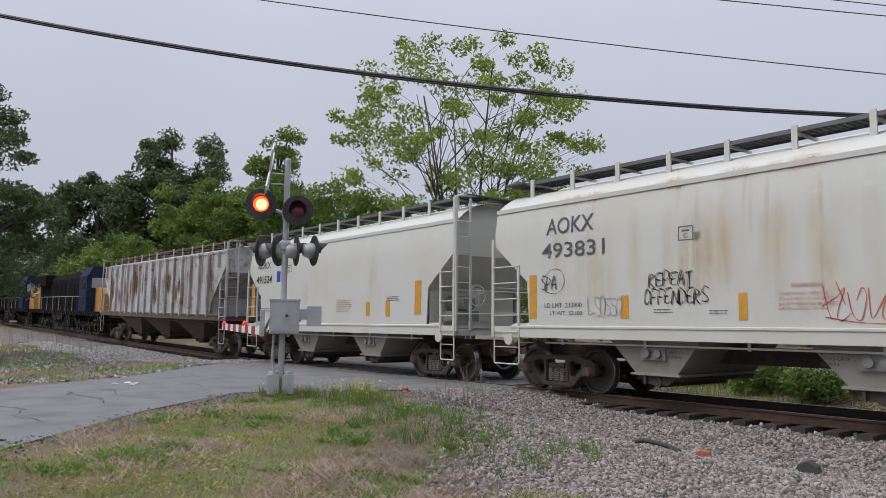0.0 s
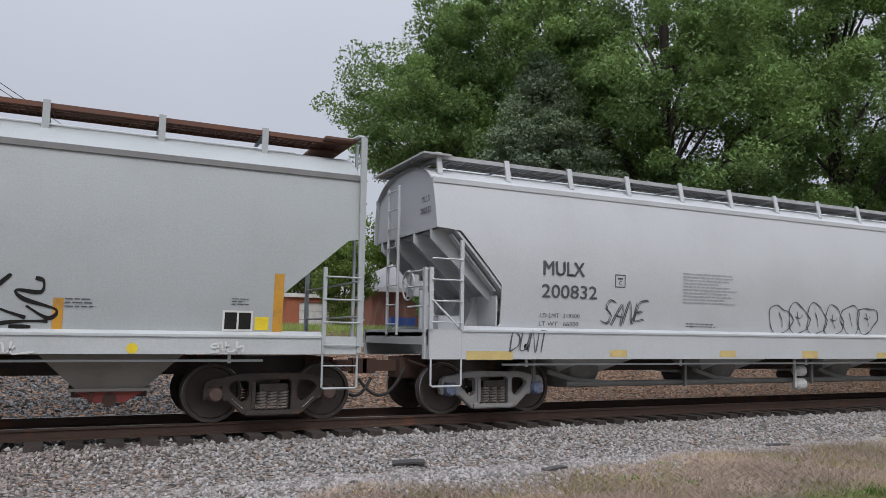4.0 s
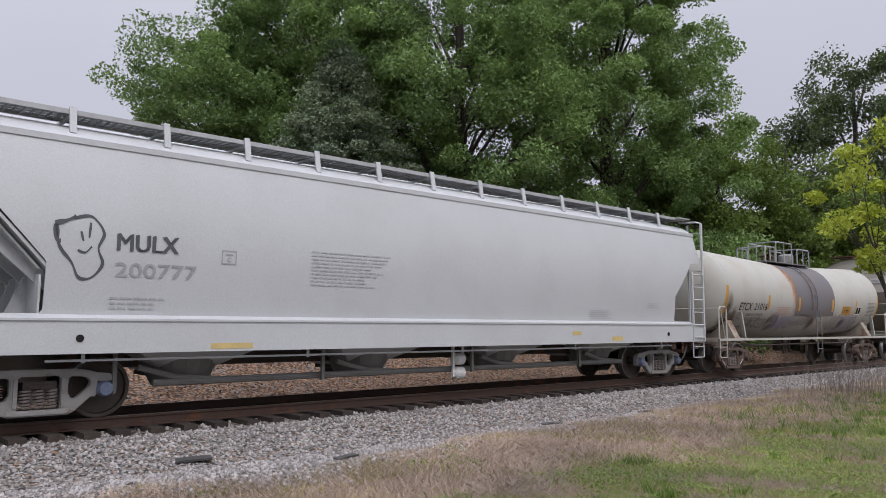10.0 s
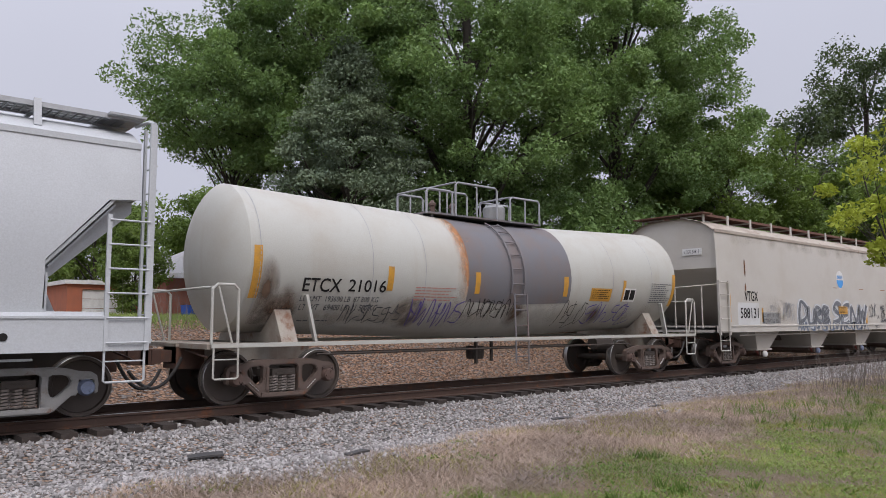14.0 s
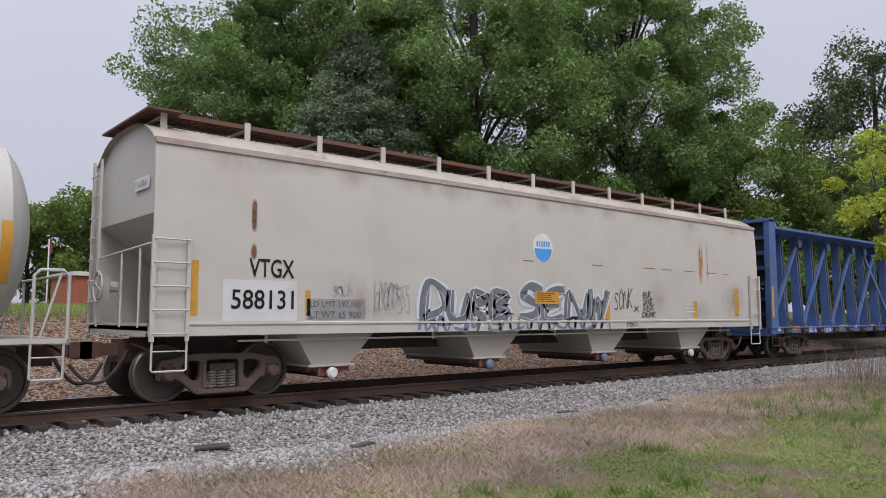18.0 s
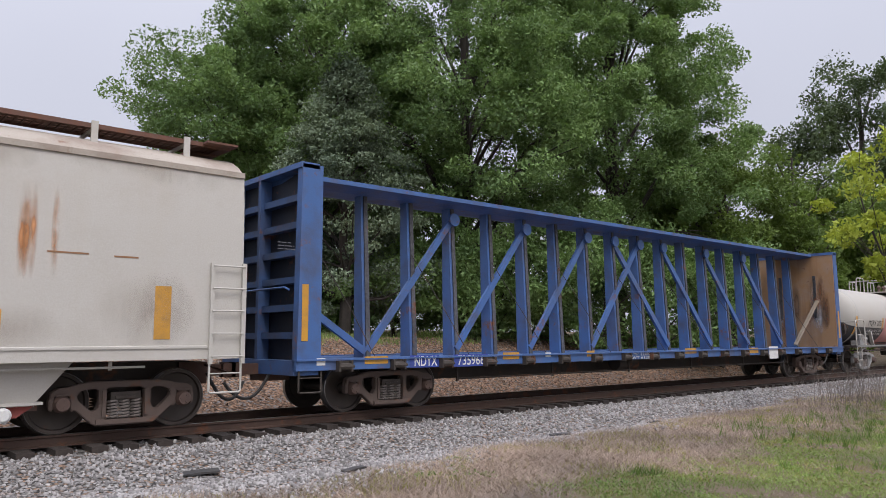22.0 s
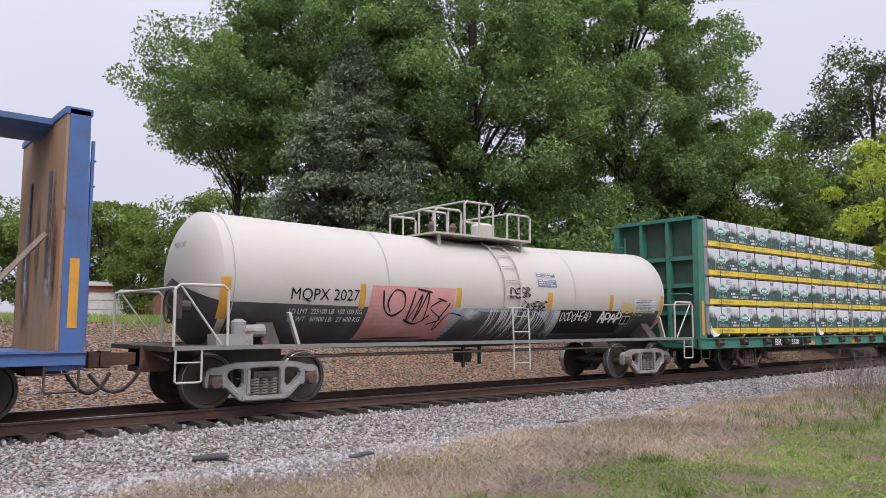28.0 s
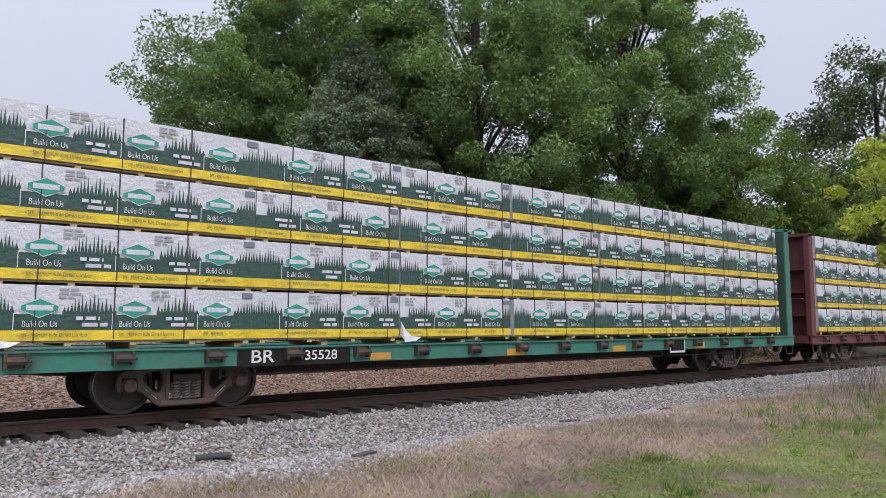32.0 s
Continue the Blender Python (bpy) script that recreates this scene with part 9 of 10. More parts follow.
small_print(office, 10.5, 3.55, 8, 1, 0.5, BLACK_PAINT, lambda x, z: 0.0, 3, 0.6, "sign_lettering")

# ---- locomotives at the head of the train ----
LOCO_DARK = material("grimy_dark_blue_paint", (0.009, 0.009, 0.01), 0.9, dirt=(0.03, 0.024, 0.019), dirt_amount=0.7, spec=0.03, scale=1.5, streak=0.3, streak_color=(0.06, 0.05, 0.04))
LOCO_BLUE = material("locomotive_blue_paint", (0.01, 0.02, 0.055), 0.8, spec=0.05, dirt_amount=0.4, scale=2)
LOCO_YELLOW = material("locomotive_yellow_paint", (0.45, 0.22, 0.05), 0.6, dirt=(0.1, 0.07, 0.04), dirt_amount=0.5, scale=2)


def locomotive(u0, u1, label):
    uc, h = (u0 + u1) / 2, (u1 - u0) / 2
    car = thing("locomotive", label, "locomotive", uc, "locomotives of the train")
    k = Kit()
    k.box(-h, h, -1.5, 1.5, 1.35, 1.62)
    part("frame", k, LOCO_DARK, car)
    k = Kit()
    k.box(-h, h, -1.53, -1.5, 1.52, 1.62)
    part("sill_stripe", k, LOCO_DARK, car)
    k = Kit()
    k.prism_x([(-0.95, 1.62), (0.95, 1.62), (0.95, 3.9), (0.7, 4.3), (-0.7, 4.3), (-0.95, 3.9)], -h + 0.6, h - 5.1)
    hood = part("long_hood", k, LOCO_DARK, car, "grimy long hood")
    for i in range(9):
        k = Kit()
        x = -h + 2.0 + i * 1.5
        k.box(x, x + 1.2, -0.985, -0.95, 1.9, 3.6)
        part("hood_door", k, LOCO_DARK, hood)
    k = Kit()
    k.box(-h + 1.0, -h + 5.5, -1.4, 1.4, 3.5, 4.35)
    part("radiator", k, LOCO_DARK, car, "flared radiator section")
    k = Kit()
    k.box(-h + 0.5, -h + 1.3, -1.0, 1.0, 1.62, 4.1)
    part("rear_panel", k, LOCO_YELLOW, car)
    k = Kit()
    k.prism_x([(-1.5, 1.62), (1.5, 1.62), (1.5, 3.9), (1.1, 4.55), (-1.1, 4.55), (-1.5, 3.9)], h - 5.1, h - 3.0)
    cab = part("cab", k, LOCO_BLUE, car, "blue cab")
    for x in (h - 4.7, h - 3.9):
        k = Kit()
        k.box(x, x + 0.6, -1.515, -1.49, 3.1, 3.75)
        part("cab_window", k, DARK_GLASS, cab)
    k = Kit()
    k.box(h - 3.01, h - 2.98, -1.2, -0.2, 3.15, 3.8)
    k.box(h - 3.01, h - 2.98, 0.2, 1.2, 3.15, 3.8)
    part("windscreen", k, TRAFO, cab)
    k = Kit()
    k.prism([(h - 3.0, 1.62), (h - 0.7, 1.62), (h - 0.8, 2.75), (h - 1.4, 3.1), (h - 3.0, 3.2)], -0.95, 0.95)
    part("nose", k, LOCO_YELLOW, car, "dull yellow nose")
    k = Kit()
    k.prism([(-2.8, 0.45), (2.8, 0.45), (3.2, 0.7), (3.2, 1.35), (-3.2, 1.35), (-3.2, 0.7)], -1.35, 1.35)
    k.turned([(0.3, -1.6), (0.32, -1.5), (0.32, 1.4), (0.3, 1.5)], (0, -1.25, 1.05), "x", 14)
    part("fuel_tank", k, LOCO_DARK, car)
    for s in (-1, 1):
        k = Kit()
        xc = s * (h - 4.6)
        k.box(xc - 2.5, xc + 2.5, -1.15, -1.0, 0.6, 0.95)
        k.box(xc - 2.5, xc + 2.5, 1.0, 1.15, 0.6, 0.95)
        for dx in (-1.8, 0, 1.8):
            k.box(xc + dx - 0.22, xc + dx + 0.22, -1.2, 1.2, 0.3, 0.7)
        part("side_frame", k, LOCO_DARK, car)
        for dx in (-1.8, 0, 1.8):
            w = part("wheelset", shared("wheelset", WHEEL), WHEEL, car, at=pose(xc + dx, 0, 0.457))
            WHEELSETS.append((w, xc + dx))
        k = Kit()
        k.box(s * h - 0.15, s * h + 0.15, -1.4, 1.4, 0.3, 1.3)
        part("pilot", k, LOCO_DARK, car)
        coupler(car, s * h, s)
        k = Kit()
        for i in range(3):
            k.tube([(s * (h - 0.25), -1.45, 0.5 + 0.3 * i), (s * (h - 0.7), -1.45, 0.5 + 0.3 * i)], 0.02, 5)
        part("step", k, LOCO_YELLOW, car)
    k = Kit()
    k.tube([(-h + 0.3, -1.48, 2.6), (h - 4.5, -1.48, 2.6)], 0.025, 6)
    for i in range(9):
        x = -h + 0.4 + i * (2 * h - 5.2) / 8
        k.tube([(x, -1.48, 1.6), (x, -1.48, 2.6)], 0.02, 6)
    part("handrail", k, GRAY_PLACARD, car)
    return car


locomotive(-77.2, -54.5, "grimy dark blue freight locomotive with a yellow nose")
locomotive(-100.7, -78.2, "dark freight locomotive with dull yellow panels")

# ---- litter by the track ----
SCRAP = material("dark_scrap_rubber", (0.04, 0.04, 0.042), 0.7, scale=8)
CLAY = material("broken_brick", (0.42, 0.12, 0.06), 0.9, scale=10)
CAN_RED = material("red_can", (0.5, 0.03, 0.04), 0.35)
for x, y, l, w, rz in ((4.34, 10.1, 0.48, 0.2, -20), (5.55, 8.2, 0.36, 0.1, 8), (10.75, 9.2, 0.4, 0.12, -30), (13.3, 8.9, 0.35, 0.08, -10)):
    k = Kit()
    k.prism([(-l / 2, 0.0), (l / 2, -0.005), (l / 2 * 0.97, 0.018), (0.02, 0.026), (-l / 2 * 0.96, 0.02)], -w / 2, w / 2)
    tagged(part("scrap_plate", k, SCRAP, at=pose(x, y, zg(x, y) + 0.05, 4, -3, rz)), "dark flat scrap of plate lying on the ballast", "debris")
k = Kit()
k.tube([(-0.42, 0, 0.04), (-0.25, 0.03, 0.09), (0.0, 0.02, 0.08), (0.25, -0.02, 0.06), (0.42, -0.03, 0.02)], 0.035, 8)
tagged(part("hose", k, PLASTIC_BLACK, at=pose(-6.95, 9.45, zg(-6.95, 9.45) + 0.03)), "piece of black rubber hose on the ballast", "hose", "")
k = Kit()
k.prism([(-0.1, 0), (0.1, 0), (0.08, 0.07), (-0.06, 0.08)], -0.05, 0.05)
tagged(part("brick", k, CLAY, at=pose(-6.1, 9.35, zg(-6.1, 9.35) + 0.04, 0, 0, 30)), "broken red brick on the ballast", "brick")
k = Kit()
k.prism([(-0.16, 0), (0.16, 0), (0.12, 0.1), (0.0, 0.16), (-0.1, 0.12)], -0.09, 0.09)
tagged(part("rag", k, SCRAP, at=pose(-4.85, 9.75, zg(-4.85, 9.75) + 0.02, 0, 0, 15)), "dark crumpled rag on the ballast", "debris")
k = Kit()
k.turned([(0.03, -0.06), (0.035, -0.05), (0.035, 0.05), (0.03, 0.06)], (0, 0, 0.035), "x", 12)
tagged(part("drink_can", k, CAN_RED, at=pose(-13.2, 9.3, zg(-13.2, 9.3) + 0.06, 0, 0, 20)), "crushed red drink can on the gravel", "can")
CHALK = material("white_road_paint", (0.6, 0.6, 0.58), 0.8)
k = Kit()
rnd = random.Random(3)
for i in range(9):
    x, y = -17.6 + rnd.uniform(-0.5, 0.5), 4.8 + rnd.uniform(-0.25, 0.25)
    k.box(x, x + rnd.uniform(0.1, 0.35), y, y + 0.05, zg(x, y) + 0.03, zg(x, y) + 0.045)
tagged(part("road_marking", k, CHALK), "scuffed white marks on the asphalt", "road marking", kind="structure")

TAR = material("dark_crack", (0.03, 0.03, 0.03), 0.95)
rnd = random.Random(8)
for pts in ("-15.3,6.3 -16.2,6.0 -17.0,6.2 -17.6,5.9", "-11.8,2.2 -12.6,1.9 -13.4,2.2 -14.3,1.8 -15.2,2.0", "-15.0,3.9 -16.0,4.1 -17.0,3.9", "-18.6,7.4 -20.0,7.2 -21.5,7.6", "-13.4,3.3 -14.4,3.5 -15.5,3.2 -16.5,3.5"):
    P = [tuple(float(c) for c in p.split(",")) for p in pts.split()]
    k = Kit()
    Q = []
    for (a, b), (c, d) in zip(P, P[1:]):
        for i in range(5):
            Q.append((a + (c - a) * i / 5 + rnd.uniform(-0.04, 0.04), b + (d - b) * i / 5 + rnd.uniform(-0.06, 0.06)))
    rows = [[(x, y - w, ROAD_Z(x, y) + 0.004), (x, y + w, ROAD_Z(x, y) + 0.004)] for x, y, w in ((x, y, rnd.uniform(0.003, 0.018)) for x, y in Q)]
    k.loft(rows)
    tagged(part("road_crack", k, TAR), "dark crack in the worn asphalt", "road crack", kind="structure")


# ---- loose stone, grass and weeds ----
GRASS_GREEN = leaf_material("green_grass", (0.22, 0.31, 0.1), 0.6, 0.3)
GRASS_OLIVE = leaf_material("olive_grass", (0.29, 0.3, 0.09), 0.45, 0.3)
GRASS_DEAD = leaf_material("dead_grass", (0.34, 0.28, 0.25), 0.6, 0.15)
WEED_GREEN = leaf_material("weed_leaves", (0.12, 0.21, 0.05), 0.45, 0.35)
WEED_MIX = leaf_material("flowering_weed_stems", (0.15, 0.2, 0.075), 0.5, 0.3)
FLOWER = leaf_material("pale_yellow_flowers", (0.6, 0.55, 0.25), 0.3, 0.2)
TWIG = material("bare_twigs", (0.2, 0.17, 0.15), 0.9)
rng = np.random.default_rng(21)
OCTA = np.array([(1, 0, 0), (-1, 0, 0), (0, 1, 0), (0, -1, 0), (0, 0, 1), (0, 0, -1)], float)
OTRI = [(0, 2, 4), (2, 1, 4), (1, 3, 4), (3, 0, 4), (2, 0, 5), (1, 2, 5), (3, 1, 5), (0, 3, 5)]


def scatter(name, label, category, xy, size, mat, lift=0.3, flat=0.75, faces=OTRI):
    """Many small angular pieces lying on the ground."""
    n = len(xy)
    s = size * rng.uniform(0.55, 1.35, (n, 1, 1))
    v = OCTA[None] * rng.uniform(0.6, 1.2, (n, 6, 1)) * s + rng.normal(size=(n, 6, 3)) * s * 0.22
    v[:, :, 2] *= flat
    q = rng.normal(size=(n, 4))
    q /= np.linalg.norm(q, axis=1)[:, None]
    w, x, y, z = q.T
    R = np.stack([np.stack([1 - 2 * (y * y + z * z), 2 * (x * y - z * w), 2 * (x * z + y * w)], -1), np.stack([2 * (x * y + z * w), 1 - 2 * (x * x + z * z), 2 * (y * z - x * w)], -1),
                  np.stack([2 * (x * z - y * w), 2 * (y * z + x * w), 1 - 2 * (x * x + y * y)], -1)], 1)
    v = np.einsum("nij,nkj->nki", R, v)
    gz = ground_height(xy[:, 0], xy[:, 1])
    v += np.stack([xy[:, 0], xy[:, 1], gz + s[:, 0, 0] * lift], -1)[:, None]
    return tagged(part(name, repeat_mesh(name, OCTA, faces, v, mat), mat), label, category, kind="stuff")


def spread(n, x0, x1, y0, y1, keep):
    x, y = rng.uniform(x0, x1, n), rng.uniform(y0, y1, n)
    m = keep(x, y)
    return np.stack([x[m], y[m]], -1)


def patch(x, y, s=0.5, o=0.0):
    return np.sin(x * s * 2.1 + o) * np.sin(y * s * 2.7 + 1.3 + o) + 0.6 * np.sin(x * s * 5.3 + y * s * 3.1 + o * 2) + 0.4 * np.sin(x * s * 9.7 - y * s * 8.3)


edge = np.vectorize(near_edge)
N = 130000
xx = rng.uniform(0, 1, N) ** 1.3
side = rng.random(N) < 0.4
px_ = np.where(side, -1 - 12.5 * xx, -1 + 46 * xx)
py_ = rng.uniform(4.6, 12.2, N)
m = (py_ > edge(px_) - 0.25 + rng.normal(size=N) * 0.22) & (py_ < 11.68 + rng.normal(size=N) * 0.05)
big = np.stack([px_[m], py_[m]], -1)
warm = big[:, 0] + rng.normal(size=len(big)) * 1.2 < 1.0
scatter("ballast_stones", "loose gray-brown crushed stones of the ballast", "stones", big[warm], 0.033, STONE_WARM, 0.35)
scatter("ballast_stones", "loose gray crushed stones of the ballast", "stones", big[~warm], 0.033, STONE, 0.35)
# between the ties' ends and the rails
n = 9000
tx = -12 + 48 * rng.uniform(0, 1, n)
ph = (tx + 52) % 0.5 - 0.25
keep = np.abs(ph) < 0.115
scatter("ballast_stones", "gray crushed stones between the ties", "stones", np.stack([tx[keep], rng.uniform(11.66, 14.3, n)[keep]], -1), 0.038, STONE, 0.5)
TOP = [(0, 2, 4), (2, 1, 4), (1, 3, 4), (3, 0, 4), (2, 0, 5), (1, 2, 5)]
scatter("ballast_stones", "loose gray crushed stones of the ballast", "stones", spread(14000, -45, -26, 6.6, 12.0, lambda x, y: y > edge(x)), 0.045, STONE)
scatter("bank_litter", "rust-brown gravel and leaf litter on the bank", "gravel", spread(22000, -2.5, 42, 14.9, 24.5, lambda x, y: (x > 2.0) | (x < -2.6) | (y > 21)), 0.045, LITTER, flat=0.5, faces=TOP)
scatter("gray_gravel_heap", "blue-gray gravel beside the track", "gravel", spread(9000, -2.8, 2.4, 14.9, 21, lambda x, y: np.abs(x) < 2.9), 0.045, GRAY_GRAVEL, flat=0.7, faces=TOP)
scatter("road_edge_gravel", "gray gravel spilt along the road's edge", "gravel", spread(9000, -15.6, -8.6, -0.5, 8.6, lambda x, y: np.abs(y - 1.05 * (-x - 8.5) - 0.1 + 0.25 * np.sin(x * 3)) < 0.35 + 0.3 * rng.random(x.shape)), 0.02, GRAY_GRAVEL, faces=TOP)
scatter("verge_gravel", "gray stones spread over the verge beyond the road", "gravel", spread(16000, -46, -19, 2.0, 10.0, lambda x, y: (y < edge(x) + 0.2) & (x < -19.5 - 1.2 * np.maximum(0, y - 4.8)) & (patch(x, y, 0.25, 1.0) > -0.4)), 0.05, STONE, faces=TOP)
scatter("weedy_gravel", "gravel lying between the weeds", "gravel", spread(4500, -12.5, -7, 6.6, 9.8, lambda x, y: y < edge(x) + 0.4), 0.026, GRAY_GRAVEL, faces=TOP)


def blades(name, label, xy, height, width, mat, lean=0.35, tuft=1, category="grass"):
    n = len(xy)
    if tuft > 1:
        xy = np.repeat(xy, tuft, 0) + rng.normal(size=(n * tuft, 2)) * 0.05
        n = len(xy)
    a = rng.uniform(0, 2 * np.pi, n)
    h = height * rng.uniform(0.45, 1.3, n)
    d = np.stack([np.cos(a), np.sin(a), np.zeros(n)], -1) * (width * rng.uniform(0.6, 1.3, n))[:, None]
    base = np.stack([xy[:, 0], xy[:, 1], ground_height(xy[:, 0], xy[:, 1]) - 0.01], -1)
    b = rng.uniform(0, 2 * np.pi, n)
    tip = base + np.stack([np.cos(b) * h * lean, np.sin(b) * h * lean, h], -1)
    return tagged(part(name, tris_mesh(name, np.stack([base - d, base + d, tip], 1), mat), mat), label, category, kind="stuff")


def low_leaves(name, label, xy, size, mat, tuft=24, spread_=0.08, rise=0.035, category="weeds"):
    """Small broad leaves of creeping weeds, held close over the soil in round patches."""
    n = len(xy) * tuft
    xy = np.repeat(xy, tuft, 0) + rng.normal(size=(n, 2)) * spread_
    cen = np.stack([xy[:, 0], xy[:, 1], ground_height(xy[:, 0], xy[:, 1]) + rng.uniform(0.1, 1.0, n) * rise], -1)
    nrm = rng.normal(size=(n, 3)) * 0.6 + np.array([0, 0, 1.0])
    nrm /= np.linalg.norm(nrm, axis=1)[:, None]
    t = np.cross(nrm, rng.normal(size=(n, 3)))
    t /= np.linalg.norm(t, axis=1)[:, None]
    b = np.cross(nrm, t)
    L = size * rng.uniform(0.6, 1.4, (n, 1))
    return tagged(part(name, quads_mesh(name, np.stack([cen - t * L, cen - b * L * 0.6, cen + t * L, cen + b * L * 0.6], 1), mat), mat), label, category, kind="stuff")


def on_grass(x, y):
    return (y < edge(x) + 0.15) & ~((x < -8.3) & (y < (-x - 8.3) * 1.06 - 0.3) ) & ~(x < -15.2)


def mead(x):
    """Where the green turf gives way to the dead strip."""
    return 5.35 + 0.065 * np.clip(x - 5.5, 0, 14) + 0.2 * np.sin(x * 1.1) + 0.18 * np.sin(x * 2.7 + 1)


def jit(x, s):
    return rng.normal(size=x.shape) * s


right, left = (lambda x, y: on_grass(x, y) & (x > 2)), (lambda x, y: on_grass(x, y) & (x <= 2))
blades("green_grass", "short bright green turf", spread(240000, 2, 30, 2.6, 7.0, lambda x, y: right(x, y) & (y < mead(x) + jit(x, 0.25)) & (patch(x, y, 0.9) + jit(x, 0.35) > -0.5) & (rng.random(x.shape) < 12 / (x + 4))), 0.042, 0.007, GRASS_GREEN, 0.9)
blades("dead_grass", "matted gray-brown dead grass", spread(200000, 1.5, 34, 4.6, 10.4, lambda x, y: right(x, y) & (y > mead(x) + jit(x, 0.16)) & (rng.random(x.shape) < 12 / (x + 4))), 0.085, 0.006, GRASS_DEAD, 1.8)
blades("dead_grass", "wisps of upright dead grass", spread(22000, 1.5, 30, 4.8, 9.8, lambda x, y: right(x, y) & (y > mead(x)) & (patch(x, y, 0.8, 3.0) > 0.3)), 0.2, 0.0035, GRASS_DEAD, 0.35)
blades("green_grass", "thin green grass at the ballast's edge", spread(70000, 0.5, 30, 5.6, 10.2, lambda x, y: right(x, y) & (patch(x, y, 0.6, 1.0) + jit(x, 0.3) + 0.6 * (y > edge(x) - 0.9) > 0.42)), 0.07, 0.006, GRASS_OLIVE, 0.6)
blades("green_grass", "darker green tufts in the turf", spread(420, 3, 26, 3.0, 7.0, lambda x, y: right(x, y) & (patch(x, y, 0.7, 2.0) > 0.75) & (y < mead(x) + 0.2)), 0.13, 0.007, WEED_GREEN, 0.5, 40)
blades("green_grass", "patchy bright green turf", spread(110000, -12, 2, 1.0, 8.2, lambda x, y: left(x, y) & (patch(x, y, 0.55) + jit(x, 0.28) > 0.2)), 0.045, 0.008, GRASS_GREEN, 0.9)
blades("green_grass", "patchy olive turf", spread(90000, -12, 2, 1.0, 8.6, lambda x, y: left(x, y) & (patch(x, y, 0.8, 2.5) + jit(x, 0.35) > 0.0)), 0.045, 0.007, GRASS_OLIVE, 0.7)
blades("dead_grass", "matted gray-brown dead grass", spread(90000, -12, 3, 2.0, 8.8, lambda x, y: left(x, y) & (patch(x, y, 0.55) + jit(x, 0.2) < -0.25)), 0.085, 0.006, GRASS_DEAD, 1.8)
blades("dead_grass", "matted gray-brown dead grass before the ballast", spread(50000, -7.5, -2, 4.0, 7.6, lambda x, y: left(x, y) & (patch(x, y, 0.9, 4.0) + jit(x, 0.3) < 0.2)), 0.09, 0.006, GRASS_DEAD, 1.6)
blades("green_grass", "darker green tufts in the verge", spread(650, -13, 0, 1.5, 8.0, lambda x, y: left(x, y) & (patch(x, y, 0.7, 2.0) > 0.6)), 0.1, 0.012, WEED_GREEN, 0.9, 40)
blades("green_grass", "thin turf round the viewpoint", spread(60000, -9, 14, -5.0, 2.7, lambda x, y: (y > -1.05 * (x + 8.0)) & (patch(x, y, 0.7) + jit(x, 0.3) > -0.2)), 0.06, 0.008, GRASS_GREEN, 0.7)
blades("bank_grass", "rough grass beyond the track", spread(70000, -14, 16, 15.2, 34, lambda x, y: (y > 22 + 0.3 * np.abs(x)) | ((x < -2.5) & (x > -12) & (patch(x, y, 0.4) > -0.7))), 0.2, 0.012, GRASS_GREEN)
blades("bank_grass", "rough grass beyond the road", spread(60000, -46, -19, 1.0, 9.6, lambda x, y: (y < edge(x)) & (x < -19.8 - 1.2 * np.maximum(0, y - 4.8)) & (patch(x, y, 0.35) > 0.25)), 0.13, 0.01, GRASS_GREEN)
blades("bank_grass", "dry grass beyond the road", spread(30000, -46, -19, 1.0, 9.6, lambda x, y: (y < edge(x)) & (x < -19.8 - 1.2 * np.maximum(0, y - 4.8)) & (patch(x, y, 0.35) < -0.1)), 0.13, 0.009, GRASS_DEAD, 0.9)
blades("bank_grass", "green grass along the top of the bank", spread(42000, 2, 30, 22.5, 33, lambda x, y: patch(x, y, 0.3, 2.0) + jit(x, 0.4) > -0.3), 0.26, 0.013, GRASS_GREEN, 0.4)
blades("bank_grass", "dry grass on the bank", spread(9000, 4, 34, 20, 30, lambda x, y: patch(x, y, 0.3) > 0.2), 0.3, 0.008, GRASS_DEAD, 0.6)


blades("green_grass", "yellowed short turf", spread(90000, 2, 28, 2.6, 7.4, lambda x, y: right(x, y) & (y < mead(x) + 0.3 + jit(x, 0.3)) & (patch(x, y, 0.7, 5.0) + jit(x, 0.4) > 0.0) & (rng.random(x.shape) < 12 / (x + 4))), 0.04, 0.006, GRASS_OLIVE, 1.0)
blades("dead_grass", "dead straw in the turf", spread(60000, 2, 26, 2.6, 7.0, lambda x, y: right(x, y) & (y < mead(x)) & (patch(x, y, 0.9) + jit(x, 0.4) < -0.2) & (rng.random(x.shape) < 12 / (x + 4))), 0.045, 0.005, GRASS_DEAD, 1.8)
low_leaves("clover_patches", "low broad-leaved weeds creeping through the turf", spread(2600, 2.5, 24, 2.8, 7.2, lambda x, y: right(x, y) & (y < mead(x) + 0.4) & (patch(x, y, 0.8, 2.0) > 0.1) & (rng.random(x.shape) < 10 / (x + 3))), 0.016, GRASS_GREEN)
low_leaves("clover_patches", "dark broad-leaved weeds in the turf", spread(900, 2.5, 24, 2.8, 8.0, lambda x, y: right(x, y) & (patch(x, y, 0.8, 7.0) > 0.75)), 0.018, WEED_GREEN, 26, 0.1, 0.06)
low_leaves("clover_patches", "dark broad-leaved weeds in the verge", spread(1500, -12.5, 1, 1.2, 7.0, lambda x, y: left(x, y) & (patch(x, y, 0.7, 2.0) > 0.45)), 0.02, WEED_GREEN, 24, 0.09, 0.06)
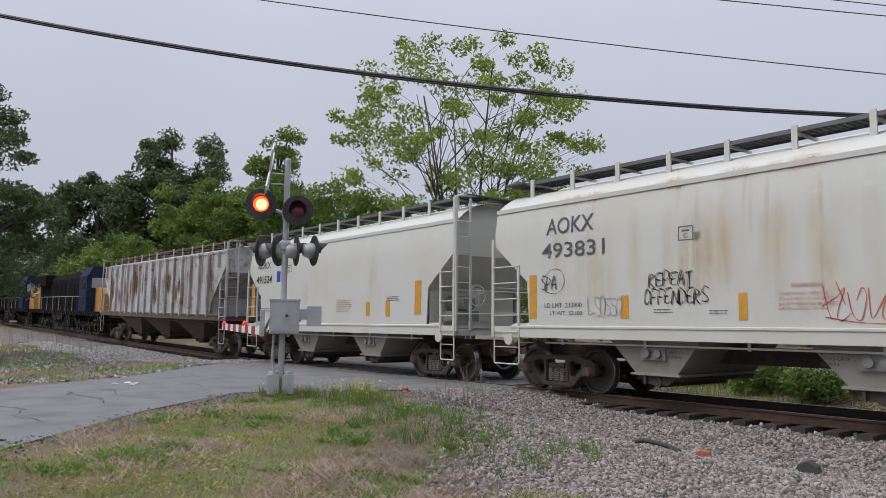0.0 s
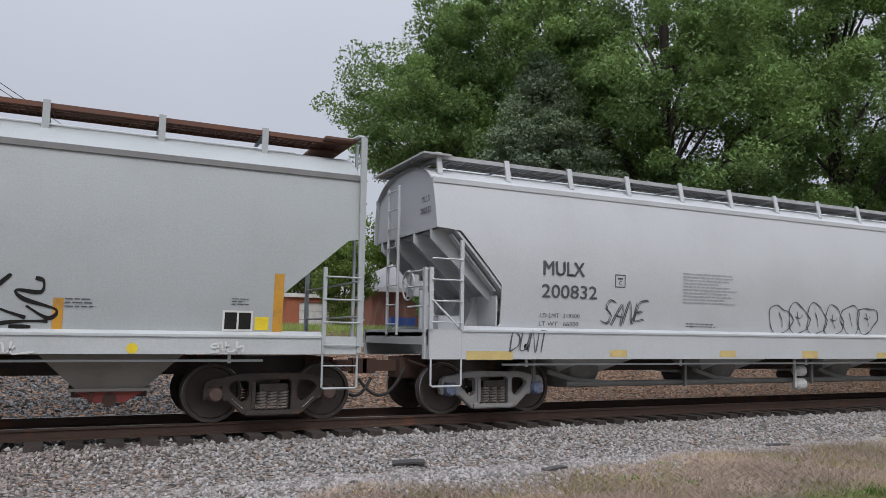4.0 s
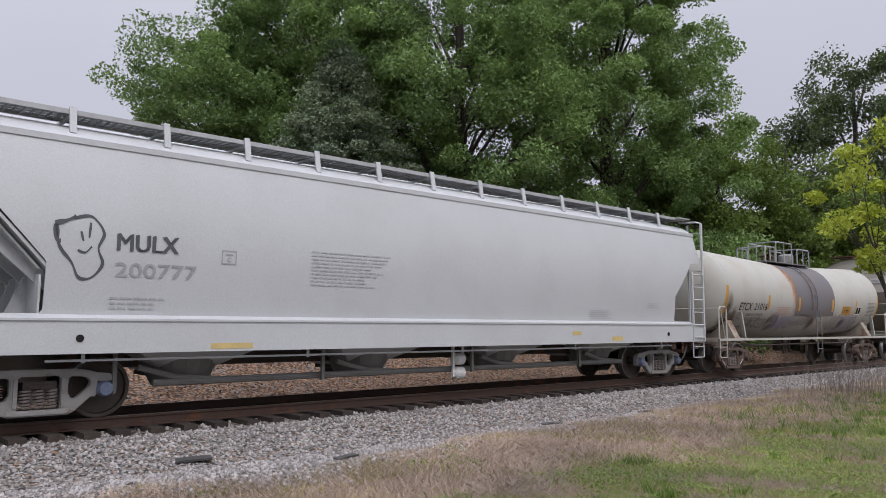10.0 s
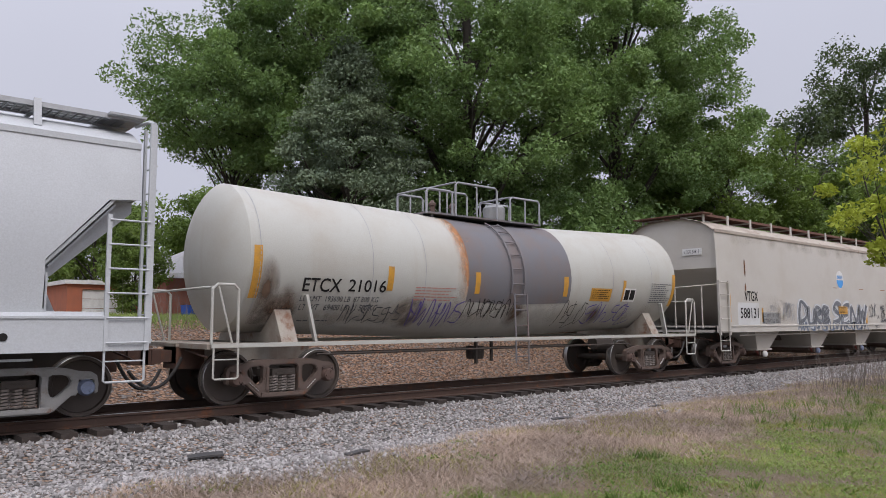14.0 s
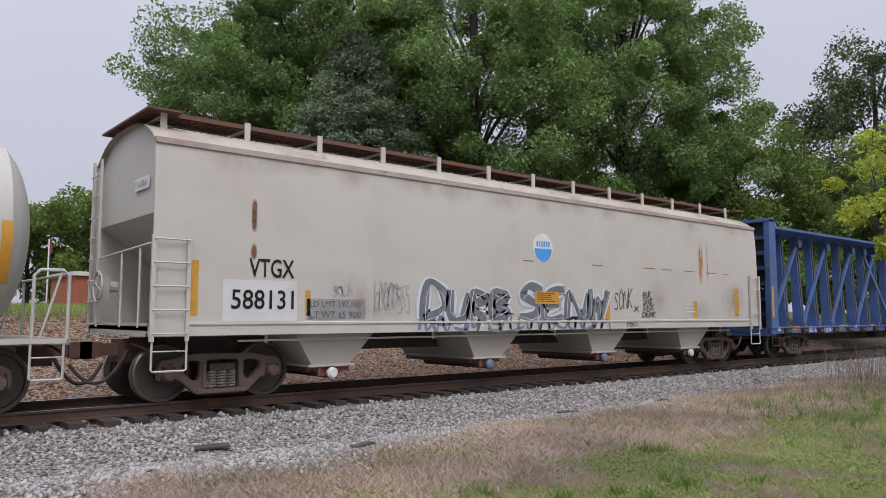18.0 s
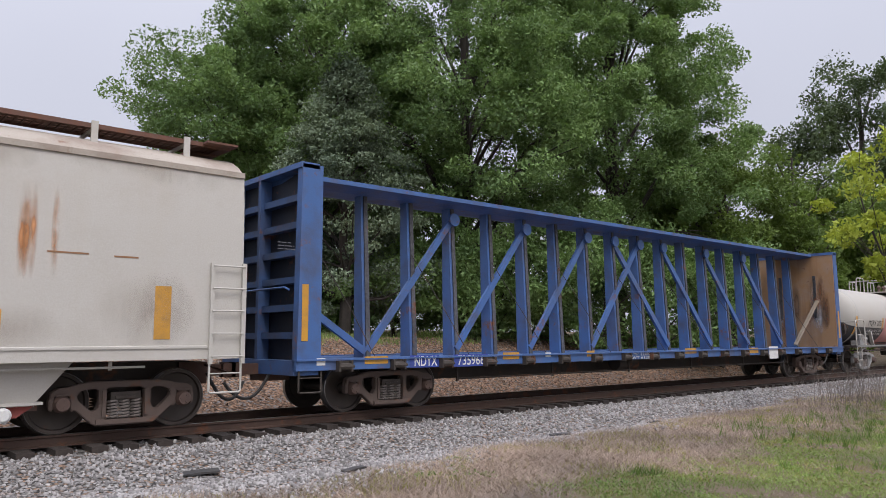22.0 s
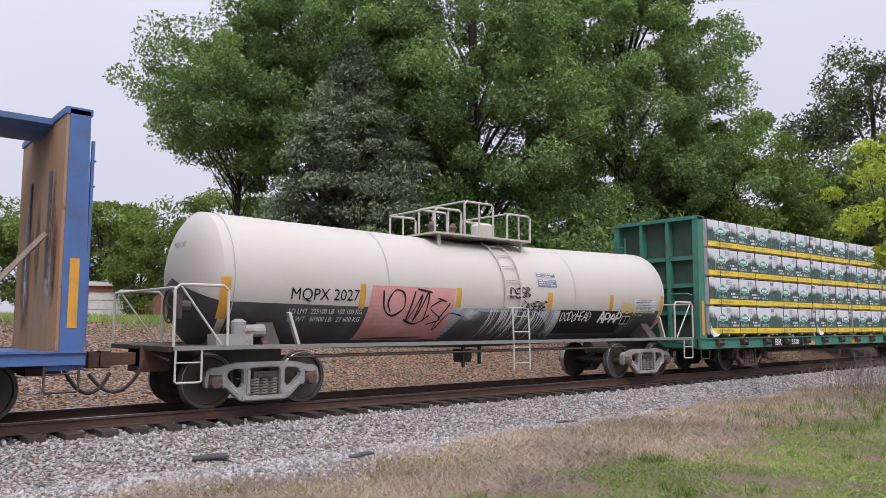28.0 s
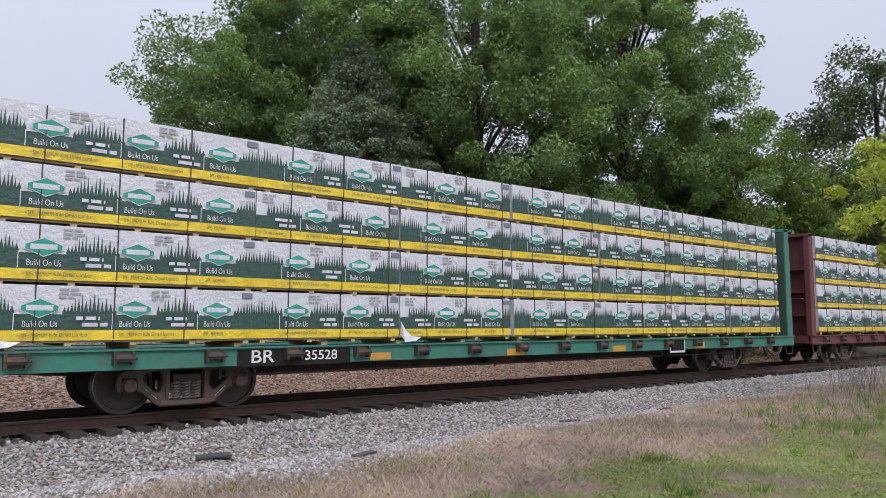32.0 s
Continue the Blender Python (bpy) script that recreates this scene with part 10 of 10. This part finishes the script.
low_leaves("clover_patches", "olive broad-leaved weeds in the verge", spread(1600, -12.5, 1, 1.2, 7.6, lambda x, y: left(x, y) & (patch(x, y, 0.5, 3.3) > 0.35)), 0.018, GRASS_OLIVE, 24, 0.12, 0.04)


def weeds(label, x0, x1, y0, y1, n, height, seed, flowers):
    r = np.random.default_rng(seed)
    c = np.stack([r.uniform(x0, x1, n), r.uniform(y0, y1, n)], -1)
    ob = blades("weed_patch", label, c, height, 0.006, WEED_MIX if flowers > 1 else WEED_GREEN, 0.4, 14, "weeds")
    if flowers:
        m = n * flowers
        p = np.repeat(c, flowers, 0) + r.normal(size=(m, 2)) * 0.1
        z = ground_height(p[:, 0], p[:, 1]) + height * r.uniform(0.6, 1.15, m)
        cen = np.stack([p[:, 0], p[:, 1], z], -1)
        t = r.normal(size=(m, 3))
        t /= np.linalg.norm(t, axis=1)[:, None]
        b = np.cross(t, r.normal(size=(m, 3)))
        b /= np.linalg.norm(b, axis=1)[:, None]
        s = 0.012
        part("flowers", quads_mesh("flowers", np.stack([cen - t * s, cen - b * s, cen + t * s, cen + b * s], 1), FLOWER), FLOWER, ob, "small pale yellow flowers")


weeds("tall flowering weeds round the signal's foot", -12.9, -11.2, 6.9, 7.9, 80, 0.36, 5, 4)
weeds("dense low weeds at the gravel's edge", -11.6, -9.4, 6.0, 7.6, 60, 0.2, 9, 1)
weeds("green weeds on the verge", -9.6, -6.2, 5.6, 7.6, 70, 0.26, 6, 1)
weeds("green weeds beside the crossing", -13.8, -12.9, 6.2, 7.2, 40, 0.24, 7, 2)
weeds("dark green weeds in the dead grass", 12, 30, 4.5, 7.6, 220, 0.22, 8, 0)


def brush(name, label, x, y, n, height, width, seed):
    r = random.Random(seed)
    kk = Kit()
    for _ in range(n):
        a, b = x + r.gauss(0, width), y + r.gauss(0, width)
        z = zg(a, b) - 0.02
        h = height * r.uniform(0.5, 1.2)
        dx, dy = r.gauss(0, 0.18) * h, r.gauss(0, 0.18) * h
        pts = [(a, b, z), (a + dx * 0.3, b + dy * 0.3, z + h * 0.5), (a + dx, b + dy, z + h)]
        kk.tube(pts, 0.006, 4, 0.002)
        for _ in range(3):
            q = r.uniform(0.3, 0.8)
            s = (a + dx * q * q, b + dy * q * q, z + h * q)
            kk.tube([s, (s[0] + r.gauss(0, 0.15) * h, s[1] + r.gauss(0, 0.15) * h, s[2] + h * 0.25)], 0.003, 3, 0.0015)
    tagged(part(name, kk, TWIG), label, "brush", kind="stuff")


brush("dry_brush", "bare gray brush by the verge", 20.5, 7.7, 90, 0.9, 0.7, 1)
brush("dry_brush", "bare gray brush by the verge", 23.5, 8.2, 70, 1.0, 0.8, 2)
brush("dry_stalks", "tall dry stalks beside the crossing", -10.8, 9.3, 26, 0.8, 0.35, 3)
brush("dry_stalks", "tall dry stalks beside the crossing", -8.6, 8.6, 12, 0.5, 0.4, 4)
brush("dry_brush", "bare brush on the bank", 20.0, 27.0, 60, 2.2, 1.2, 5)
brush("dry_brush", "bare brush at the road's edge", -36, 7.0, 60, 1.8, 1.6, 6)
brush("dry_brush", "bare brush on the bank", 12.0, 31.0, 40, 1.6, 1.0, 7)


motions()
